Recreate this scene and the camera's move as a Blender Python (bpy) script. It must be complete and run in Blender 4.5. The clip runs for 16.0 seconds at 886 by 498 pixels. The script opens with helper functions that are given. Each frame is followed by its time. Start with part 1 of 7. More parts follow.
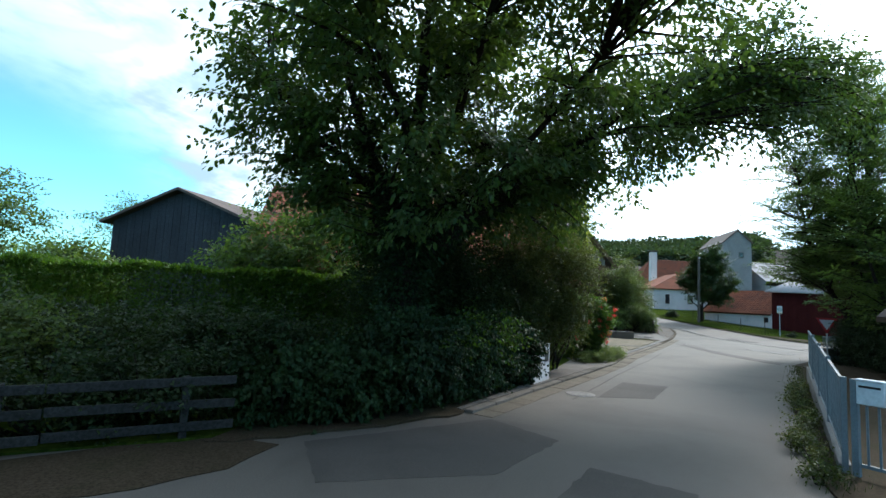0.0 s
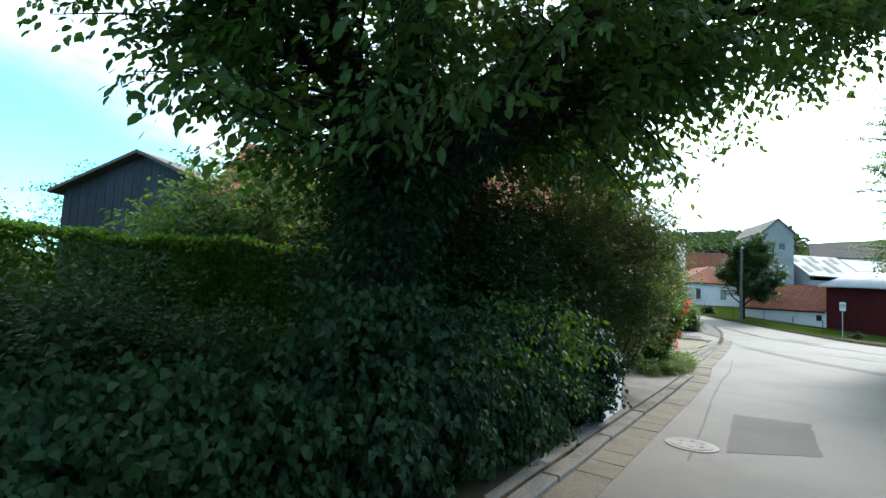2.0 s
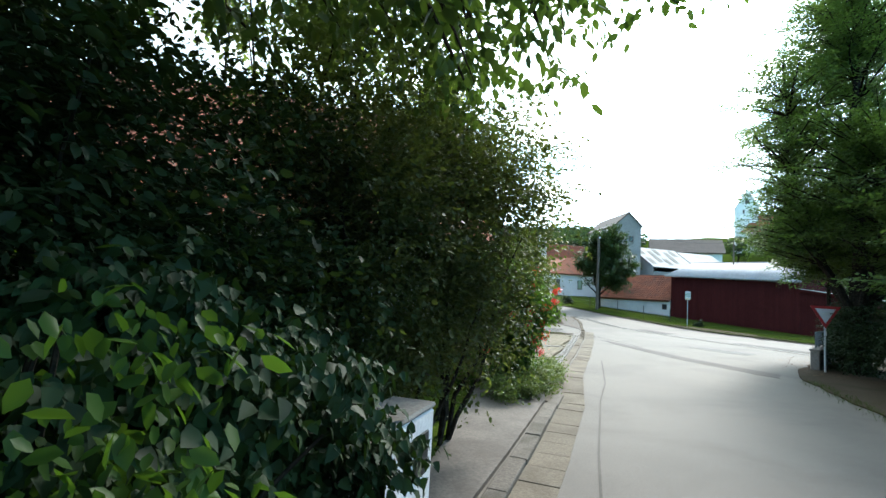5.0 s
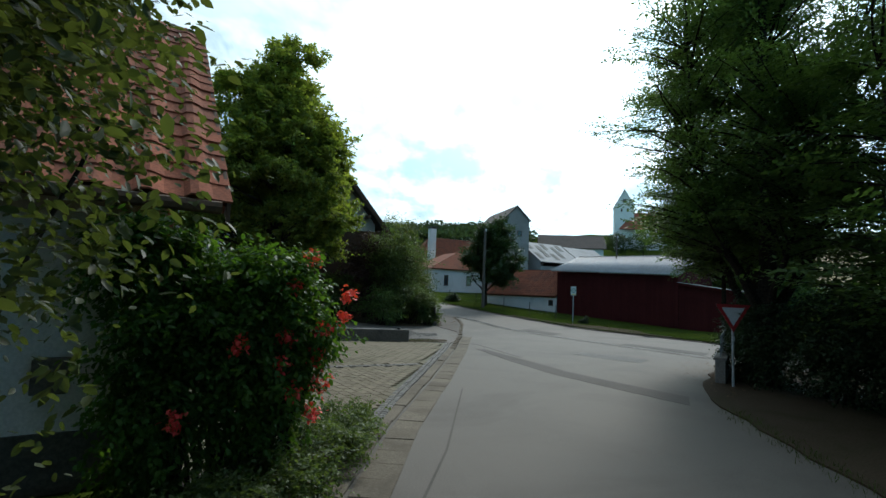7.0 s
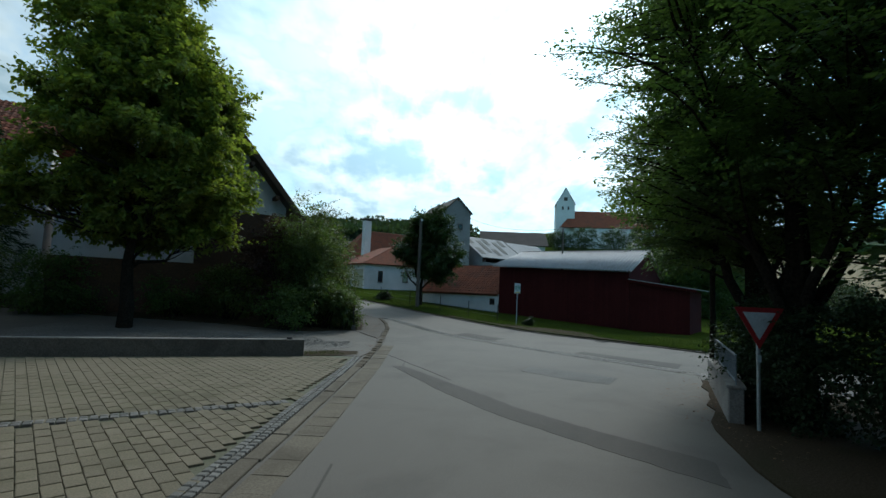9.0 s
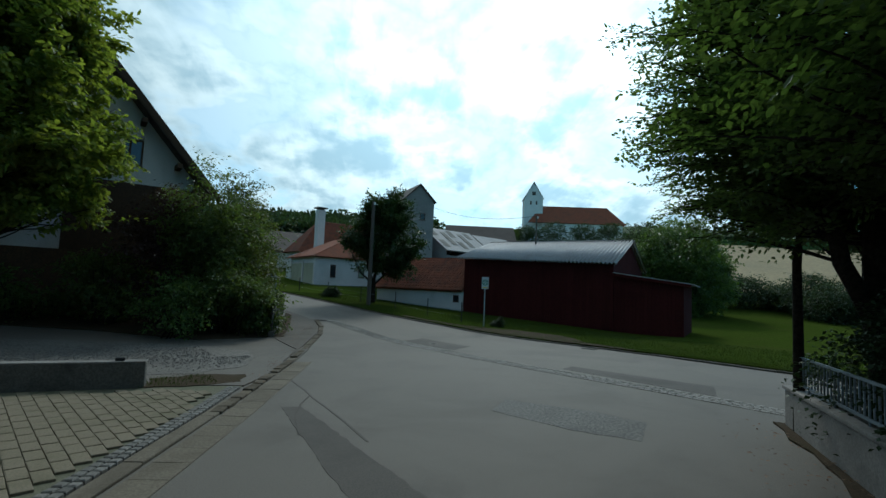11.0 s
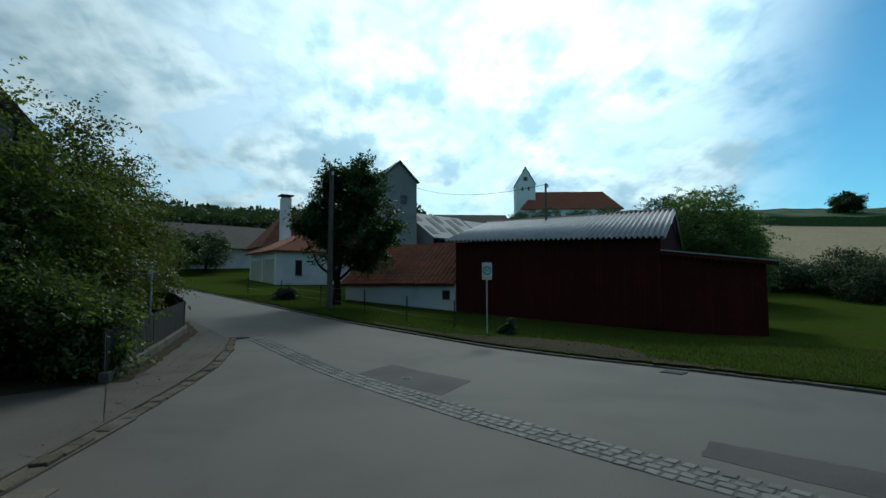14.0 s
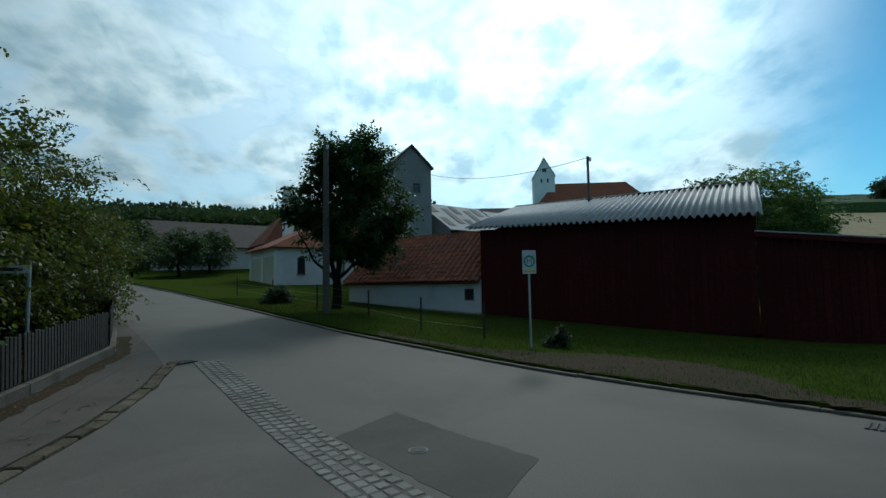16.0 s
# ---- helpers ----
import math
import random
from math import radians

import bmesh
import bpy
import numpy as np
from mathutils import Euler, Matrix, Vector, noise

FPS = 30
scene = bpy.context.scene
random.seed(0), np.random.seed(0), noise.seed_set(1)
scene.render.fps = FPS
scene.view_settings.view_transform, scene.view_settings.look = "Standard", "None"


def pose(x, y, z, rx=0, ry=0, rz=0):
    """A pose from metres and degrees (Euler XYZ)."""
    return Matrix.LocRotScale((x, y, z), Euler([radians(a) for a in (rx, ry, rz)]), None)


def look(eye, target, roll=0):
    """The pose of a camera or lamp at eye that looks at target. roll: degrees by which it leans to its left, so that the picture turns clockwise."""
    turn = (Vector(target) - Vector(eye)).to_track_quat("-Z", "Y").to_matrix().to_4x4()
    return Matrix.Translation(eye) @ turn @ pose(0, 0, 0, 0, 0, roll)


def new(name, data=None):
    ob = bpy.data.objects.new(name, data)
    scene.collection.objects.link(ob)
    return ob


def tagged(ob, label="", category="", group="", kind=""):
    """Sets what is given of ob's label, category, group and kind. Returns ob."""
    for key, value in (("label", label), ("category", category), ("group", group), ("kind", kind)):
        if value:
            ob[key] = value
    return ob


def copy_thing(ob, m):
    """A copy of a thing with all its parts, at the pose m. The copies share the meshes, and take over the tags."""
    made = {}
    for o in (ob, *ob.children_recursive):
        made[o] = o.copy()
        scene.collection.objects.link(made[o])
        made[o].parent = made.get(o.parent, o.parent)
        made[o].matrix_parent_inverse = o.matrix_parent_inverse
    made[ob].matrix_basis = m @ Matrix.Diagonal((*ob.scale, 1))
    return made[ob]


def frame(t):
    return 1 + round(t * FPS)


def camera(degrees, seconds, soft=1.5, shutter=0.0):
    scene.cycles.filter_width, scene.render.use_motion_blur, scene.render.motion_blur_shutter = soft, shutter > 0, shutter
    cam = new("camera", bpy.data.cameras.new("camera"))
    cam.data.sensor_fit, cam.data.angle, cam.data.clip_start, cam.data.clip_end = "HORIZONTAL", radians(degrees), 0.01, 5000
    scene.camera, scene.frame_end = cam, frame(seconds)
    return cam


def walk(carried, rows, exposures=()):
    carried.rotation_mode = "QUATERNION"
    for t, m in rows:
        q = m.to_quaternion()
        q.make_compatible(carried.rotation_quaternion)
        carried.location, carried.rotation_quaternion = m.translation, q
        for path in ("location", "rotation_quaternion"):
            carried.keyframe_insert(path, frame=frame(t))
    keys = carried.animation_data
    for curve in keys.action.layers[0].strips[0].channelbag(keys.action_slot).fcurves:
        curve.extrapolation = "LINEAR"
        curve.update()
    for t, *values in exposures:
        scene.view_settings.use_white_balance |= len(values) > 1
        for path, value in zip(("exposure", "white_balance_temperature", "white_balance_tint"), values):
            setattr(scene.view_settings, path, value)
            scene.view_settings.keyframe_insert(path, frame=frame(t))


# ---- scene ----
cam = camera(84.0, 16.0)
PATH = [
    (0, (0.083, -0.872, 2.127), (0.137, 1.715, 2.384), 2.8),
    (0.5, (-0.010, 0.378, 2.061), (-0.005, 2.965, 2.318), 2.4),
    (1, (-0.058, 1.492, 2.023), (-0.092, 4.079, 2.275), 2.5),
    (1.5, (0.029, 2.779, 1.985), (-0.009, 5.368, 2.228), 2.7),
    (2, (0.191, 4.052, 1.928), (0.185, 6.643, 2.145), 3.5),
    (2.5, (0.468, 5.122, 1.890), (0.532, 7.713, 2.098), 3.3),
    (3, (0.776, 5.993, 1.873), (0.932, 8.580, 2.081), 3.2),
    (3.5, (1.104, 6.791, 1.859), (1.361, 9.370, 2.068), 3.1),
    (4, (1.507, 7.574, 1.858), (1.881, 10.139, 2.066), 2.4),
    (4.5, (1.906, 8.310, 1.855), (2.413, 10.851, 2.066), 2.8),
    (7, (5.903, 13.159, 2.075), (7.045, 15.484, 2.300), 2.4),
    (7.5, (6.622, 14.096, 2.081), (7.852, 16.376, 2.308), 1.7),
    (8, (7.346, 15.050, 2.074), (8.640, 17.295, 2.300), 2.5),
    (8.5, (8.143, 16.008, 2.077), (9.493, 18.218, 2.306), 2.1),
    (9, (8.943, 16.962, 2.092), (10.345, 19.140, 2.318), 2.5),
    (11.5, (13.304, 22.022, 2.033), (14.869, 24.086, 2.250), 2.0),
    (12, (14.151, 23.055, 2.038), (15.726, 25.112, 2.253), 1.5),
    (12.5, (15.007, 24.096, 2.018), (16.584, 26.151, 2.227), 1.4),
    (13, (15.833, 25.148, 2.001), (17.413, 27.203, 2.206), 1.1),
    (13.5, (16.672, 26.202, 2.010), (18.256, 28.254, 2.207), 0.8),
    (14, (17.515, 27.266, 1.996), (19.104, 29.316, 2.189), -0.0),
    (14.5, (18.353, 28.311, 2.006), (19.938, 30.364, 2.200), -0.3),
    (15, (19.092, 29.345, 2.002), (20.666, 31.405, 2.189), -1.1),
    (15.5, (19.705, 30.355, 2.001), (21.256, 32.434, 2.181), -0.7),
    (16, (20.227, 31.194, 1.992), (21.750, 33.293, 2.174), -1.0),
]
EXPOSURES = [(0.0, 1.68, 5950, 9), (1.5, 2.2, 6050, 8), (2.5, 2.6, 6080, 7), (3.5, 2.9, 6080, 6), (4.5, 2.8, 6100, 7), (6.0, 1.4, 6100, 6), (7.0, 0.84, 6000, 5), (9.0, 0.47, 5800, 2), (11.5, 0.15, 5700, -2), (16.0, 0.02, 5720, -2)]
walk(cam, [(t, look(eye, target, roll)) for t, eye, target, roll in PATH], EXPOSURES)

# ---- light ----
SUN_AZ, SUN_EL = radians(46), radians(38)
SUN_DIR = Vector((math.sin(SUN_AZ) * math.cos(SUN_EL), math.cos(SUN_AZ) * math.cos(SUN_EL), math.sin(SUN_EL)))


class Net:
    """A small wrapper to lay out shader nodes."""

    def __init__(self, tree):
        self.tree = tree
        tree.nodes.clear()

    def node(self, kind, **values):
        n = self.tree.nodes.new(kind)
        for key, value in values.items():
            if key in n.inputs:
                self.feed(n.inputs[key], value)
        return n

    def feed(self, socket, value):
        if isinstance(value, bpy.types.NodeSocket):
            self.tree.links.new(value, socket)
        elif value is not None:
            socket.default_value = value

    def math(self, op, a, b=0.0, clamp=False):
        n = self.tree.nodes.new("ShaderNodeMath")
        n.operation, n.use_clamp = op, clamp
        self.feed(n.inputs[0], a)
        self.feed(n.inputs[1], b)
        return n.outputs[0]

    def vmath(self, op, a, b):
        n = self.tree.nodes.new("ShaderNodeVectorMath")
        n.operation = op
        self.feed(n.inputs[0], a)
        self.feed(n.inputs[1], b)
        return n.outputs["Value"] if op == "DOT_PRODUCT" else n.outputs["Vector"]

    def mix(self, fac, a, b, blend="MIX"):
        n = self.tree.nodes.new("ShaderNodeMix")
        n.data_type, n.blend_type = "RGBA", blend
        self.feed(n.inputs[0], fac)
        self.feed(n.inputs[6], a)
        self.feed(n.inputs[7], b)
        return n.outputs[2]

    def noise(self, vec, scale, detail=4.0, rough=0.55, distort=0.0):
        n = self.node("ShaderNodeTexNoise", Vector=vec, Scale=scale, Detail=detail, Roughness=rough, Distortion=distort)
        return n.outputs["Fac"]

    def ramp(self, fac, lo, hi, a=0.0, b=1.0):
        n = self.tree.nodes.new("ShaderNodeMapRange")
        n.interpolation_type = "SMOOTHSTEP"
        for key, value in (("Value", fac), ("From Min", lo), ("From Max", hi), ("To Min", a), ("To Max", b)):
            self.feed(n.inputs[key], value)
        return n.outputs["Result"]


def make_sky():
    world = bpy.data.worlds.new("sky")
    scene.world = world
    world.use_nodes = True
    net = Net(world.node_tree)
    way = net.node("ShaderNodeTexCoord").outputs["Generated"]
    sky = net.tree.nodes.new("ShaderNodeTexSky")
    sky.sky_type, sky.sun_disc = "NISHITA", False
    sky.sun_elevation, sky.sun_rotation = SUN_EL, SUN_AZ
    sky.air_density, sky.dust_density, sky.ozone_density = 1.0, 0.3, 1.5
    split = net.node("ShaderNodeSeparateXYZ", Vector=way)
    high = net.math("MAXIMUM", net.math("ADD", split.outputs[2], 0.34), 0.06)
    flat = net.node("ShaderNodeCombineXYZ", X=net.math("DIVIDE", split.outputs[0], high), Y=net.math("DIVIDE", split.outputs[1], high))
    broad = net.noise(flat.outputs[0], 2.1, 5.0, 0.55, 0.3)
    fine = net.noise(flat.outputs[0], 9.0, 4.0, 0.6, 0.2)
    toward = net.vmath("DOT_PRODUCT", way, SUN_DIR)
    # open blue sky towards the south-east, low in the west and away from the sun
    east = net.vmath("DOT_PRODUCT", way, Vector((math.sin(radians(112)), math.cos(radians(112)), 0.12)).normalized())
    west = net.vmath("DOT_PRODUCT", way, Vector((math.sin(radians(-44)), math.cos(radians(-44)), -0.06)).normalized())
    # small ripples of high cloud drawn out along one direction
    drawn = net.node("ShaderNodeCombineXYZ", X=net.math("ADD", net.math("MULTIPLY", flat.inputs[0].links[0].from_socket, 16.0), net.math("MULTIPLY", flat.inputs[1].links[0].from_socket, -9.0)), Y=net.math("ADD", net.math("MULTIPLY", flat.inputs[0].links[0].from_socket, 3.0), net.math("MULTIPLY", flat.inputs[1].links[0].from_socket, 5.5)))
    ripple = net.noise(drawn.outputs[0], 1.0, 4.0, 0.6, 0.5)
    puff = net.noise(flat.outputs[0], 5.2, 3.0, 0.5, 0.0)
    fine = net.math("ADD", net.math("MULTIPLY", puff, 0.55), net.math("ADD", net.math("MULTIPLY", fine, 0.25), net.math("MULTIPLY", ripple, 0.2)))
    cover = net.math("ADD", broad, net.math("MULTIPLY", net.math("SUBTRACT", fine, 0.5), 0.45))
    clear = net.math("ADD", net.ramp(east, 0.70, 0.84), net.ramp(west, 0.90, 0.955))
    clear = net.math("ADD", clear, net.ramp(toward, -0.1, -0.5))
    cloud = net.ramp(net.math("SUBTRACT", cover, net.math("MULTIPLY", clear, 0.5)), 0.30, 0.54)
    veil = net.math("MULTIPLY", net.math("SUBTRACT", 1.0, net.math("MINIMUM", clear, 1.0)), 0.62)
    cloud = net.math("MAXIMUM", cloud, veil)
    glow = net.math("POWER", net.math("MAXIMUM", toward, 0.0), 6.0)
    thick = net.ramp(net.math("ADD", net.math("MULTIPLY", broad, 0.4), net.math("MULTIPLY", fine, 0.6)), 0.43, 0.60)
    tone = net.mix(thick, (0.99, 1.09, 1.1, 1), (0.42, 0.58, 0.67, 1))
    spread = net.ramp(toward, -0.5, 0.5, 0.4, 1.0)
    bright = net.math("ADD", net.math("MULTIPLY", glow, CLOUD_GLOW), net.math("MULTIPLY", spread, CLOUD_BASE))
    lit = net.node("ShaderNodeVectorMath")
    lit.operation = "SCALE"
    net.feed(lit.inputs[0], tone)
    net.feed(lit.inputs["Scale"], bright)
    blue = net.node("ShaderNodeVectorMath")
    blue.operation = "SCALE"
    net.feed(blue.inputs[0], net.mix(1.0, sky.outputs[0], (0.62, 1.12, 1.22, 1), "MULTIPLY"))
    net.feed(blue.inputs["Scale"], SKY_STRENGTH)
    both = net.mix(cloud, blue.outputs[0], lit.outputs[0])
    ground = net.node("ShaderNodeBackground", Color=both, Strength=1.0)
    out = net.node("ShaderNodeOutputWorld", Surface=ground.outputs[0])


SKY_STRENGTH, CLOUD_BASE, CLOUD_GLOW = 0.075, 0.46, 1.35
make_sky()
sun_data = bpy.data.lights.new("sun", "SUN")
sun_data.energy, sun_data.angle, sun_data.color = 1.5, radians(10.0), (1.0, 0.94, 0.84)
sun = new("sun", sun_data)
sun.matrix_world = look(SUN_DIR * 100, (0, 0, 0))


# ---- materials ----
def surface(name, dark, light, rough=0.85, grain=40.0, stain=1.2, bump=0.15, metal=0.0, random_tint=0.0, spec=0.3, stain_colour=None, stain_amount=0.35, island_tint=0.0):
    """A weathered opaque surface: grain, larger stains, fine relief; random_tint varies object by object."""
    mat = bpy.data.materials.new(name)
    mat.use_nodes = True
    net = Net(mat.node_tree)
    geo = net.node("ShaderNodeNewGeometry")
    place = geo.outputs["Position"]
    small = net.noise(place, grain, 5.0, 0.65)
    large = net.noise(place, stain, 6.0, 0.6, 0.6)
    colour = net.mix(net.ramp(small, 0.3, 0.7), (*dark, 1), (*light, 1))
    colour = net.mix(net.math("MULTIPLY", net.ramp(large, 0.42, 0.72), stain_amount), colour, (*(stain_colour or [c * 0.55 for c in dark]), 1))
    if random_tint:
        info = net.node("ShaderNodeObjectInfo").outputs["Random"]
        colour = net.mix(1.0, colour, net.mix(info, (1 - random_tint,) * 3 + (1,), (1 + random_tint,) * 3 + (1,)), "MULTIPLY")
    if island_tint:
        each = net.math("POWER", geo.outputs["Random Per Island"], 1.5)
        colour = net.mix(1.0, colour, net.mix(each, (1 - island_tint,) * 3 + (1,), (1 + island_tint, 1 + island_tint * 0.9, 1 + island_tint * 0.8, 1)), "MULTIPLY")
    relief = net.node("ShaderNodeBump", Strength=bump, Distance=0.02, Height=net.math("ADD", small, net.math("MULTIPLY", large, 0.5)))
    shader = net.node("ShaderNodeBsdfPrincipled", Roughness=net.ramp(small, 0.2, 0.8, rough - 0.08, min(1.0, rough + 0.08)), Metallic=metal, Normal=relief.outputs[0])
    net.feed(shader.inputs["Base Color"], colour)
    net.feed(shader.inputs["Specular IOR Level"], spec)
    net.node("ShaderNodeOutputMaterial", Surface=shader.outputs[0])
    return mat


def foliage(name, dark, light, through_light=0.4, gloss=0.45, tip=None, tip_amount=0.0):
    """Leaves: colour by leaf and by clump, some light coming through."""
    mat = bpy.data.materials.new(name)
    mat.use_nodes = True
    net = Net(mat.node_tree)
    geo = net.node("ShaderNodeNewGeometry")
    clump = net.noise(geo.outputs["Position"], 0.9, 3.0)
    pick = net.math("ADD", net.math("MULTIPLY", geo.outputs["Random Per Island"], 0.6), net.math("MULTIPLY", net.ramp(clump, 0.35, 0.65), 0.4))
    colour = net.mix(pick, (dark[0] * 1.12, dark[1], dark[2] * 1.2, 1), (light[0] * 1.12, light[1], light[2] * 1.2, 1))
    if tip:
        colour = net.mix(net.math("MULTIPLY", net.ramp(net.noise(geo.outputs["Position"], 2.3, 2.0), 0.5, 0.68), tip_amount), colour, (*tip, 1))
    shader = net.node("ShaderNodeBsdfPrincipled", Roughness=gloss)
    net.feed(shader.inputs["Base Color"], colour)
    net.feed(shader.inputs["Specular IOR Level"], 0.16)
    glow = net.node("ShaderNodeBsdfTranslucent", Color=net.mix(1.0, colour, (1.42, 1.5, 0.55, 1), "MULTIPLY"))
    both = net.node("ShaderNodeMixShader", Fac=through_light)
    net.feed(both.inputs[1], shader.outputs[0])
    net.feed(both.inputs[2], glow.outputs[0])
    net.node("ShaderNodeOutputMaterial", Surface=both.outputs[0])
    return mat


ASPHALT = surface("asphalt", (0.07412, 0.062, 0.05194), (0.1254, 0.107, 0.09114), 0.82, 60, 0.35, 0.12, stain_amount=0.45)
ASPHALT_DARK = surface("asphalt_patch", (0.0545, 0.047, 0.04116), (0.09374, 0.081, 0.07154), 0.88, 70, 0.6, 0.12, spec=0.2)
ASPHALT_COARSE = surface("asphalt_coarse", (0.03815, 0.035, 0.03332), (0.1853, 0.17, 0.1568), 0.9, 22, 1.0, 0.4)
GUTTER = surface("gutter_concrete", (0.104, 0.084, 0.063), (0.162, 0.137, 0.106), 0.9, 35, 0.9, 0.2, random_tint=0.07, spec=0.12, stain_amount=0.55)
KERB_WORN = surface("worn_kerb", (0.09265, 0.08, 0.0686), (0.1635, 0.142, 0.1225), 0.9, 35, 1.4, 0.25, random_tint=0.14, spec=0.12, stain_colour=(0.045, 0.042, 0.028), stain_amount=0.65)
KERB_BROKEN = surface("broken_kerb", (0.078, 0.06, 0.043), (0.132, 0.11, 0.082), 0.92, 28, 1.6, 0.35, random_tint=0.28, spec=0.1, stain_colour=(0.05, 0.036, 0.022), stain_amount=0.6)
FOOTPATH = surface("footpath_concrete", (0.109, 0.095, 0.0833), (0.1744, 0.152, 0.1352), 0.9, 30, 1.0, 0.2, spec=0.15, stain_amount=0.6)
CONCRETE = surface("concrete", (0.1417, 0.13, 0.1176), (0.2398, 0.215, 0.196), 0.88, 30, 1.1, 0.2, stain_amount=0.6)
CONCRETE_DARK = surface("stained_concrete", (0.05995, 0.055, 0.049), (0.1199, 0.11, 0.0931), 0.9, 25, 1.3, 0.25, stain_amount=0.6)
PAVER = surface("paver", (0.1145, 0.094, 0.06468), (0.1799, 0.148, 0.1058), 0.88, 45, 0.8, 0.2, random_tint=0.12, spec=0.15, stain_colour=(0.07, 0.066, 0.034), stain_amount=0.55)
JOINT = surface("joint_sand", (0.07, 0.065, 0.04), (0.13, 0.12, 0.08), 0.95, 60, 2.0, 0.3, stain_colour=(0.04, 0.06, 0.02))
SETT_WORN = surface("worn_sett", (0.109, 0.098, 0.08624), (0.2017, 0.18, 0.1617), 0.82, 60, 1.0, 0.25, random_tint=0.22, stain_colour=(0.06, 0.052, 0.04), stain_amount=0.5)
SETT = surface("granite_sett", (0.095, 0.087, 0.077), (0.168, 0.152, 0.138), 0.78, 60, 2.0, 0.25, random_tint=0.22)
PAVEMENT = surface("pavement_tar", (0.06104, 0.05, 0.04116), (0.1068, 0.089, 0.07448), 0.88, 50, 0.7, 0.2, spec=0.2, stain_amount=0.6, stain_colour=(0.045, 0.036, 0.026))
MORTAR = surface("sett_mortar", (0.075, 0.066, 0.055), (0.12, 0.108, 0.092), 0.9, 50, 1.2, 0.2, spec=0.2, stain_amount=0.5)
GRAVEL = surface("gravel", (0.065, 0.058, 0.05), (0.18, 0.16, 0.145), 0.95, 18, 0.8, 0.6)
DIRT = surface("dirt", (0.02834, 0.02, 0.01274), (0.07194, 0.053, 0.03528), 0.95, 34, 0.9, 0.25, spec=0.04, stain_amount=0.5, stain_colour=(0.024, 0.026, 0.010))
SOIL_GRASS = surface("meadow_soil", (0.02289, 0.038, 0.00588), (0.04905, 0.068, 0.01078), 0.95, 9, 0.25, 0.6, spec=0.0, stain_colour=(0.05, 0.048, 0.017))
GRASS = foliage("grass_blades", (0.020, 0.038, 0.006), (0.05, 0.078, 0.014), 0.25, 0.7)
WHEAT = surface("wheat_stubble", (0.20, 0.15, 0.075), (0.29, 0.22, 0.115), 0.95, 1.6, 0.05, 0.6, stain_colour=(0.15, 0.12, 0.065))
CORN = surface("corn", (0.014, 0.036, 0.008), (0.04, 0.08, 0.018), 0.9, 2.5, 0.1, 0.8)
WHITE = surface("white_render", (0.5668, 0.52, 0.4998), (0.7194, 0.66, 0.637), 0.9, 30, 0.5, 0.12, stain_amount=0.4, stain_colour=(0.36, 0.35, 0.32))
GREY_RENDER = surface("grey_render", (0.2235, 0.212, 0.2078), (0.3161, 0.296, 0.2891), 0.9, 30, 0.4, 0.15, stain_amount=0.4)
LIME_WASH = surface("lime_wash", (0.72, 0.72, 0.70), (0.82, 0.82, 0.81), 0.9, 30, 0.5, 0.08, stain_amount=0.15)
CREAM = surface("cream_render", (0.36, 0.335, 0.24), (0.46, 0.43, 0.32), 0.9, 30, 0.6, 0.12, stain_amount=0.3)
RED_WOOD = surface("red_boards", (0.040, 0.009, 0.009), (0.070, 0.0145, 0.0135), 0.9, 14, 0.6, 0.2, random_tint=0.1, spec=0.06)
BROWN_WOOD = surface("brown_boards", (0.05, 0.028, 0.016), (0.10, 0.055, 0.03), 0.75, 18, 0.8, 0.2, random_tint=0.15)
GREY_WOOD = surface("grey_boards", (0.018, 0.0175, 0.016), (0.05, 0.048, 0.045), 0.88, 22, 0.9, 0.25, random_tint=0.15, spec=0.15)
FENCE_WOOD = surface("dark_picket_wood", (0.022, 0.02, 0.018), (0.055, 0.05, 0.045), 0.85, 22, 0.9, 0.25, random_tint=0.2)
DARK_BOARD = surface("dark_cladding", (0.025, 0.026, 0.032), (0.05, 0.05, 0.06), 0.8, 12, 0.8, 0.2, random_tint=0.12)
TILE = surface("clay_tile", (0.145, 0.048, 0.029), (0.245, 0.085, 0.05), 0.9, 26, 1.1, 0.2, spec=0.12, random_tint=0.18, stain_colour=(0.075, 0.05, 0.04), stain_amount=0.6)
TILES_AGED = surface("aged_clay_tiles", (0.15, 0.05, 0.03), (0.235, 0.082, 0.048), 0.9, 26, 0.6, 0.2, spec=0.12, stain_colour=(0.06, 0.042, 0.035), stain_amount=0.6, island_tint=0.12)
TILES = surface("clay_tiles", (0.145, 0.048, 0.029), (0.245, 0.085, 0.05), 0.9, 26, 1.1, 0.2, spec=0.12, random_tint=0.18, stain_colour=(0.075, 0.05, 0.04), stain_amount=0.6, island_tint=0.38)
TILE_BROWN = surface("brown_tile", (0.07, 0.05, 0.042), (0.13, 0.09, 0.075), 0.8, 20, 0.6, 0.2, random_tint=0.15)
FIBRE = surface("fibre_cement", (0.255, 0.242, 0.241), (0.374, 0.351, 0.348), 0.75, 18, 0.5, 0.1, spec=0.2, stain_amount=0.4, stain_colour=(0.17, 0.165, 0.155))
METAL_ROOF = surface("corrugated_metal", (0.2943, 0.28, 0.2793), (0.4578, 0.43, 0.4263), 0.62, 12, 0.5, 0.05, metal=0.1, spec=0.3)
PAINT_METAL = surface("grey_painted_metal", (0.12, 0.15, 0.17), (0.18, 0.215, 0.24), 0.5, 40, 1.5, 0.05, spec=0.4)
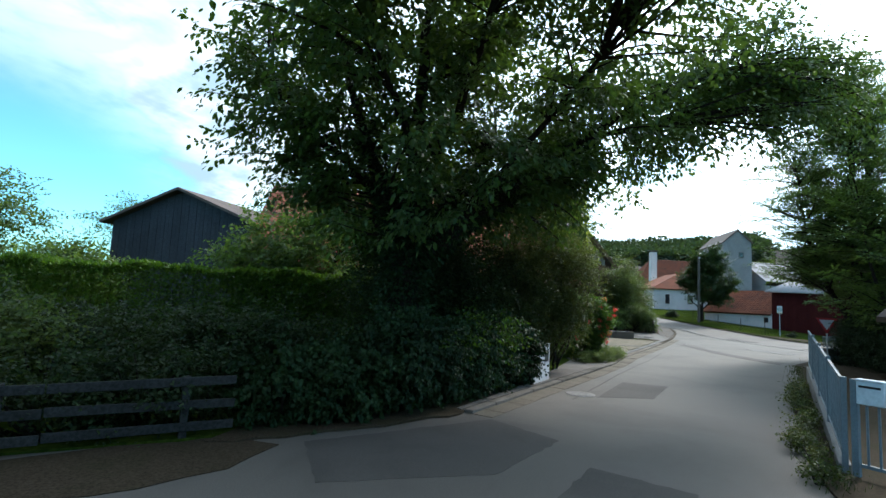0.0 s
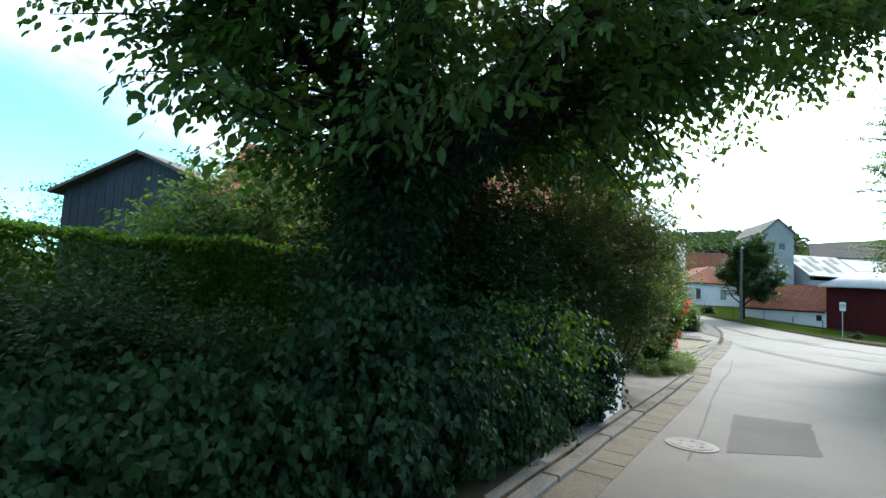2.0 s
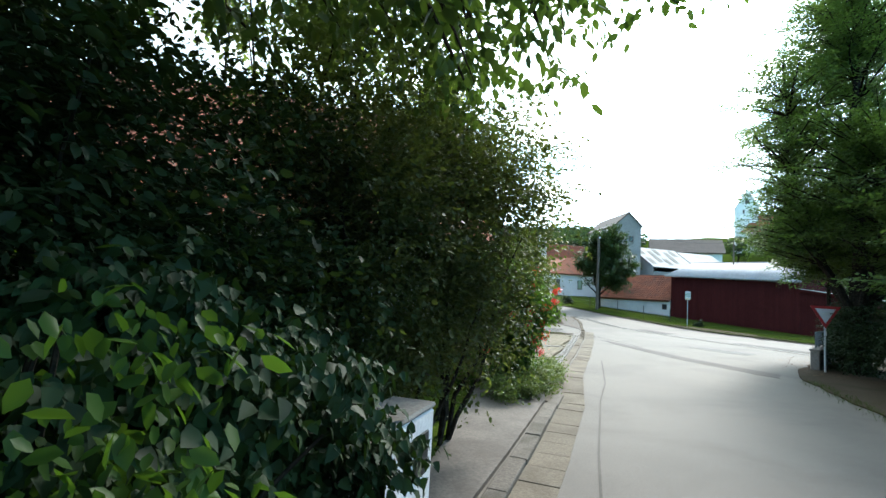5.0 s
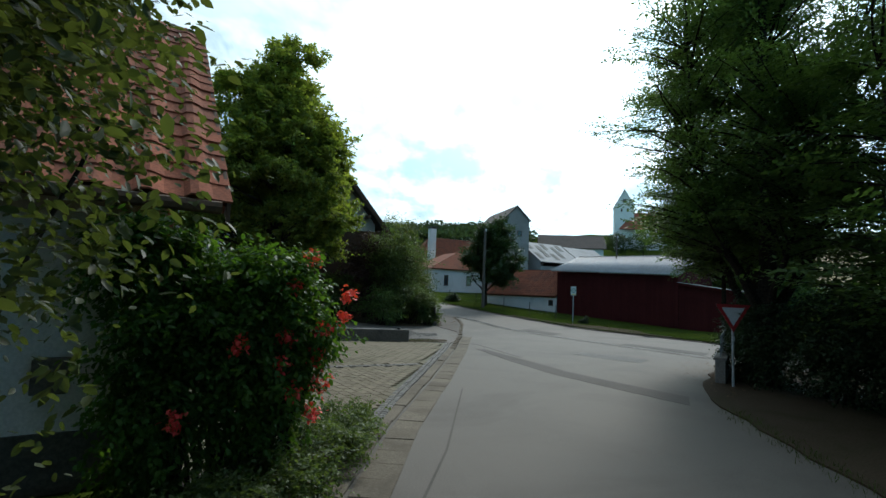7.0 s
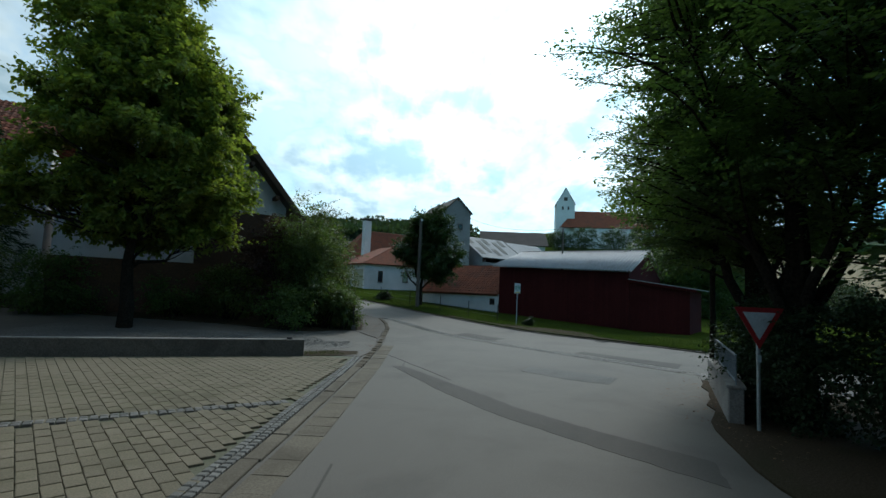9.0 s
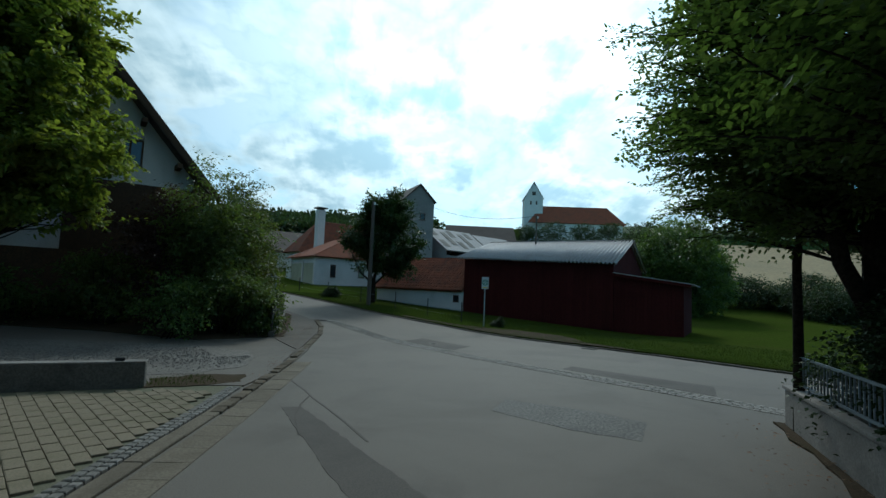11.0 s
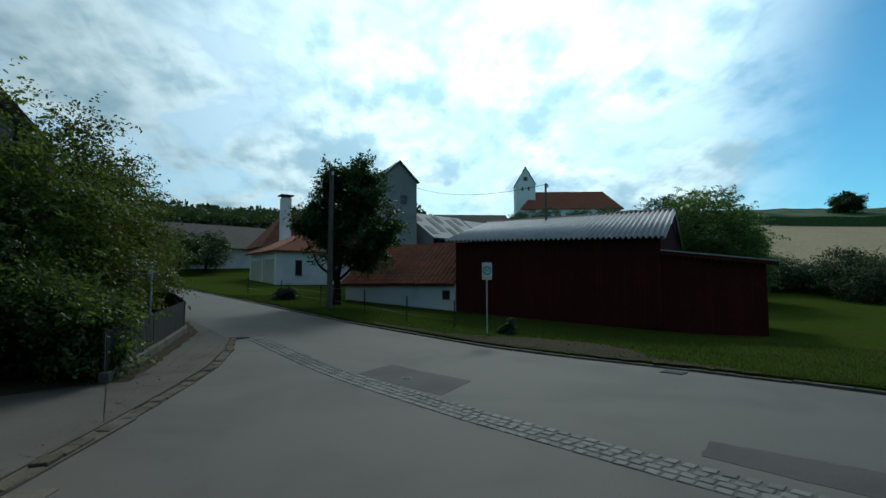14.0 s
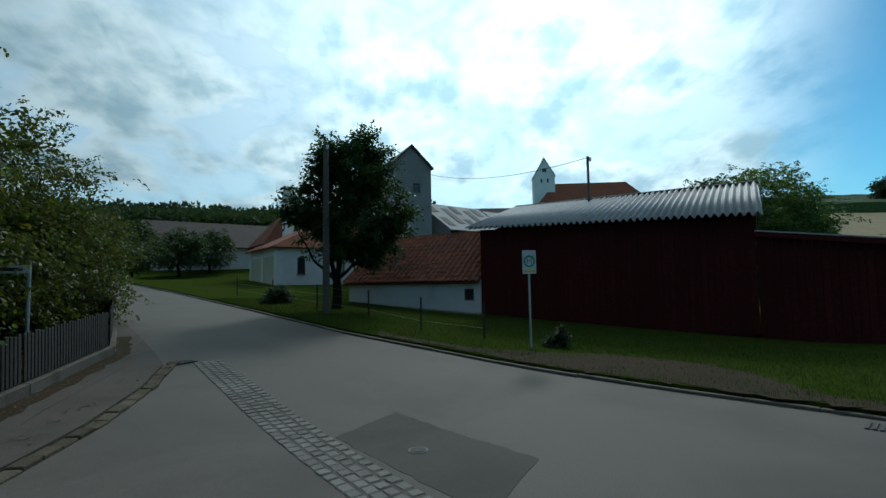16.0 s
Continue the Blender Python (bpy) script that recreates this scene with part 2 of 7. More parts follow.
GALV = surface("galvanised", (0.36, 0.37, 0.38), (0.5, 0.51, 0.52), 0.45, 40, 3.0, 0.05, metal=0.6)
BARK = surface("bark", (0.010, 0.0085, 0.0065), (0.034, 0.028, 0.021), 0.97, 16, 3.0, 0.9, spec=0.05)
POLE_WOOD = surface("pole_wood", (0.07, 0.06, 0.05), (0.13, 0.115, 0.10), 0.9, 20, 1.0, 0.4)
BLACK = surface("dark_void", (0.01, 0.01, 0.011), (0.02, 0.02, 0.021), 0.6)
RED_SIGN = surface("sign_red", (0.26, 0.014, 0.016), (0.33, 0.02, 0.022), 0.5, 20, 2, 0.02)
WHITE_SIGN = surface("sign_white", (0.46, 0.48, 0.5), (0.56, 0.58, 0.6), 0.45, 20, 2, 0.02)
GREEN_SIGN = surface("sign_green", (0.01, 0.17, 0.10), (0.015, 0.22, 0.13), 0.4, 20, 2, 0.02)
YELLOW_SIGN = surface("sign_yellow", (0.6, 0.45, 0.04), (0.66, 0.5, 0.05), 0.4, 20, 2, 0.02)
MAIL_WHITE = surface("mailbox_paint", (0.5, 0.55, 0.6), (0.62, 0.67, 0.72), 0.35, 20, 2, 0.03, spec=0.5)
LEAF_WALNUT = foliage("walnut_leaf", (0.028, 0.056, 0.016), (0.072, 0.124, 0.032), 0.42)
LEAF_IVY = foliage("ivy_leaf", (0.007, 0.018, 0.005), (0.022, 0.050, 0.012), 0.2, 0.6)
LEAF_HEDGE = foliage("hedge_leaf", (0.028, 0.07, 0.008), (0.08, 0.15, 0.018), 0.4, 0.5)
LEAF_SHRUB = foliage("shrub_leaf", (0.036, 0.063, 0.022), (0.106, 0.152, 0.046), 0.5, 0.45)
LEAF_PURPLE = foliage("purple_leaf", (0.022, 0.014, 0.014), (0.06, 0.04, 0.034), 0.3, 0.5)
LEAF_BRONZE = foliage("bronze_leaf", (0.026, 0.040, 0.014), (0.08, 0.104, 0.034), 0.45, 0.5)
LEAF_OLIVE = foliage("olive_leaf", (0.019, 0.035, 0.010), (0.066, 0.092, 0.022), 0.42, 0.5, (0.16, 0.14, 0.04), 0.55)
LEAF_DEAD = foliage("dead_leaf", (0.05, 0.03, 0.015), (0.16, 0.10, 0.05), 0.1, 0.7)
# dark bush leaf; below the hornbeams its darkness stands in for deep shade
LEAF_DARK_SHADED = foliage("dark_shaded_leaf", (0.012, 0.026, 0.009), (0.034, 0.06, 0.02), 0.12, 0.6)
LEAF_LIME = foliage("maple_leaf", (0.075, 0.115, 0.024), (0.19, 0.24, 0.054), 0.6, 0.5, (0.28, 0.3, 0.07), 0.75)
LEAF_BEECH = foliage("beech_leaf", (0.033, 0.064, 0.021), (0.098, 0.16, 0.047), 0.5, 0.42)
# shrub leaf darkened: the shade around the walnut is put into its colour
LEAF_SHADE_DARK = foliage("shade_darkened_leaf", (0.010, 0.021, 0.007), (0.034, 0.060, 0.017), 0.32, 0.6)
LEAF_APPLE = foliage("apple_leaf", (0.016, 0.036, 0.010), (0.05, 0.085, 0.024), 0.3)
LEAF_VINE = foliage("vine_leaf", (0.024, 0.058, 0.010), (0.075, 0.15, 0.022), 0.5)
NEEDLE = foliage("needles", (0.012, 0.03, 0.012), (0.03, 0.06, 0.022), 0.15, 0.6)
LEAF_WOOD = foliage("far_wood_leaf", (0.022, 0.04, 0.02), (0.052, 0.082, 0.036), 0.25, 0.7)
PETAL = foliage("trumpet_petal", (0.50, 0.035, 0.026), (0.68, 0.12, 0.085), 0.25, 0.5)


def glass_material():
    mat = bpy.data.materials.new("window_glass")
    mat.use_nodes = True
    net = Net(mat.node_tree)
    shader = net.node("ShaderNodeBsdfPrincipled", Roughness=0.06)
    net.feed(shader.inputs["Base Color"], (0.02, 0.025, 0.03, 1))
    net.feed(shader.inputs["Specular IOR Level"], 0.8)
    net.node("ShaderNodeOutputMaterial", Surface=shader.outputs[0])
    return mat


GLASS = glass_material()


# ---- building blocks ----
def smooth(a, b, v):
    u = min(1.0, max(0.0, (v - a) / (b - a)))
    return u * u * (3 - 2 * u)


def land(x, y):
    """Height of the ground: level near the lane, rising to the north and on to the fields."""
    s = min(y, 78.0) - 36.0
    z = 0.0 if s <= 0 else 0.066 * (s * s / 8 if s < 4 else s - 2)
    r, a = math.hypot(x - 25, y - 35), math.degrees(math.atan2(x - 25, y - 35))
    if r > 50:
        slope = 0.155 * smooth(-45, 5, a) * (1 - smooth(105, 150, a)) + 0.02
        slope += 0.05 * math.exp(-((a - 47) / 22) ** 2)
        z += slope * ((r - 50) ** 2 / 40 if r < 70 else min(r, 165) - 60) + 0.02 * max(0.0, r - 165) * (a > -45) * (a < 120)
    return z


def obj(name, bm, material, parent=None, label=""):
    me = bpy.data.meshes.new(name)
    bm.normal_update()
    bm.to_mesh(me)
    bm.free()
    me.materials.append(material)
    ob = new(name, me)
    ob.parent = parent
    if label:
        tagged(ob, label)
    return ob


part = obj


def base(name, m, label, category, group="", kind=""):
    ob = new(name)
    ob.matrix_world = m
    ob.empty_display_size = 0.3
    return tagged(ob, label, category, group, kind)


def box(bm, x0, x1, y0, y1, z0, z1):
    v = [bm.verts.new(p) for p in ((x0, y0, z0), (x1, y0, z0), (x1, y1, z0), (x0, y1, z0), (x0, y0, z1), (x1, y0, z1), (x1, y1, z1), (x0, y1, z1))]
    for f in ((3, 2, 1, 0), (4, 5, 6, 7), (0, 1, 5, 4), (1, 2, 6, 5), (2, 3, 7, 6), (3, 0, 4, 7)):
        bm.faces.new([v[i] for i in f])
    return v


def boxed(x0, x1, y0, y1, z0, z1, bevel=0.0):
    bm = bmesh.new()
    box(bm, x0, x1, y0, y1, z0, z1)
    if bevel:
        bmesh.ops.bevel(bm, geom=bm.edges[:], offset=bevel, segments=1, affect="EDGES")
    return bm


def prism(bm, outline, axis, a, b):
    """An outline in the plane across an axis, drawn out from a to b along it."""
    def at(p, d):
        return {"x": (d, p[0], p[1]), "y": (p[0], d, p[1]), "z": (p[0], p[1], d)}[axis]
    lo, hi = [bm.verts.new(at(p, a)) for p in outline], [bm.verts.new(at(p, b)) for p in outline]
    n = len(outline)
    for i in range(n):
        bm.faces.new((lo[i], lo[(i + 1) % n], hi[(i + 1) % n], hi[i]))
    bm.faces.new(lo[::-1])
    bm.faces.new(hi)
    bmesh.ops.recalc_face_normals(bm, faces=bm.faces[:])


def tube(bm, points, r0, r1, sides=8):
    """A tapered tube along points."""
    points = [Vector(p) for p in points]
    rings = []
    for i, p in enumerate(points):
        way = (points[min(i + 1, len(points) - 1)] - points[max(i - 1, 0)]).normalized()
        u = way.orthogonal().normalized() if i == 0 else (u - way * u.dot(way)).normalized()
        w = way.cross(u)
        r = r0 + (r1 - r0) * i / max(1, len(points) - 1)
        rings.append([bm.verts.new(p + (u * math.cos(k * 2 * math.pi / sides) + w * math.sin(k * 2 * math.pi / sides)) * r) for k in range(sides)])
    for a, b in zip(rings, rings[1:]):
        for k in range(sides):
            bm.faces.new((a[k], a[(k + 1) % sides], b[(k + 1) % sides], b[k]))
    bm.faces.new(rings[0][::-1])
    bm.faces.new(rings[-1])


def sheet(name, outline, lift, material, skirt=0.25, label="", category="", kind="structure", step=1.0):
    """A flat piece of ground with the given outline that follows the land, with edges going down."""
    bm = bmesh.new()
    bm.faces.new([bm.verts.new((x, y, 0)) for x, y in outline])
    ys = [p[1] for p in outline]
    y = max(34.0, math.ceil(min(ys)))
    while y < max(ys):
        geom = bm.verts[:] + bm.edges[:] + bm.faces[:]
        bmesh.ops.bisect_plane(bm, geom=geom, plane_co=(0, y, 0), plane_no=(0, 1, 0))
        y += step
    bmesh.ops.recalc_face_normals(bm, faces=bm.faces[:])
    if bm.faces and sum(f.normal.z for f in bm.faces) < 0:
        bmesh.ops.reverse_faces(bm, faces=bm.faces[:])
    for v in bm.verts:
        v.co.z = land(v.co.x, v.co.y) + lift
    edges = [e for e in bm.edges if e.is_boundary]
    made = bmesh.ops.extrude_edge_only(bm, edges=edges)
    for v in [g for g in made["geom"] if isinstance(g, bmesh.types.BMVert)]:
        v.co.z -= skirt
    bmesh.ops.triangulate(bm, faces=bm.faces[:])
    ob = obj(name, bm, material)
    return tagged(ob, label, category, "", kind)


def along(line, step):
    """Points and headings at even steps along a line of points."""
    out, carry = [], 0.0
    for (x0, y0), (x1, y1) in zip(line, line[1:]):
        d = math.hypot(x1 - x0, y1 - y0)
        s = carry
        while s < d:
            out.append((x0 + (x1 - x0) * s / d, y0 + (y1 - y0) * s / d, math.atan2(y1 - y0, x1 - x0)))
            s += step
        carry = s - d
    return out


def offset(line, d):
    """The line moved d to its left."""
    out = []
    for i, (x, y) in enumerate(line):
        a, b = line[max(0, i - 1)], line[min(len(line) - 1, i + 1)]
        l = math.hypot(b[0] - a[0], b[1] - a[1])
        out.append((x - (b[1] - a[1]) / l * d, y + (b[0] - a[0]) / l * d))
    return out


LEAF_SHAPES = {
    "oval": (((0, 0, 0), (0.3, 0.26, 0.03), (0.7, 0.22, 0.02), (1, 0, -0.08), (0.7, -0.22, 0.02), (0.3, -0.26, 0.03)), ((0, 1, 2, 3), (0, 3, 4, 5))),
    "diamond": (((0, 0, 0), (0.5, 0.3, 0.05), (1, 0, -0.05), (0.5, -0.3, 0.05)), ((0, 1, 2, 3),)),
    "ivy": (((0, 0, 0), (0.12, 0.40, 0.02), (0.55, 0.27, 0.05), (1, 0, -0.12), (0.55, -0.27, 0.05), (0.12, -0.40, 0.02)), ((0, 1, 2, 3), (0, 3, 4, 5))),
    "blade": (((0, 0.05, 0), (0.5, 0.04, 0.06), (1, 0, 0.25), (0.5, -0.04, 0.06), (0, -0.05, 0)), ((0, 1, 2, 3, 4),)),
    "needle": (((0, 0, 0), (0.5, 0.10, 0.0), (1, 0, -0.1), (0.5, -0.10, 0)), ((0, 1, 2, 3),)),
}


def ragged(outline, step, amount, seed=1):
    """The outline with its long sides broken up unevenly."""
    rng = random.Random(seed)
    out = []
    for (x0, y0), (x1, y1) in zip(outline, outline[1:] + outline[:1]):
        n = max(1, int(math.hypot(x1 - x0, y1 - y0) / step))
        out.append((x0, y0))
        out += [(x0 + (x1 - x0) * k / n + rng.uniform(-amount, amount), y0 + (y1 - y0) * k / n + rng.uniform(-amount, amount)) for k in range(1, n)]
    return out


def leaf_mesh(name, places, size, shape, material, parent=None, out=None, droop=0.3, spread=0.35, label="", seed=1, up=0.3, facing=None, normals=None):
    """One mesh of many leaves at places (n x 3); out: the way each one faces (n x 3)."""
    rng = np.random.default_rng(seed)
    n = len(places)
    corner, faces = LEAF_SHAPES[shape]
    corner = np.array(corner, float)
    a = rng.normal(size=(n, 3))
    if out is not None:
        a = a * spread + out
    a[:, 2] -= droop
    a /= np.linalg.norm(a, axis=1, keepdims=True)
    nrm = rng.normal(size=(n, 3)) * 0.45
    if normals is not None:
        nrm = nrm * 0.7 + normals
    else:
        nrm += np.array(facing) if facing else np.array([0, 0, up + 0.5])
    b = np.cross(nrm, a)
    b /= np.linalg.norm(b, axis=1, keepdims=True) + 1e-9
    c = np.cross(a, b)
    s = size * rng.uniform(0.6, 1.3, size=(n, 1, 1))
    k = len(corner)
    verts = places[:, None, :] + s * (corner[None, :, 0:1] * a[:, None, :] + corner[None, :, 1:2] * b[:, None, :] + corner[None, :, 2:3] * c[:, None, :])
    me = bpy.data.meshes.new(name)
    loops = np.concatenate([np.array(f) for f in faces])
    per = len(loops)
    index = (np.arange(n)[:, None] * k + loops[None, :]).ravel()
    me.vertices.add(n * k)
    me.vertices.foreach_set("co", verts.astype(np.float32).ravel())
    me.loops.add(n * per)
    me.loops.foreach_set("vertex_index", index.astype(np.int32))
    starts = np.concatenate([[0], np.cumsum([len(f) for f in faces])[:-1]])
    me.polygons.add(n * len(faces))
    me.polygons.foreach_set("loop_start", (np.arange(n)[:, None] * per + starts[None, :]).ravel().astype(np.int32))
    me.polygons.foreach_set("loop_total", np.tile([len(f) for f in faces], n).astype(np.int32))
    me.update(calc_edges=True)
    me.materials.append(material)
    ob = new(name, me)
    ob.parent = parent
    if label:
        tagged(ob, label)
    return ob


def clumps(blobs, clusters, leaves, spread, seed, shell=0.55, floor=None, hang=0.35, flat=0.5, tuft=9):
    """Places and ways of leaves that sit along twigs; the twigs stand in boughs near the skin of the blobs (centre, radii)."""
    rng = np.random.default_rng(seed)
    boughs = max(4, clusters // tuft)
    vol = np.array([r[0] * r[1] * r[2] for _, r in blobs]) ** 0.67
    pick = rng.choice(len(blobs), size=boughs, p=vol / vol.sum())
    centre = np.array([c for c, _ in blobs], float)[pick]
    radii = np.array([r for _, r in blobs], float)[pick]
    way = rng.normal(size=(boughs, 3))
    way /= np.linalg.norm(way, axis=1, keepdims=True)
    depth = shell + (1.04 - shell) * rng.random((boughs, 1)) ** 0.55
    core = centre + way * radii * depth
    which = rng.integers(0, boughs, clusters)
    size = radii[which].mean(1, keepdims=True)
    tip = core[which] + rng.normal(size=(clusters, 3)) * np.array([1, 1, 0.6 if flat > 0.3 else 0.22]) * (0.10 * size + 0.6 * spread) * (tuft / 9) ** 0.33
    twig = way[which] * 0.9 + rng.normal(size=(clusters, 3)) * (0.55 if flat > 0.3 else 0.38)
    twig[:, 2] = twig[:, 2] * flat - hang
    twig /= np.linalg.norm(twig, axis=1, keepdims=True)
    side = np.cross(twig, rng.normal(size=(clusters, 3)) * 0.3 + np.array([0, 0, 1.0]))
    side /= np.linalg.norm(side, axis=1, keepdims=True) + 1e-9
    u = np.tile(np.linspace(-1.0, 1.0, leaves), clusters)[:, None]
    hand = np.where(np.arange(clusters * leaves) % 2, 1.0, -1.0)[:, None]
    t, s = np.repeat(twig, leaves, 0), np.repeat(side, leaves, 0)
    if flat < 0.3:
        wide = rng.random((clusters * leaves, 1)) * (1.05 - u) * 0.42 * spread
        places = np.repeat(tip, leaves, 0) + t * u * spread * 1.6 + s * hand * wide + rng.normal(size=(clusters * leaves, 3)) * spread * 0.05
    else:
        places = np.repeat(tip, leaves, 0) + t * u * spread * 1.5 + rng.normal(size=(clusters * leaves, 3)) * spread * 0.16
    ways = t * 0.7 + s * hand * 0.9
    if floor is not None:
        keep = places[:, 2] > floor
        places, ways = places[keep], ways[keep]
    return places, ways


def limb(bm, a, b, r0, r1, rng, sag=0.12, steps=6, sides=8):
    a, b = Vector(a), Vector(b)
    n = (b - a).length
    pts = [a.lerp(b, i / steps) + Vector((rng.uniform(-1, 1), rng.uniform(-1, 1), rng.uniform(-0.5, 0.5))) * n * sag * 0.35 * math.sin(math.pi * i / steps) for i in range(steps + 1)]
    tube(bm, pts, r0, r1, sides)
    return pts


def tree(name, x, y, trunk_h, trunk_r, blobs, clusters, leaves, leaf_size, shape, leaf_mat, label, category="tree", spread=0.3, seed=1, shell=0.5, droop=0.4, leaders=None, bark=None, group="", hang=0.35, flat=0.5, sprays=None, tuft=9):
    """A tree: one mesh of trunk and limbs, one crown of leaves. leaders: main stems as (points, radius)."""
    rng = random.Random(seed)
    z = land(x, y)
    root = base(name, pose(x, y, z), label, category, group)
    bm = bmesh.new()
    top = Vector((rng.uniform(-0.15, 0.15), rng.uniform(-0.15, 0.15), trunk_h))
    tube(bm, [(0, 0, -0.3), (0, 0, 0.15), top * 0.35 + Vector((0.05, 0, 0)), top * 0.7, top], trunk_r * 1.35, trunk_r * 0.8, 10)
    if leaders is None:
        high = max((Vector(c) for c, _ in blobs), key=lambda c: c.z)
        leaders = [([tuple(top * 0.97), tuple(top.lerp(high, 0.35) + Vector((0.15, -0.1, 0))), tuple(top.lerp(high, 0.7) + Vector((-0.12, 0.1, 0))), tuple(high)], trunk_r * 0.75)]
    stems = [top * 0.9]
    for pts, r in leaders:
        pts = [Vector(p) for p in pts]
        fine = [a.lerp(b, k / 4) + Vector((rng.uniform(-1, 1), rng.uniform(-1, 1), 0)) * 0.06 for a, b in zip(pts, pts[1:]) for k in range(4)] + [pts[-1]]
        tube(bm, fine, r, r * 0.25, 8)
        stems += fine[1:]
    for c, r in blobs:
        c = Vector(c)
        foot = min(stems, key=lambda p: (p - c).length + max(0.0, p.z - c.z + 0.8) * 2.5)
        reach = (c - foot).length
        pts = limb(bm, foot, c, min(trunk_r * 0.36, 0.03 + reach * 0.035), trunk_r * 0.08, rng, 0.3)
        for k in range(6):
            tip = c + Vector((rng.uniform(-1, 1) * r[0], rng.uniform(-1, 1) * r[1], rng.uniform(-0.5, 1) * r[2])) * 0.85
            limb(bm, pts[rng.randint(2, 5)], tip, trunk_r * 0.1, 0.008, rng, 0.3, sides=5)
    part("trunk", bm, bark or BARK, root)
    places, ways = clumps(blobs, clusters, leaves, spread, seed, shell, None, hang, flat, tuft)
    if sprays:
        more, turn = clumps(blobs, sprays[0], sprays[1], sprays[2], seed + 500, 0.9, None, hang, flat)
        places, ways = np.concatenate([places, more]), np.concatenate([ways, turn])
    leaf_mesh("crown", places, leaf_size, shape, leaf_mat, root, ways, droop, seed=seed)
    return root


def bough_leaves(blobs, stems, count, twigs, per, twig_len, seed, flat=0.25, bare=0.3, arch=0.16, droop=0.0):
    """Boughs that run from the stems to the skin of the blobs, twigs set along them in one plane, leaves along the twigs.
    Gives the lines of the boughs and the places, ways and normals of the leaves."""
    rng = np.random.default_rng(seed)
    stems = np.array([tuple(p) for p in stems], float)
    vol = np.array([r[0] * r[1] + r[0] * r[2] + r[1] * r[2] for _, r in blobs])
    pick = rng.choice(len(blobs), size=count, p=vol / vol.sum())
    way = rng.normal(size=(count, 3))
    way /= np.linalg.norm(way, axis=1, keepdims=True)
    tip = np.array([c for c, _ in blobs], float)[pick] + way * np.array([r for _, r in blobs], float)[pick] * rng.uniform(0.5, 1.12, (count, 1))
    gap = tip[:, None, :] - stems[None, :, :]
    flat_way = np.linalg.norm(gap[:, :, :2], axis=2)
    cost = np.linalg.norm(gap, axis=2) + 1.2 * np.maximum(0.0, 0.12 * flat_way - gap[:, :, 2]) + rng.random(gap.shape[:2]) * 0.6
    foot = stems[np.argmin(cost, axis=1)]
    reach = np.linalg.norm(tip - foot, axis=1, keepdims=True)
    bend = (foot + tip) / 2 + rng.normal(size=(count, 3)) * reach * 0.07
    bend[:, 2] += reach[:, 0] * arch

    def at(u):
        return (1 - u) ** 2 * foot + 2 * u * (1 - u) * bend + u * u * tip
    lines = np.stack([at(u) for u in (0.0, 0.2, 0.4, 0.6, 0.8, 1.0)], 1)
    begin = np.maximum(bare, 1.0 - 2.6 / np.maximum(reach, 0.4))
    u = begin + (1 - begin) * (np.arange(twigs)[None, :] + rng.random((count, twigs))) / twigs
    u = u.reshape(-1, 1)
    which = np.repeat(np.arange(count), twigs)
    f, b, t = foot[which], bend[which], tip[which]
    p = (1 - u) ** 2 * f + 2 * u * (1 - u) * b + u * u * t
    tangent = 2 * (1 - u) * (b - f) + 2 * u * (t - b)
    tangent /= np.linalg.norm(tangent, axis=1, keepdims=True) + 1e-9
    plane = rng.normal(size=(count, 3)) * (0.18 + 0.6 * flat) + np.array([0, 0, 1.0])
    side = np.cross(tangent, plane[which])
    side /= np.linalg.norm(side, axis=1, keepdims=True) + 1e-9
    sign = np.where(np.arange(len(p)) % 2, 1.0, -1.0)[:, None]
    sprig = tangent * 0.75 + side * sign * 0.8 + rng.normal(size=p.shape) * (0.12 + 0.45 * flat)
    sprig[:, 2] -= droop
    sprig /= np.linalg.norm(sprig, axis=1, keepdims=True)
    size = twig_len * (1.25 - 0.6 * (u - u.min())) * rng.uniform(0.6, 1.2, u.shape)
    n = len(p) * per
    k = np.repeat(np.arange(len(p)), per)
    v = np.tile((np.arange(per) + 0.6) / per, len(p))[:, None]
    hand = np.where(np.arange(n) % 2, 1.0, -1.0)[:, None]
    up = plane[which][k]
    across = np.cross(sprig[k], up)
    across /= np.linalg.norm(across, axis=1, keepdims=True) + 1e-9
    places = p[k] + sprig[k] * v * size[k] + across * hand * 0.02 + rng.normal(size=(n, 3)) * twig_len * (0.03 + 0.12 * flat)
    places[:, 2] -= droop * 0.25 * size[k][:, 0] * v[:, 0] ** 2
    ways = sprig[k] * 0.75 + across * hand * 0.75
    return lines, places, ways, up


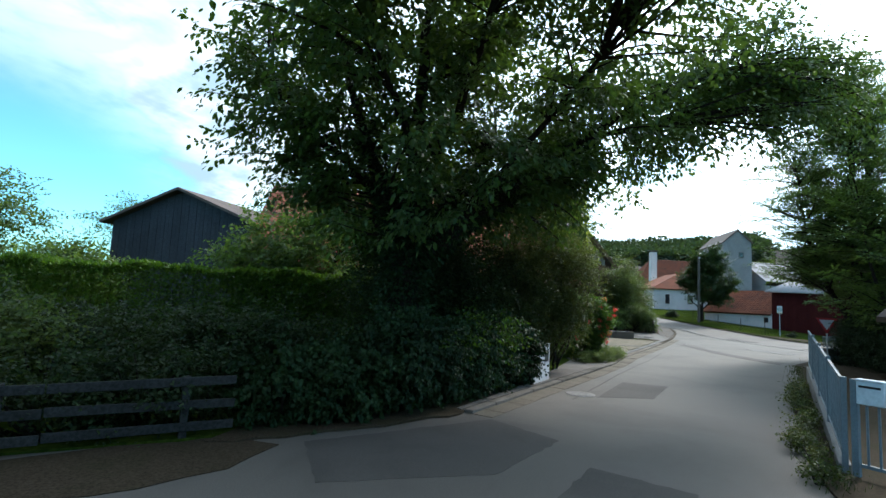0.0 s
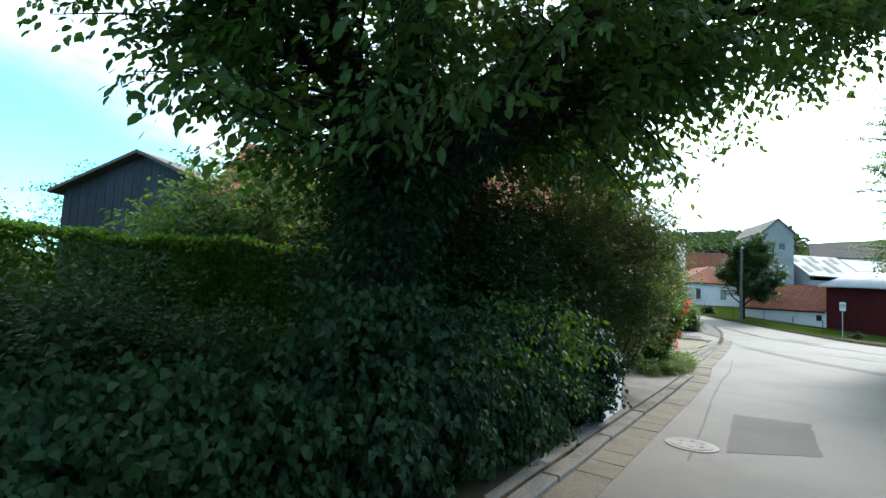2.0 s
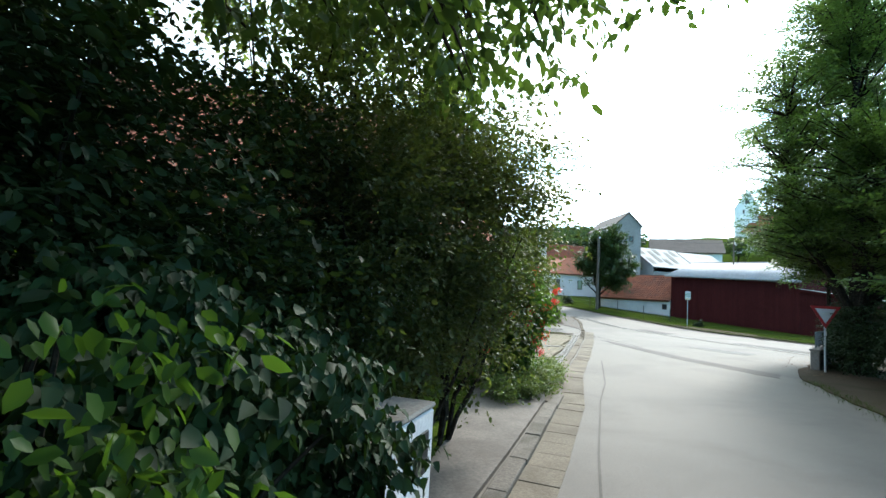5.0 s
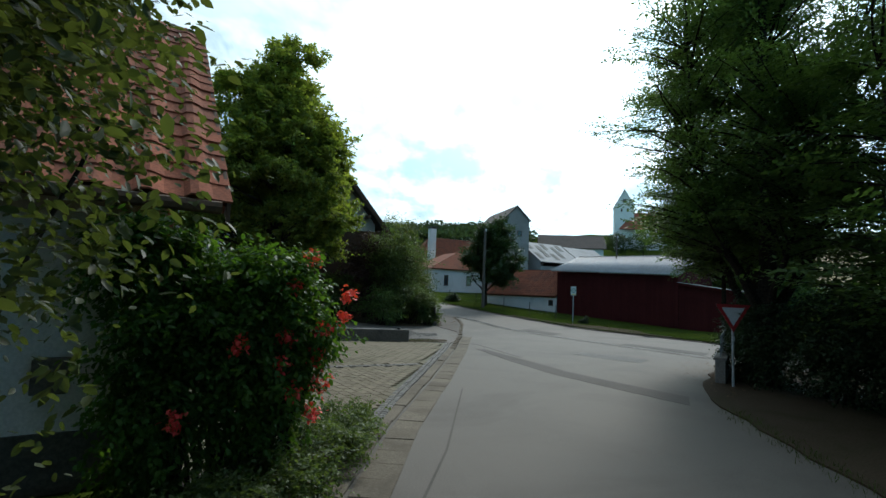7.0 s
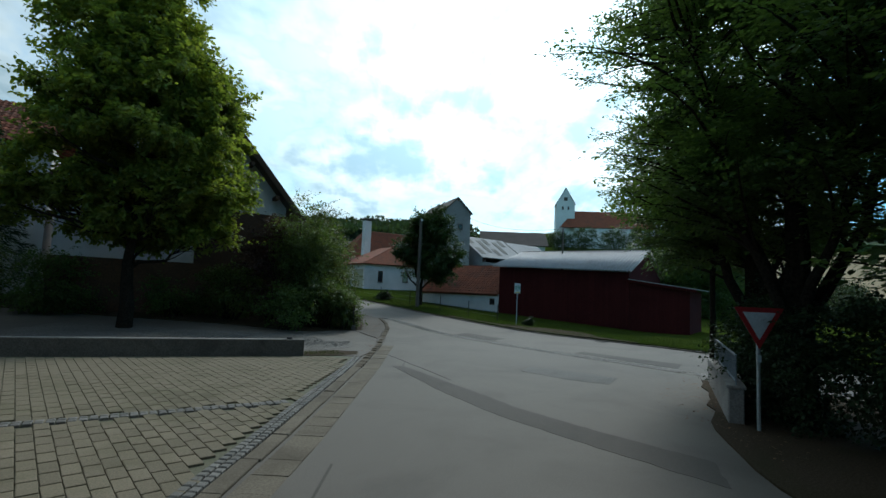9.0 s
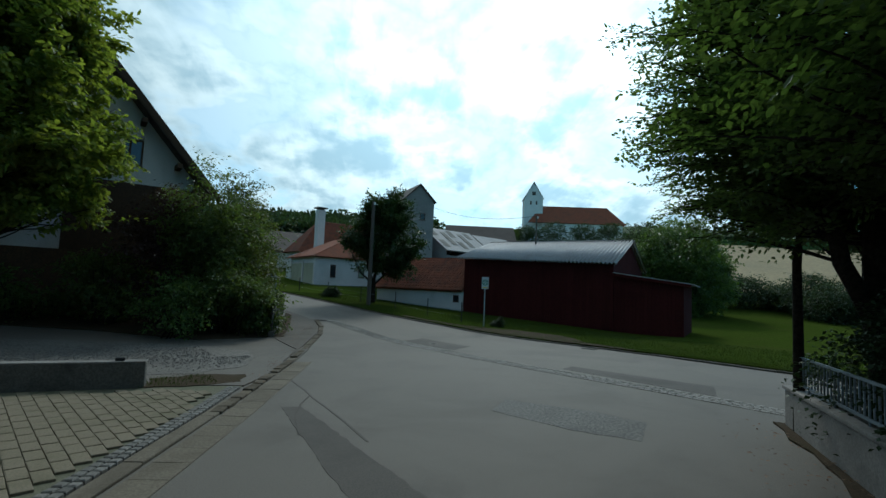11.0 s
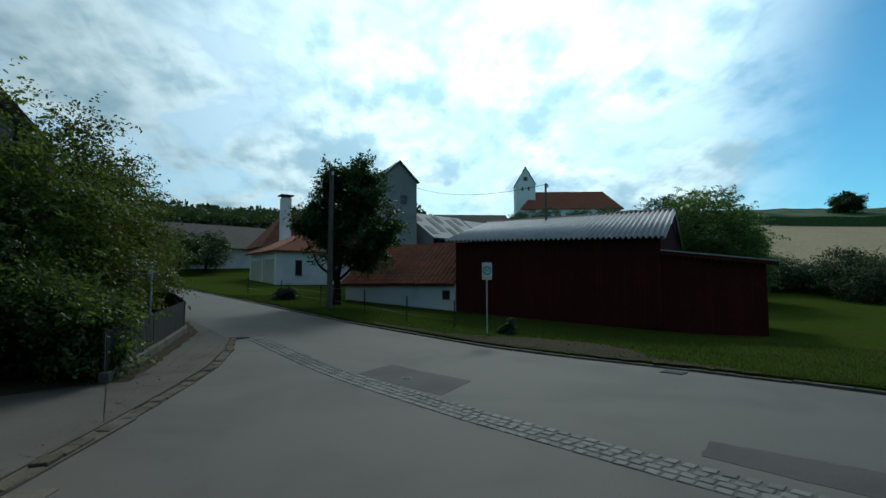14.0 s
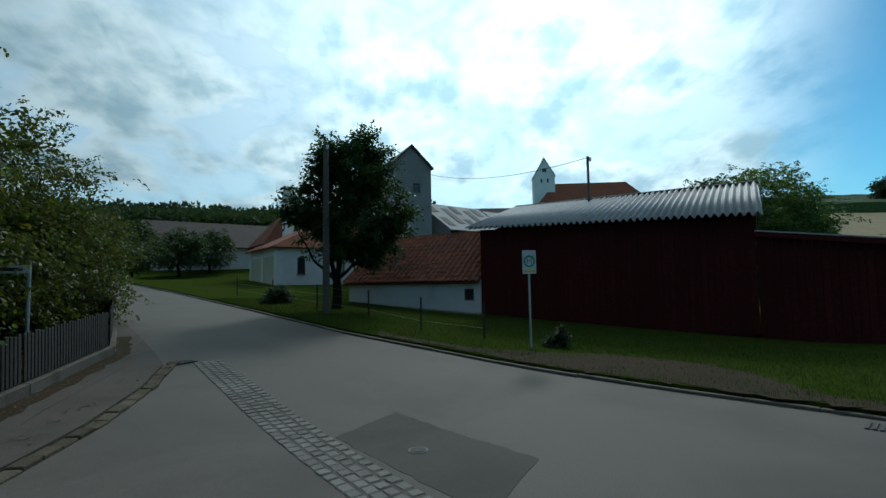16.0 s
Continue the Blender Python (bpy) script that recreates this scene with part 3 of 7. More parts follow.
def bough_tree(name, x, y, trunk, radius, leaders, blobs, count, twigs, per, twig_len, leaf_size, shape, leaf_mat, label, seed=1, flat=0.25, bare=0.3, arch=0.16, droop=0.0, leaf_droop=0.1, group="", bark=None):
    """A tree grown bough by bough: trunk and limbs in one mesh, the crown of leaves in another."""
    rng = random.Random(seed)
    root = base(name, pose(x, y, land(x, y)), label, "tree", group)
    bm = bmesh.new()
    tube(bm, [(0, 0, -0.3), (0, 0, 0.12)] + trunk, radius * 1.35, radius * 0.85, 12)
    stems = []
    for pts, r in leaders:
        pts = [Vector(p) for p in pts]
        fine = [a.lerp(b, k / 5) + Vector((rng.uniform(-1, 1), rng.uniform(-1, 1), 0)) * 0.05 for a, b in zip(pts, pts[1:]) for k in range(5)] + [pts[-1]]
        tube(bm, fine, r, r * 0.16, 8)
        stems += fine[2:]
    lines, places, ways, up = bough_leaves(blobs, stems, count, twigs, per, twig_len, seed, flat, bare, arch, droop)
    for line in lines:
        long = float(np.linalg.norm(line[-1] - line[0]))
        tube(bm, [Vector(p) for p in line], min(radius * 0.3, 0.008 + 0.010 * long), 0.005, 4)
    part("trunk", bm, bark or BARK, root)
    leaf_mesh("crown", places, leaf_size, shape, leaf_mat, root, ways, leaf_droop, 0.25, seed=seed, normals=up)
    return root


def lobed(blobs, count, r0, r1, seed):
    """Many small lobes standing on the skin of larger blobs."""
    rng = np.random.default_rng(seed)
    vol = np.array([r[0] * r[2] for _, r in blobs])
    out = []
    for k in rng.choice(len(blobs), size=count, p=vol / vol.sum()):
        c, r = np.array(blobs[k][0]), np.array(blobs[k][1])
        w = rng.normal(size=3)
        w /= np.linalg.norm(w)
        q = rng.uniform(r0, r1)
        out.append((tuple(c + w * np.maximum(r - q * 0.45, 0.1)), (q * rng.uniform(0.85, 1.2), q * rng.uniform(0.85, 1.2), q * rng.uniform(0.7, 1.0))))
    return out


def shrub(name, x, y, blobs, clusters, leaves, leaf_size, shape, leaf_mat, label, category="shrub", spread=0.16, seed=1, shell=0.6, droop=0.2, group="", stems=5, facing=None, tuft=9):
    """A bush: thin stems from the ground and a dense body of leaves."""
    rng = random.Random(seed)
    root = base(name, pose(x, y, land(x, y)), label, category, group)
    bm = bmesh.new()
    for c, r in blobs:
        for k in range(stems):
            foot = (c[0] * 0.7 + rng.uniform(-0.3, 0.3) * r[0], c[1] * 0.7 + rng.uniform(-0.3, 0.3) * r[1], -0.1)
            tip = (c[0] + rng.uniform(-0.6, 0.6) * r[0], c[1] + rng.uniform(-0.6, 0.6) * r[1], c[2] + rng.uniform(-0.2, 0.8) * r[2])
            limb(bm, foot, tip, 0.035, 0.008, rng, sides=5)
    part("stem", bm, BARK, root)
    places, ways = clumps(blobs, clusters, leaves, spread, seed, shell, 0.02, tuft=tuft)
    more, turn = clumps(blobs, max(6, clusters // 22), 14, spread * 1.9, seed + 500, 0.9, 0.02, -0.1, 0.8)
    places, ways = np.concatenate([places, more]), np.concatenate([ways, turn])
    leaf_mesh("foliage", places, leaf_size, shape, leaf_mat, root, ways, droop, seed=seed, facing=facing)
    return root

# ---- ground, roads and kerbs ----
FAR_KERB = [(29.0, -60), (29.4, 10), (29.65, 26), (29.55, 30), (29.2, 33.5), (28.65, 37), (28.0, 40), (27.4, 42.7), (26.8, 45.5), (25.9, 53), (24.4, 64), (22.3, 76), (18.0, 96)]
WEST_EDGE = [(14.9, 96), (18.9, 76), (20.6, 64), (21.3, 54), (21.6, 48), (21.75, 44.6)]
KERB_LINE = [(0.9, 8.6), (2.55, 11.05), (3.75, 12.8), (5.0, 14.6), (6.75, 17.2), (8.55, 20.3), (10.0, 22.5), (10.85, 23.75), (14.35, 29.2), (17.1, 33.7), (19.2, 37.5), (20.4, 39.6), (21.2, 41.4), (21.75, 43.2)]
LANE_WEST = [(-8.0, -30), (-8.0, 3.2), (-4.9, 5.4), (-2.5, 6.5), (-0.2, 7.9)]


def east_of(y):
    for (x0, y0), (x1, y1) in zip(FAR_KERB, FAR_KERB[1:]):
        if y0 <= y <= y1:
            return x0 + (x1 - x0) * (y - y0) / (y1 - y0)
    return FAR_KERB[0][0] if y < 0 else FAR_KERB[-1][0]


def make_land():
    def steps(mid):
        out, d, s = [0.0], 0.0, 1.0
        while d < 1600:
            s = 1.0 if d < 45 else s * 1.09
            d += s
            out.append(d)
        return sorted({round(mid - v, 3) for v in out} | {round(mid + v, 3) for v in out})
    xs, ys = steps(25.0), steps(35.0)
    verts = []
    for y in ys:
        for x in xs:
            z = land(x, y)
            near = math.hypot(x - 25, y - 35) < 62
            z += 0.07 if (x > east_of(y) + 0.6 or not near) else -0.12
            z += 0.05 * noise.noise((x * 0.25, y * 0.25, 0)) if x > east_of(y) + 2 or not near else 0
            verts.append((x, y, z))
    n = len(xs)
    faces = [(j * n + i, j * n + i + 1, (j + 1) * n + i + 1, (j + 1) * n + i) for j in range(len(ys) - 1) for i in range(n - 1)]
    me = bpy.data.meshes.new("ground")
    me.from_pydata(verts, [], faces)
    me.materials.append(SOIL_GRASS)
    for p in me.polygons:
        p.use_smooth = True
    tagged(new("ground", me), "green grassy ground rising to the fields", "ground", "", "structure")


make_land()
sheet("road", LANE_WEST + offset(KERB_LINE, 0.45) + [(x - 0.45, y) for x, y in WEST_EDGE[::-1]] + FAR_KERB[::-1] + [(23.4, -60)] + [(23.6, 22.2), (22.8, 24.2), (20.6, 22.8), (17.7, 21.0), (16.3, 19.8), (15.5, 18.8), (10.6, 12.1), (7.6, 8.0), (5.4, 4.8), (4.2, 2.2), (3.0, -2), (2.6, -30)], 0.0, ASPHALT, label="worn pale grey asphalt village road with patches", category="road")
sheet("garden_lawn", [(-60, -30), (-8.2, -30), (-8.2, 3.1), (-5.0, 5.3), (-2.6, 6.5), (-0.4, 8.0), (0.6, 8.6), (2.1, 11.0), (4.2, 15.2), (5.6, 18.0), (5.6, 19.0), (-8, 19.0), (-8, 60), (-60, 60)], 0.03, SOIL_GRASS, label="green lawn of the garden behind the hedge", category="lawn")
sheet("right_garden", ragged([(4.95, 5.0), (7.2, 8.3), (10.2, 12.4), (15.1, 19.2), (15.9, 20.2), (17.4, 21.5), (20.3, 23.2), (22.3, 24.5), (23.2, 22.1), (23.3, -60), (2.3, -60), (2.3, -30), (2.7, -2), (3.8, 2.3)], 0.5, 0.09), 0.03, DIRT, label="brown bare dirt verge and garden soil under the trees", category="garden soil")
sheet("footpath", offset(KERB_LINE, 0.16)[0:5] + [(7.6, 19.4), (5.5, 19.0), (5.5, 17.9), (4.3, 15.3), (2.2, 11.2), (0.7, 8.8)], 0.05, FOOTPATH, label="grey concrete strip between kerb and garden hedge", category="footpath")
sheet("paved_yard_bed", [(8.3, 20.3), (9.75, 22.6), (10.6, 23.85), (14.1, 29.3), (15.25, 31.15), (13.9, 31.95), (-3, 35.6), (-6, 35.9), (-6, 24), (5.6, 24), (5.6, 19.2), (7.4, 19.4)], 0.015, JOINT, label="sandy bed between the yard pavers", category="paved yard")
sheet("driveway", [(14.2, 31.65), (15.25, 31.1), (17.2, 33.7), (18.5, 36.0), (18.6, 39.0), (15.8, 38.7), (13, 41), (8.7, 43.3), (4.5, 46.0), (-10, 50), (-10, 36.8), (-3, 35.6), (13.4, 31.85)], 0.03, ASPHALT, label="worn grey tarred driveway behind the low wall", category="driveway")
sheet("fence_soil", ragged([(-1.9, 6.2), (-2.9, 6.4), (-12, 1.0), (-12, -0.6), (-5.0, 3.1), (-3.2, 4.3), (-2.2, 5.2)], 0.4, 0.12), 0.012, DIRT, 0.012, "dark bare soil at the foot of the rail fence", "soil")
sheet("hedge_soil", ragged([(-2.9, 6.15), (-2.5, 6.2), (-0.3, 7.6), (0.75, 8.45), (2.2, 10.8), (2.0, 11.1), (0.4, 9.0), (-0.6, 8.2), (-2.7, 6.9)], 0.3, 0.06), 0.036, DIRT, 0.04, "dark bare soil and litter at the foot of the ivy hedge", "soil")
sheet("gravel_bed", ragged([(14.7, 32.7), (15.7, 33.2), (16.6, 34.9), (16.7, 36.0), (16.0, 37.2), (14.6, 38.2), (12.5, 39.2), (7.0, 41.4), (5.0, 38.5), (8.0, 35.6), (12.8, 33.3)], 0.4, 0.15), 0.037, GRAVEL, 0.012, "loose pale gravel spread on the driveway", "gravel")
sheet("weedy_strip", ragged([(13.6, 31.6), (14.8, 31.4), (15.3, 31.5), (15.6, 32.3), (14.8, 32.6), (13.8, 32.5)], 0.25, 0.08), 0.033, DIRT, 0.005, "trodden earth with sparse grass at the end of the wall", "earth strip")
sheet("pavement", offset(KERB_LINE, 0.16)[9:] + [(21.6, 44.3), (21.45, 48), (21.15, 54), (20.4, 64), (19.9, 64), (20.6, 54), (20.9, 47), (20.75, 44.9), (18.3, 38.8), (18.1, 36), (16.9, 33.7)], 0.05, PAVEMENT, label="grey tarred pavement with cracks along the fence", category="pavement")
sheet("house_bed", [(21.0, 64), (20.5, 54), (20.8, 47), (20.65, 44.9), (18.2, 38.95), (15.8, 38.7), (13, 41.2), (8.7, 43.5), (4.5, 46.2), (-8, 50), (-8, 90), (14, 90)], 0.05, DIRT, label="dark garden soil under the shrubs", category="garden soil")
VERGE = [(x, y) for x, y in FAR_KERB if y > 5]
sheet("grass_verge", [(x + 0.14, y) for x, y in VERGE] + [(x + 2.2, y) for x, y in VERGE[::-1]], 0.10, SOIL_GRASS, label="mown green grass verge behind the far kerb", category="grass verge")
sheet("bare_verge", ragged([(29.5, 31.6), (29.2, 34.2), (28.85, 36.8), (28.2, 40.0), (27.6, 42.7), (27.25, 44.6), (27.6, 44.7), (28.0, 42.9), (28.7, 40.9), (29.7, 39.7), (30.9, 38.6), (31.5, 36.6), (30.8, 35.4), (30.1, 34.6), (29.8, 33.2), (29.75, 31.7)], 0.2, 0.14), 0.108, DIRT, 0.02, "trodden bare earth in the grass by the bus stop", "bare earth")


def patch(outline, material, label):
    sheet("road_patch", ragged(outline, 0.16, 0.022), 0.004, material, 0.008, label, "road patch")


patch([(5.62, 13.2), (6.72, 12.8), (5.46, 10.88), (4.12, 10.82)], ASPHALT_DARK, "darker rectangular asphalt repair in the lane")
patch([(2.3, 5.8), (3.3, 5.0), (2.4, 3.2), (0.9, 3.7)], ASPHALT_DARK, "darker asphalt repair with ragged edge")
patch([(1.3, 8.2), (2.2, 7.0), (1.0, 5.4), (-1.1, 4.9), (-1.6, 6.4)], ASPHALT_DARK, "broad dark asphalt repair beside the hedge")
patch([(22.9, 37.35), (24.14, 37.92), (24.42, 35.2), (23.08, 34.5)], ASPHALT_DARK, "dark trapezoid asphalt repair with a small cover")
patch([(23.55, 30.1), (24.2, 30.3), (25.0, 26.7), (23.8, 26.1)], ASPHALT_DARK, "long dark asphalt repair beside the sett strip")
patch([(18.4, 27.4), (19.25, 27.95), (20.05, 26.55), (20.2, 25.6), (19.15, 25.05), (18.7, 25.9)], ASPHALT_COARSE, "coarse speckled asphalt repair in the junction")
patch([(15.35, 29.2), (15.65, 29.1), (15.45, 26.0), (15.3, 24.0), (15.45, 22.2), (15.7, 20.6), (14.95, 20.0), (14.75, 21.6), (14.6, 23.8), (14.8, 26.0)], ASPHALT_DARK, "dark tar band across the mouth of the lane")


def kerb_run(name, line, step, width, high, deep, material, label, group="", loose=1.0):
    """A row of kerb stones, each a piece of its own under one run."""
    root = base(name, pose(0, 0, 0), label, "kerb", group, "structure")
    shapes = []
    for k in range(3):
        bm = boxed(0, step - 0.006, -width / 2, width / 2, -deep, high + 0.006 * k, 0.012)
        me = bpy.data.meshes.new("kerb_stone")
        bm.to_mesh(me)
        bm.free()
        me.materials.append(material)
        shapes.append(me)
    rng = random.Random(3)
    for x, y, a in along(line, step):
        ob = new("kerb_stone", shapes[rng.randint(0, 2)])
        ob.parent = root
        slope = math.atan2(land(x + math.cos(a), y + math.sin(a)) - land(x, y), 1.0)
        ob.matrix_world = pose(x, y, land(x, y) + rng.uniform(-0.006, 0.006) * loose, rng.uniform(-0.8, 0.8) * loose, -math.degrees(slope), math.degrees(a) + rng.uniform(-0.8, 0.8) * loose)
    return root


def gutter_slabs(line, step, width, label):
    root = base("gutter", pose(0, 0, 0), label, "gutter", "", "structure")
    bm = boxed(0, step - 0.008, -width, 0, -0.1, 0.010, 0.004)
    me = bpy.data.meshes.new("gutter_slab")
    bm.to_mesh(me)
    bm.free()
    me.materials.append(GUTTER)
    rng = random.Random(5)
    for x, y, a in along(line, step):
        ob = new("gutter_slab", me)
        ob.parent = root
        slope = math.atan2(land(x + math.cos(a), y + math.sin(a)) - land(x, y), 1.0)
        ob.matrix_world = pose(x, y, land(x, y) + rng.uniform(-0.004, 0.004), rng.uniform(-0.6, 0.6), -math.degrees(slope), math.degrees(a) + rng.uniform(-0.6, 0.6))


kerb_run("lane_kerb", KERB_LINE[:5], 1.0, 0.2, 0.06, 0.2, KERB_WORN, "low worn concrete kerb along the hedge")
kerb_run("yard_kerb", offset(KERB_LINE[4:9], 0.06), 1.0, 0.22, 0.03, 0.2, GUTTER, "flat concrete edging strip between yard and gutter")
kerb_run("corner_kerb", offset(KERB_LINE[8:], 0.02), 0.33, 0.19, 0.04, 0.2, KERB_BROKEN, "flat broken concrete kerb round the corner", "", 4.0)
kerb_run("far_kerb", [p for p in FAR_KERB if -5 < p[1] < 80], 1.0, 0.11, 0.05, 0.25, KERB_WORN, "grey concrete kerb along the grass verge")
gutter_slabs(offset(KERB_LINE[:10], -0.1), 0.5, 0.42, "pale worn concrete gutter slabs beside the kerb")

# ---- buildings ----
BARN = pose(33.8, 47.2, 0, 0, 0, math.degrees(math.atan2(-0.927, 0.375)))


def boards(parent, x0, x1, y, top0, top1, bottom, width, material, name="board", face=-1):
    """Upright boards side by side along x in front of the plane y, top edge going from top0 to top1."""
    n = max(1, round((x1 - x0) / width))
    w = (x1 - x0) / n
    for i in range(n):
        a = x0 + i * w
        t0, t1 = top0 + (top1 - top0) * i / n, top0 + (top1 - top0) * (i + 1) / n
        bm = bmesh.new()
        d = 0.022 + 0.008 * (i % 2)
        prism(bm, [(a + 0.004, bottom), (a + w - 0.004, bottom), (a + w - 0.004, t1), (a + 0.004, t0)], "y", y, y + face * d)
        part(name, bm, material, parent)


def corrugated(p00, p10, p01, p11, pitch, depth, n_len, material, parent, name="roof"):
    """A corrugated sheet: p00-p10 along the eave, p01-p11 along the ridge; waves run up the slope."""
    p00, p10, p01, p11 = (Vector(p) for p in (p00, p10, p01, p11))
    n = int((p10 - p00).length / pitch * 8)
    up = (p10 - p00).cross(p01 - p00).normalized()
    verts, faces = [], []
    for i in range(n + 1):
        u = i / n
        lift = up * depth * math.sin(i * math.pi / 4)
        for k in range(2):
            verts.append(p00.lerp(p10, u).lerp(p01.lerp(p11, u), k) + lift)
            verts.append(p00.lerp(p10, u).lerp(p01.lerp(p11, u), k) + lift - up * 0.02)
    for i in range(n):
        a, b = i * 4, i * 4 + 4
        faces += [(a, b, b + 2, a + 2), (a + 1, a + 3, b + 3, b + 1), (a, a + 1, b + 1, b), (a + 2, b + 2, b + 3, a + 3)]
    me = bpy.data.meshes.new(name)
    me.from_pydata(verts, [], faces)
    me.materials.append(material)
    for p in me.polygons:
        p.use_smooth = True
    ob = new(name, me)
    ob.parent = parent
    return ob


def red_barn():
    root = base("barn", BARN, "dark red board barn with a pale corrugated metal roof", "barn")
    eave0, eave1, ridge, depth = 4.34, 4.04, 5.9, 5.0
    bm = bmesh.new()
    box(bm, 0.05, 9.85, 0.06, 0.2, -0.4, 3.95)
    box(bm, 0.05, 9.85, 9.8, 9.94, -0.4, 3.95)
    for x in (0.05, 9.71):
        prism(bm, [(0.06, -0.4), (9.94, -0.4), (9.94, 3.9), (5.0, ridge - 0.2), (0.06, 3.9)], "x", x, x + 0.14)
    part("wall", bm, RED_WOOD, root)
    boards(root, 0.0, 9.9, 0.05, eave0 - 0.1, eave1 - 0.1, 0.2, 0.2, RED_WOOD)
    corrugated((-0.45, -0.45, eave0 - 0.02), (10.15, -0.45, eave1 - 0.02), (-0.45, depth, ridge), (10.15, depth, ridge), 0.236, 0.065, 2, METAL_ROOF, root)
    corrugated((10.15, 10.4, eave1), (-0.45, 10.4, eave0), (10.15, depth, ridge), (-0.45, depth, ridge), 0.177, 0.055, 2, METAL_ROOF, root)
    part("ridge_cap", boxed(-0.47, 10.17, depth - 0.16, depth + 0.16, ridge + 0.01, ridge + 0.05, 0.02), METAL_ROOF, root)
    for y0, y1, za, zb in ((-0.45, depth, eave1, ridge), (10.4, depth, eave1, ridge)):
        bm = bmesh.new()
        prism(bm, [(y0, za - 0.04), (y1, zb - 0.04), (y1, zb - 0.2), (y0, za - 0.2)], "x", 10.0, 10.04)
        part("barge_board", bm, BROWN_WOOD, root)
    # lean-to at the end
    bm = bmesh.new()
    box(bm, 9.95, 13.55, 0.06, 0.16, -0.4, 2.8)
    box(bm, 13.43, 13.55, 0.16, 5.0, -0.4, 2.8)
    part("lean_to_wall", bm, RED_WOOD, root)
    boards(root, 9.92, 13.6, 0.055, 3.42, 2.86, 0.0, 0.2, RED_WOOD)
    for i in range(25):
        part("board", boxed(13.56, 13.585, 0.08 + i * 0.2, 0.27 + i * 0.2, -0.1, 2.84), RED_WOOD, root)
    bm = bmesh.new()
    prism(bm, [(9.9, 3.47), (14.05, 2.91), (14.05, 2.95), (9.9, 3.51)], "y", -0.25, 5.2)
    edge = bmesh.new()
    prism(edge, [(9.9, 3.30), (14.0, 2.75), (14.0, 2.905), (9.9, 3.458)], "y", -0.24, -0.2)
    part("lean_to_fascia", edge, RED_WOOD, root)
    part("lean_to_roof", bm, METAL_ROOF, root, "thin pale metal lean-to roof")


red_barn()


def pantiles(parent, p00, p10, p01, p11, across, rows, material, name="tile", bow=0.03, thick=0.012, joined=False):
    """Clay tiles row by row on a roof plane (eave p00-p10, ridge p01-p11), each with a rolled section."""
    p00, p10, p01, p11 = (Vector(p) for p in (p00, p10, p01, p11))
    wide, tall = (p10 - p00).length / across, (p01 - p00).length / rows
    ex, ey = (p10 - p00).normalized(), (p01 - p00).normalized()
    ez = ex.cross(ey).normalized()
    section = [(0.0, 0.0), (0.12, bow), (0.3, bow * 1.25), (0.45, bow * 0.8), (0.6, 0.15 * bow), (0.8, 0.0), (1.02, 0.0)]

    def outline(bm, m):
        low = [bm.verts.new(m @ Vector((u * wide, -0.06 * tall, h + 0.03))) for u, h in section]
        under = [bm.verts.new(m @ Vector((u * wide, -0.06 * tall, h + 0.03 - thick - 0.012))) for u, h in section]
        high = [bm.verts.new(m @ Vector((u * wide, 1.0 * tall, h + 0.004))) for u, h in section]
        for i in range(len(section) - 1):
            bm.faces.new((low[i], low[i + 1], high[i + 1], high[i]))
            bm.faces.new((under[i + 1], under[i], low[i], low[i + 1])[::-1])
    if joined:
        verts, faces = [], []
        one = bmesh.new()
        outline(one, Matrix.Identity(4))
        one.verts.index_update()
        pts, fs = [v.co.copy() for v in one.verts], [[v.index for v in f.verts] for f in one.faces]
        one.free()
        rng = random.Random(2)
        for j in range(rows):
            for i in range(across):
                o = p00 + ex * wide * i + ey * tall * j
                k = len(verts)
                dz = rng.uniform(-0.006, 0.006)
                verts += [o + ex * v.x + ey * v.y + ez * (v.z + dz) for v in pts]
                faces += [[k + q for q in f] for f in fs]
        me = bpy.data.meshes.new(name)
        me.from_pydata(verts, [], faces)
        me.materials.append(material)
        ob = new(name, me)
        ob.parent = parent
        return tagged(ob, kind="stuff")
    bm = bmesh.new()
    outline(bm, Matrix.Identity(4))
    me = bpy.data.meshes.new(name)
    bm.to_mesh(me)
    bm.free()
    me.materials.append(material)
    rng = random.Random(2)
    for j in range(rows):
        for i in range(across):
            ob = new(name, me)
            ob.parent = parent
            m = Matrix((ex, ey, ez)).transposed().to_4x4()
            m.translation = p00 + ex * wide * i + ey * tall * j + ez * rng.uniform(-0.005, 0.005)
            ob.matrix_local = m
    return None


def slab(bm, a, b, c, d, thick):
    """A sloping roof slab with the top corners a, b, c, d."""
    pts = [Vector(p) for p in (a, b, c, d)]
    down = (pts[1] - pts[0]).cross(pts[3] - pts[0]).normalized() * -thick
    top = [bm.verts.new(p) for p in pts]
    low = [bm.verts.new(p + down) for p in pts]
    bm.faces.new(top)
    bm.faces.new(low[::-1])
    for i in range(4):
        bm.faces.new((top[i], low[i], low[(i + 1) % 4], top[(i + 1) % 4]))
    bmesh.ops.recalc_face_normals(bm, faces=bm.faces[:])


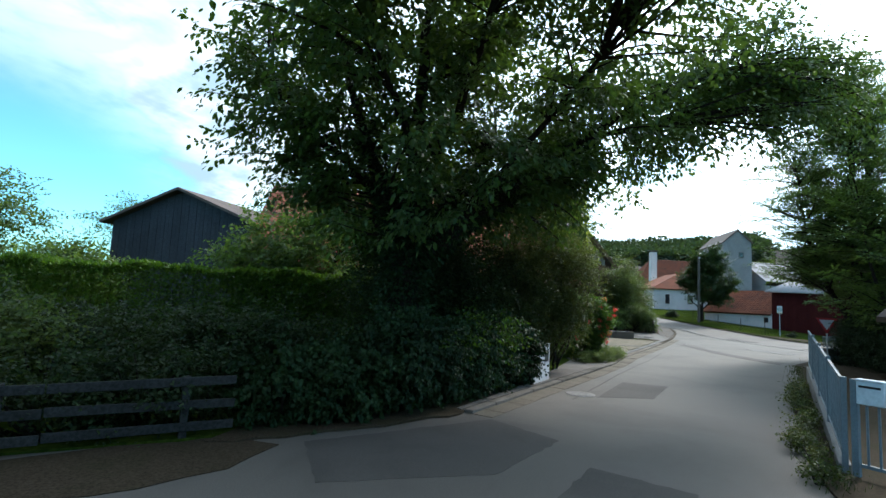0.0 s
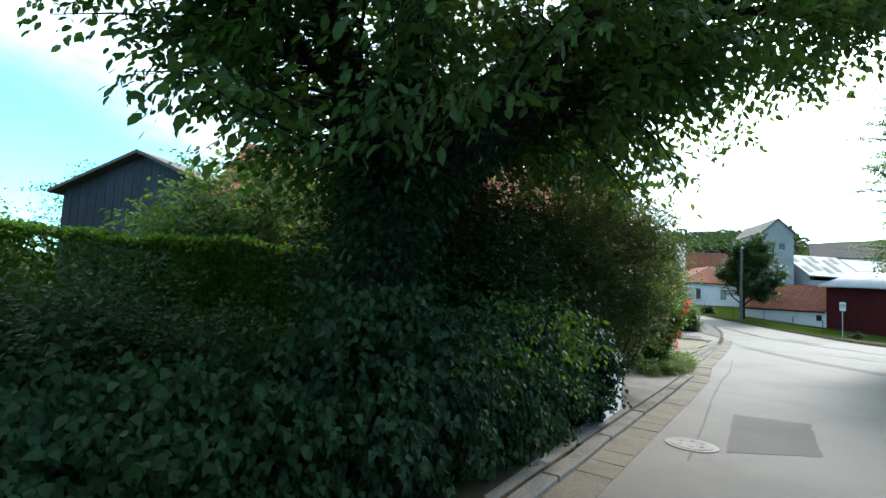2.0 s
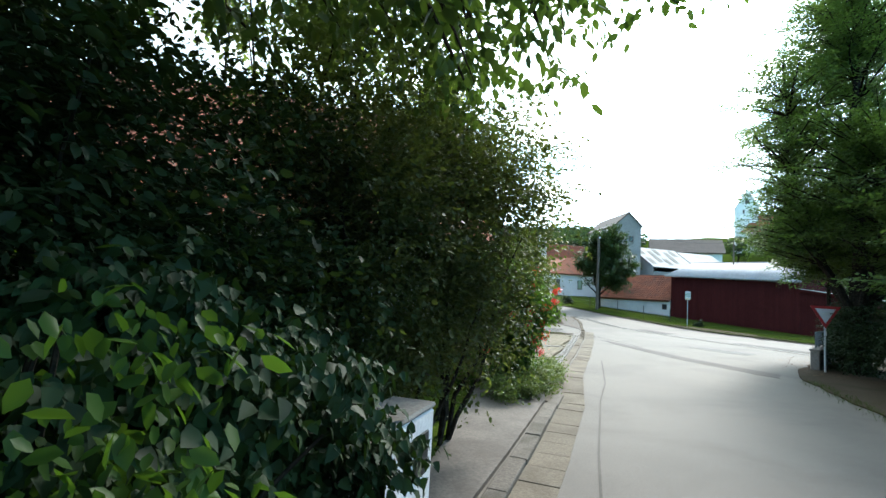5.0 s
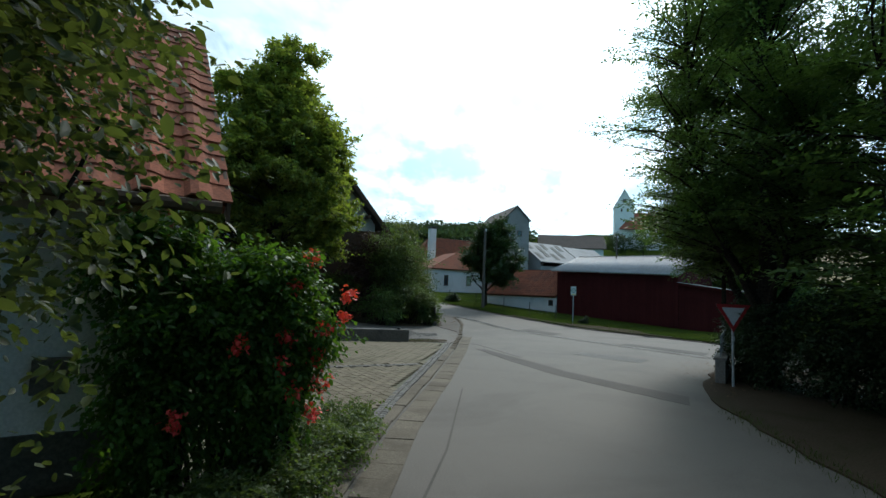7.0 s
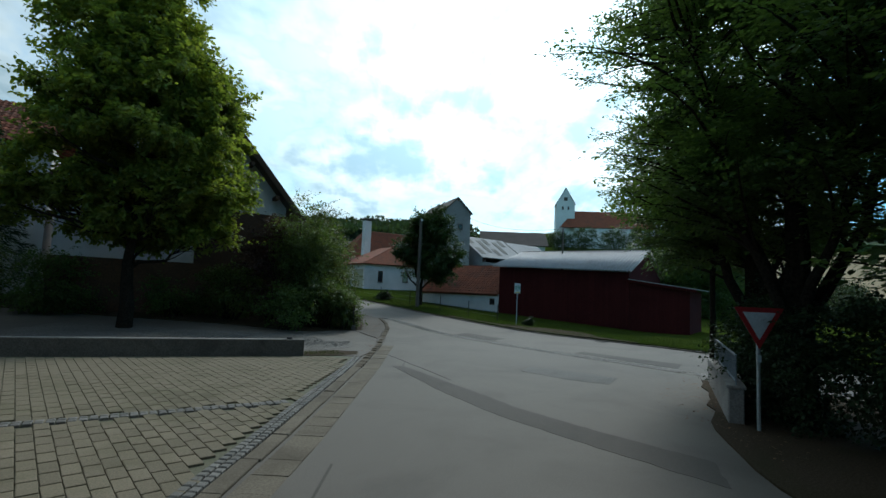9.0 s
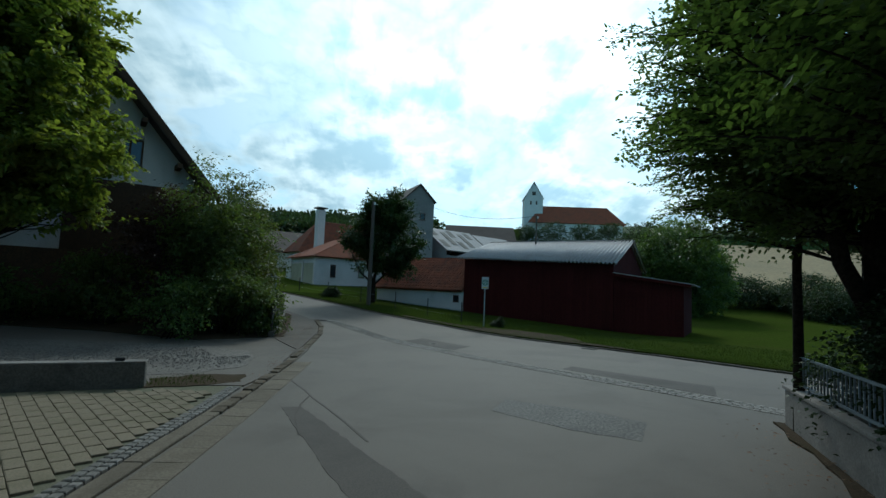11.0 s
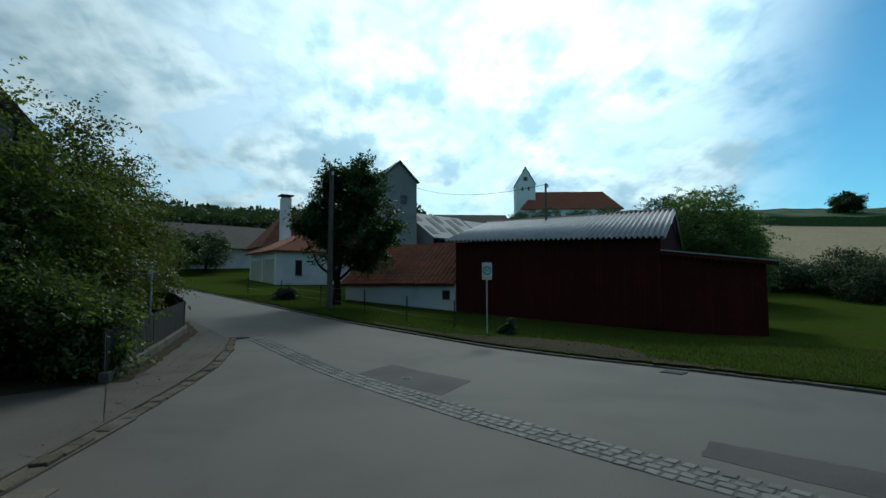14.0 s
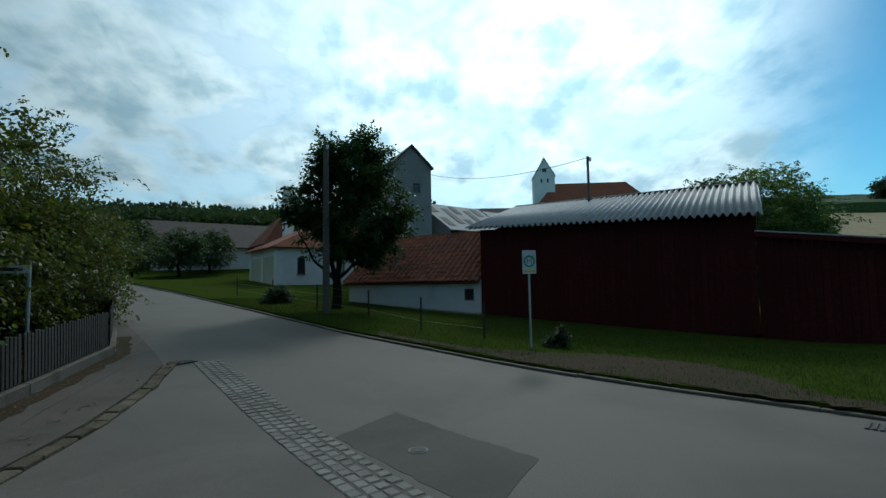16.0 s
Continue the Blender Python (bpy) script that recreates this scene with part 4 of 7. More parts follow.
def window(parent, x0, x1, y, z0, z1, frame_mat, mullions=1, shutter=False, out=-1):
    """A window let into the wall plane y, facing out."""
    t = 0.07
    f = boxed(x0, x1, y + out * 0.03, y - out * 0.02, z0, z0 + t)
    box(f, x0, x1, y + out * 0.03, y - out * 0.02, z1 - t, z1)
    box(f, x0, x0 + t, y + out * 0.03, y - out * 0.02, z0 + t, z1 - t)
    box(f, x1 - t, x1, y + out * 0.03, y - out * 0.02, z0 + t, z1 - t)
    for k in range(mullions):
        c = x0 + (x1 - x0) * (k + 1) / (mullions + 1)
        box(f, c - 0.04, c + 0.04, y + out * 0.028, y - out * 0.02, z0 + t, z1 - t)
    win = part("window", f, frame_mat, parent)
    part("pane", boxed(x0 + t, x1 - t, y + out * 0.004, y - out * 0.01, z0 + t, z1 - t), GLASS, win)
    part("sill", boxed(x0 - 0.05, x1 + 0.05, y + out * 0.1, y - out * 0.01, z0 - 0.05, z0, 0.008), CONCRETE, win)
    if shutter:
        part("shutter_box", boxed(x0, x1, y + out * 0.05, y - out * 0.01, z1, z1 + 0.14, 0.01), FIBRE, win)
    return win


def white_shed():
    root = base("outbuilding", BARN, "low white rendered outbuilding with a red tile roof", "outbuilding")
    bm = bmesh.new()
    box(bm, -7.5, -0.85, 0, 0.25, 0.0, 2.15)
    box(bm, -0.35, -0.02, 0, 0.25, 0.0, 2.15)
    box(bm, -0.85, -0.35, 0, 0.25, 0.0, 1.25)
    box(bm, -0.85, -0.35, 0, 0.25, 1.75, 2.15)
    box(bm, -7.5, -7.25, 0.25, 6, 0.0, 2.15)
    prism(bm, [(0.0, 2.15), (6, 2.15), (3, 4.35)], "x", -7.5, -7.25)
    part("wall", bm, WHITE, root)
    window(root, -0.85, -0.35, 0.1, 1.25, 1.75, BROWN_WOOD, 0)
    bm = bmesh.new()
    slab(bm, (-7.7, -0.25, 2.05), (-0.02, -0.25, 2.05), (-0.02, 3, 4.45), (-7.7, 3, 4.45), 0.1)
    slab(bm, (-0.02, 6.2, 2.05), (-7.7, 6.2, 2.05), (-7.7, 3, 4.45), (-0.02, 3, 4.45), 0.1)
    part("roof", bm, TILE, root)
    pantiles(root, (-7.7, -0.3, 2.09), (-0.02, -0.3, 2.09), (-7.7, 3, 4.5), (-0.02, 3, 4.5), 26, 12, TILES_AGED, joined=True, name="tiles", bow=0.05)
    for i in range(19):
        bm = bmesh.new()
        prism(bm, [(2.86, 4.46), (2.92, 4.56), (3.08, 4.56), (3.14, 4.46)], "x", -7.7 + i * 0.404, -7.7 + i * 0.404 + 0.415)
        part("ridge_tile", bm, TILE, root)


white_shed()


def grain_tower():
    heading = math.degrees(math.atan2(-0.21, 0.98))
    root = base("grain_tower", pose(41.6, 64.9, land(41, 65), 0, 0, heading), "tall grey-blue rendered tower with a brown gable roof", "tower")
    g0 = land(41, 65)
    e, r, w, l = 11.75 - g0, 13.45 - g0, 1.75, 10.0
    bm = bmesh.new()
    prism(bm, [(-w, -0.5), (w, -0.5), (w, e), (0, r - 0.1), (-w, e)], "y", 0, l)
    part("wall", bm, GREY_RENDER, root)
    bm = bmesh.new()
    slab(bm, (w + 0.2, -0.25, e - 0.2), (w + 0.2, l + 0.2, e - 0.2), (0, l + 0.2, r), (0, -0.25, r), 0.12)
    slab(bm, (-w - 0.2, l + 0.2, e - 0.2), (-w - 0.2, -0.25, e - 0.2), (0, -0.25, r), (0, l + 0.2, r), 0.12)
    part("roof", bm, TILE_BROWN, root)
    window(root, 0.15, 0.75, 0.0, e - 2.2, e - 1.5, BROWN_WOOD, 0)


grain_tower()


def hall():
    root = base("hall", pose(0, 0, 0), "long hall with a pale patched fibre-cement roof", "hall")
    a, d, s = Vector((44.1, 67.8, 0)), Vector((0.996, 0.085, 0)), Vector((0.085, -0.996, 0))
    ridge, fall = 9.3, 0.65

    def at(u, v, z):
        p = a + d * u + s * v
        return (p.x, p.y, z)

    def on(u, v, lift=0.0):
        return Vector(at(u, v, ridge + lift - abs(v) * fall))
    for name, u0, u1, lift in (("roof", 0.0, 7.6, 0.0), ("annexe_roof", 7.62, 14.5, -0.14)):
        bm = bmesh.new()
        slab(bm, on(u0, 4.4, lift), on(u1, 4.4, lift), on(u1, 0, lift), on(u0, 0, lift), 0.12)
        slab(bm, on(u1, -6.4, lift), on(u0, -6.4, lift), on(u0, 0, lift), on(u1, 0, lift), 0.12)
        part(name, bm, FIBRE, root)
    bm = bmesh.new()
    slab(bm, on(7.58, 4.45, 0.03), on(7.74, 4.45, 0.03), on(7.74, 0, 0.03), on(7.58, 0, 0.03), 0.06)
    part("verge", bm, CONCRETE_DARK, root, "dark verge strip along the roof edge")
    bm = bmesh.new()
    for v in (4.1, -6.0):
        lo, hi = at(0.2, v, 0.0), at(14.4, v, 0.0)
        box(bm, lo[0], hi[0], min(lo[1], hi[1]), max(lo[1], hi[1]) + 0.2, 1.0, ridge - abs(v) * fall - 0.75)
    for u in (0.15, 14.2):
        bm.faces.new([bm.verts.new(p) for p in (at(u, 4.2, 1.0), at(u, -6.0, 1.0), at(u, -6.0, ridge - 6.0 * fall - 0.2), at(u, 0, ridge - 0.2), at(u, 4.2, ridge - 4.2 * fall - 0.2))])
    part("wall", bm, GREY_RENDER, root)
    rng = random.Random(8)
    for k in range(9):
        u, v = 0.5 + (k % 5) * 1.4 + rng.uniform(-0.1, 0.1), 0.25 + (k // 5) * 1.7 + 0.5 * (k % 2)
        bm = bmesh.new()
        slab(bm, on(u, v + 1.3, 0.04), on(u + 0.75, v + 1.3, 0.04), on(u + 0.75, v, 0.04), on(u, v, 0.04), 0.015)
        part("roof_sheet", bm, CONCRETE, root, "darker replaced roof sheet")


hall()


def yellow_house():
    root = base("farmhouse", pose(0, 0, 0), "white and cream farmhouse with red roofs and a tall chimney", "farmhouse")
    g0 = land(32, 70)
    bm = boxed(31.8, 39.5, 68.5, 75.6, g0 - 0.5, 5.0)
    part("wall", bm, WHITE, root)
    for y0, y1 in ((68.9, 71.6), (72.1, 75.2)):
        part("door", boxed(31.74, 31.81, y0, y1, g0, 4.3, 0.01), CREAM, root, "cream painted double garage door")
    for y in (68.62, 71.85, 75.4):
        part("pilaster", boxed(31.68, 31.82, y - 0.16, y + 0.16, g0 - 0.2, 4.6), WHITE, root)
    bm = bmesh.new()
    slab(bm, (31.4, 68.1, 4.85), (31.4, 76.0, 4.85), (36.5, 75.0, 7.2), (36.5, 71.0, 7.2), 0.15)
    slab(bm, (40.0, 68.1, 4.85), (31.4, 68.1, 4.85), (36.5, 71.0, 7.2), (40.0, 71.0, 7.2), 0.15)
    part("roof", bm, TILE, root)
    window(root, 33.4, 34.0, 68.5, 2.9, 4.2, BROWN_WOOD, 0)
    window(root, 36.6, 37.3, 68.5, 3.0, 4.2, BROWN_WOOD, 0)
    part("main_wall", boxed(34.4, 45.0, 80.0, 84.6, 1.5, 6.3), WHITE, root)
    bm = bmesh.new()
    a, b, c, d = (33.9, 79.5, 6.1), (45.5, 79.5, 6.1), (45.5, 85.1, 6.1), (33.9, 85.1, 6.1)
    u, v = (37.4, 82.3, 10.4), (45.5, 82.3, 10.4)
    slab(bm, a, b, v, u, 0.15)
    slab(bm, c, d, u, v, 0.15)
    slab(bm, d, a, (37.4, 82.28, 10.4), (37.4, 82.32, 10.4), 0.15)
    part("main_roof", bm, TILE, root)
    window(root, 34.9, 35.5, 80.0, 4.4, 5.4, BROWN_WOOD, 0)
    chim = part("chimney", boxed(35.3, 36.2, 77.2, 78.1, 3.0, 11.1), WHITE, root, "tall white rendered chimney")
    part("chimney_cap", boxed(35.1, 36.4, 77.0, 78.3, 11.3, 11.42), CONCRETE_DARK, chim)
    part("chimney_leg", boxed(35.4, 36.1, 77.3, 78.0, 11.1, 11.3), CONCRETE_DARK, chim)


yellow_house()


def gable_house():
    """The house behind the yard tree: steep gable towards the yard."""
    root = base("house", pose(0, 0, 0), "white gabled house with a steep dark roof behind shrubs", "house")
    px, pz, ex, ez, y, l = 11.2, 12.7, 16.3, 6.5, 44.9, 12.0
    bm = bmesh.new()
    prism(bm, [(2 * px - ex, -0.3), (ex, -0.3), (ex, ez), (px, pz - 0.15), (2 * px - ex, ez)], "y", y, y + l)
    part("wall", bm, WHITE, root)
    k = (pz - 5.75) / (17.2 - px)
    bm = bmesh.new()
    slab(bm, (17.2, y - 0.85, 5.75), (17.2, y + l + 0.5, 5.75), (px, y + l + 0.5, pz + 0.1), (px, y - 0.85, pz + 0.1), 0.28)
    slab(bm, (2 * px - 17.2, y + l + 0.5, 5.75), (2 * px - 17.2, y - 0.85, 5.75), (px, y - 0.85, pz + 0.1), (px, y + l + 0.5, pz + 0.1), 0.28)
    part("roof", bm, TILE_BROWN, root, "steep dark brown tile roof")
    for side in (1, -1):
        bm = bmesh.new()
        e = px + side * (17.25 - px)
        prism(bm, [(e, 5.72), (px, pz + 0.12), (px, pz - 0.28), (e, 5.32)], "y", y - 0.9, y - 0.855)
        part("barge_board", bm, BROWN_WOOD, root)
    for x, z in ((15.6, 6.9), (14.2, 8.55), (12.6, 10.4)):
        part("purlin", boxed(x - 0.1, x + 0.1, y - 0.84, y - 0.01, z - 0.2, z + 0.0), BROWN_WOOD, root)
    window(root, 13.35, 14.3, y, 6.65, 7.75, BROWN_WOOD, 1, True)
    window(root, 11.7, 12.9, y, 6.75, 8.0, BROWN_WOOD, 1, True)
    window(root, 9.4, 10.6, y, 3.85, 4.9, BROWN_WOOD, 1)
    part("plinth", boxed(6.0, 16.4, y - 0.04, y, -0.3, 3.0), BROWN_WOOD, root, "dark timber ground floor front")
    part("porch_wall", boxed(11.85, 16.35, y - 0.05, y, 3.0, 5.9), BROWN_WOOD, root, "dark timber wall beside the window")


gable_house()


def tiled_house():
    """The near house with a low eave of clay tiles towards the lane."""
    root = base("house", pose(6.15, 18.93, 0, 0, 0, 6) @ pose(-6.0, -18.93, 0), "white rendered house with a red clay tile roof beside the lane", "house")
    x0, x1, y0, y1, e, r, ym = -7.0, 5.45, 19.6, 28.6, 3.05, 7.05, 24.1
    bm = bmesh.new()
    prism(bm, [(y0, 0.5), (y1, 0.5), (y1, e + 0.1), (ym, r - 0.15), (y0, e + 0.1)], "x", x0, x1)
    part("wall", bm, WHITE, root)
    part("plinth", boxed(x0, x1 + 0.02, y0 - 0.03, y1 + 0.03, -0.1, 0.5), CONCRETE_DARK, root, "dark grey rendered plinth")
    bm = bmesh.new()
    slab(bm, (x0 - 0.4, 18.95, 2.9), (5.95, 18.95, 2.9), (5.95, ym, r), (x0 - 0.4, ym, r), 0.1)
    slab(bm, (5.95, 29.2, 2.9), (x0 - 0.4, 29.2, 2.9), (x0 - 0.4, ym, r), (5.95, ym, r), 0.1)
    part("roof", bm, TILE, root)
    pantiles(root, (-1.3, 18.9, 2.93), (6.0, 18.9, 2.93), (-1.3, ym, r + 0.03), (6.0, ym, r + 0.03), 16, 18, TILES, bow=0.045)
    pantiles(root, (x0 - 0.4, 18.9, 2.93), (-1.3, 18.9, 2.93), (x0 - 0.4, ym, r + 0.03), (-1.3, ym, r + 0.03), 13, 18, TILES, joined=True, name="far_tiles", bow=0.045)
    for s, ya in ((1, 18.9), (-1, 29.25)):
        bm = bmesh.new()
        prism(bm, [(ya, 2.95), (ym, r + 0.05), (ym, r - 0.2), (ya, 2.7)], "x", 5.96, 6.0)
        part("barge_board", bm, BROWN_WOOD, root)
    gut = bmesh.new()
    tube(gut, [(x0 - 0.4, 18.85, 2.86), (5.9, 18.85, 2.86)], 0.07, 0.07, 8)
    part("gutter", gut, BROWN_WOOD, root)
    part("downpipe_box", boxed(4.4, 4.7, 19.45, 19.6, 0.9, 1.25, 0.01), CONCRETE_DARK, root)
    window(root, 1.0, 2.2, y0, 1.1, 2.3, BROWN_WOOD, 1)


tiled_house()


def back_house():
    """A red-roofed house behind the yard."""
    root = base("house", pose(0.6, 55, land(0, 55)), "white house with a red tile roof behind the yard", "house")
    part("wall", boxed(-4, 4.4, -3, 4, -0.3, 8.2), WHITE, root)
    bm = bmesh.new()
    slab(bm, (-4.6, -3.8, 8.0), (5.0, -3.8, 8.0), (5.0, 0.5, 11.2), (-4.6, 0.5, 11.2), 0.15)
    slab(bm, (5.0, 4.8, 8.0), (-4.6, 4.8, 8.0), (-4.6, 0.5, 11.2), (5.0, 0.5, 11.2), 0.15)
    part("roof", bm, TILE, root)
    pantiles(root, (-4.6, -3.85, 8.04), (5.0, -3.85, 8.04), (-4.6, 0.5, 11.25), (5.0, 0.5, 11.25), 30, 14, TILES, joined=True, name="tiles", bow=0.04)
    window(root, 2.2, 3.2, -3, 5.6, 6.9, BROWN_WOOD, 1)


back_house()


def dark_hut():
    root = base("garden_barn", pose(-14.0, 26.6, 0, 0, 0, -14), "dark board barn with a shallow gable in the garden", "barn")
    bm = bmesh.new()
    prism(bm, [(-4.5, -0.2), (4.5, -0.2), (4.5, 5.7), (0, 7.35), (-4.5, 5.7)], "y", 0, 8)
    part("wall", bm, DARK_BOARD, root)
    for i in range(36):
        x = -4.5 + i * 0.25
        top = 5.72 + (4.5 - abs(x + 0.125)) * 0.367
        part("board", boxed(x + 0.008, x + 0.242, -0.03 - 0.01 * (i % 2), 0.0, 0, top), DARK_BOARD, root)
    bm = bmesh.new()
    slab(bm, (5.0, -0.5, 5.58), (5.0, 8.4, 5.58), (0, 8.4, 7.5), (0, -0.5, 7.5), 0.14)
    slab(bm, (-5.0, 8.4, 5.58), (-5.0, -0.5, 5.58), (0, -0.5, 7.5), (0, 8.4, 7.5), 0.14)
    part("roof", bm, TILE_BROWN, root)


dark_hut()


def garden_shed():
    root = base("garden_shed", pose(16.6, 12.3, 0.0, 0, 0, 40), "dark brown board shed with a low tiled roof and open porch", "shed")
    part("wall", boxed(-0.6, 2.2, -2.6, 2.4, 0, 2.35), BROWN_WOOD, root)
    bm = bmesh.new()
    a, b, c, d = (-2.0, 3.0, 2.2), (-2.0, -3.2, 2.2), (2.6, -3.2, 2.2), (2.6, 3.0, 2.2)
    u, v = (0.3, 2.2, 3.5), (0.3, -3.2, 3.5)
    slab(bm, a, b, v, u, 0.08)
    slab(bm, c, d, u, v, 0.08)
    slab(bm, d, a, (0.28, 2.2, 3.5), (0.32, 2.2, 3.5), 0.08)
    part("roof", bm, TILE_BROWN, root)
    part("fascia", boxed(-2.06, -2.0, -3.2, 3.0, 2.04, 2.18), BROWN_WOOD, root)
    for y in (-2.9, -0.2, 2.5):
        part("post", boxed(-1.76, -1.64, y - 0.06, y + 0.06, 0, 2.16, 0.01), WHITE, root, "pale painted porch post")
    part("door", boxed(-0.65, -0.6, 0.6, 1.5, 0.02, 1.95, 0.01), WHITE, root, "white painted shed door")


garden_shed()


def church():
    g0 = land(117, 118)
    root = base("church", pose(116.3, 118.5, g0, 0, 0, -40), "white village church with a gabled tower and a long red roof", "church")
    t = 33.9 - g0
    part("tower", boxed(-2.6, 2.6, -2.6, 2.6, -2, t - 4.6), LIME_WASH, root)
    bm = bmesh.new()
    prism(bm, [(-2.6, t - 4.6), (2.6, t - 4.6), (0, t - 0.3)], "y", -2.6, 2.6)
    part("tower_gable", bm, LIME_WASH, root)
    bm = bmesh.new()
    for s in (-1, 1):
        slab(bm, (s * 2.85, -2.8 * s, t - 4.9), (s * 2.85, 2.8 * s, t - 4.9), (0, 2.8 * s, t), (0, -2.8 * s, t), 0.15)
    part("tower_roof", bm, FIBRE, root, "pale grey steep tower roof")
    for x in (-0.8, 0.8):
        part("sound_opening", boxed(x - 0.22, x + 0.22, -2.66, -2.6, t - 6.6, t - 5.6), TILE_BROWN, root)
    part("clock", boxed(-0.5, 0.5, -2.66, -2.6, t - 3.9, t - 2.9), CONCRETE_DARK, root)
    bm = bmesh.new()
    h = 27.2 - g0
    prism(bm, [(-5, -2), (5, -2), (5, h - 5), (0, h), (-5, h - 5)], "x", 2.6, 21)
    part("nave", bm, LIME_WASH, root)
    bm = bmesh.new()
    slab(bm, (-1.8, -5.5, h - 5.3), (25, -5.5, h - 5.3), (21, 0, h + 0.2), (2.7, 0, h + 0.2), 0.2)
    slab(bm, (25, 5.5, h - 5.3), (2.65, 5.5, h - 5.3), (2.65, 0, h + 0.2), (21, 0, h + 0.2), 0.2)
    slab(bm, (25, -5.5, h - 5.3), (25, 5.5, h - 5.3), (21, 0.02, h + 0.2), (21, -0.02, h + 0.2), 0.2)
    part("roof", bm, TILE, root, "long red tile roof")
    part("apse", boxed(20.9, 24.2, -4.6, 4.6, -2, h - 5.2), LIME_WASH, root)


church()


def far_barn():
    root = base("far_barn", pose(35, 108, land(35, 108)), "long grey-roofed farm building below the wood", "barn")
    part("wall", boxed(-8, 12, -4, 4, -2, 2.6), WHITE, root)
    bm = bmesh.new()
    slab(bm, (-9, -5, 2.4), (13, -5, 2.4), (13, 0, 6.2), (-9, 0, 6.2), 0.2)
    slab(bm, (13, 5, 2.4), (-9, 5, 2.4), (-9, 0, 6.2), (13, 0, 6.2), 0.2)
    part("roof", bm, TILE_BROWN, root)


far_barn()


def brown_roof_house():
    root = base("far_house", pose(84, 104, land(84, 104), 0, 0, -35), "far house with a dark brown roof below the church", "house")
    part("wall", boxed(-7, 7, -4, 4, -2, 4), WHITE, root)
    bm = bmesh.new()
    slab(bm, (-7.6, -4.6, 3.8), (7.6, -4.6, 3.8), (7.6, 0, 7.2), (-7.6, 0, 7.2), 0.2)
    slab(bm, (7.6, 4.6, 3.8), (-7.6, 4.6, 3.8), (-7.6, 0, 7.2), (7.6, 0, 7.2), 0.2)
    part("roof", bm, TILE_BROWN, root)


brown_roof_house()
# ---- walls, fences, poles and signs ----
def low_wall():
    root = base("low_wall", pose(13.62, 31.63, 0, 0, 0, math.degrees(math.atan2(3.4, -14.5))), "low dark concrete wall between the yard and the driveway", "wall")
    part("wall_body", boxed(0, 20, -0.26, 0.0, -0.1, 0.47, 0.015), CONCRETE_DARK, root)
    part("wall_cap", boxed(0.002, 20, -0.262, 0.002, 0.47, 0.5, 0.006), CONCRETE, root)
    part("bracket", boxed(0.35, 0.5, -0.2, -0.08, 0.5, 0.56, 0.01), BLACK, root)


low_wall()
# out-of-view wall, added to cut the sky light from behind the start
tagged(obj("wall_south", boxed(-16.0, 3.0, -8.3, -8.0, -0.2, 9.0), DARK_BOARD), "unseen dark boarded wall added behind the lane to block sky light", "wall", "", "structure")


def gate_pillar():
    root = base("gate_pillar", pose(3.25, 12.55, 0, 0, 0, 57), "weathered white rendered gate pillar overgrown with ivy", "pillar")
    part("shaft", boxed(-0.75, 0.4, 0.0, 0.35, -0.1, 0.98, 0.02), WHITE, root)
    part("coping", boxed(-0.76, 0.41, -0.01, 0.36, 0.98, 1.02, 0.015), CONCRETE, root)
    part("letter_slot", boxed(0.0, 0.25, -0.02, 0.0, 0.55, 0.85, 0.005), BLACK, root)


gate_pillar()


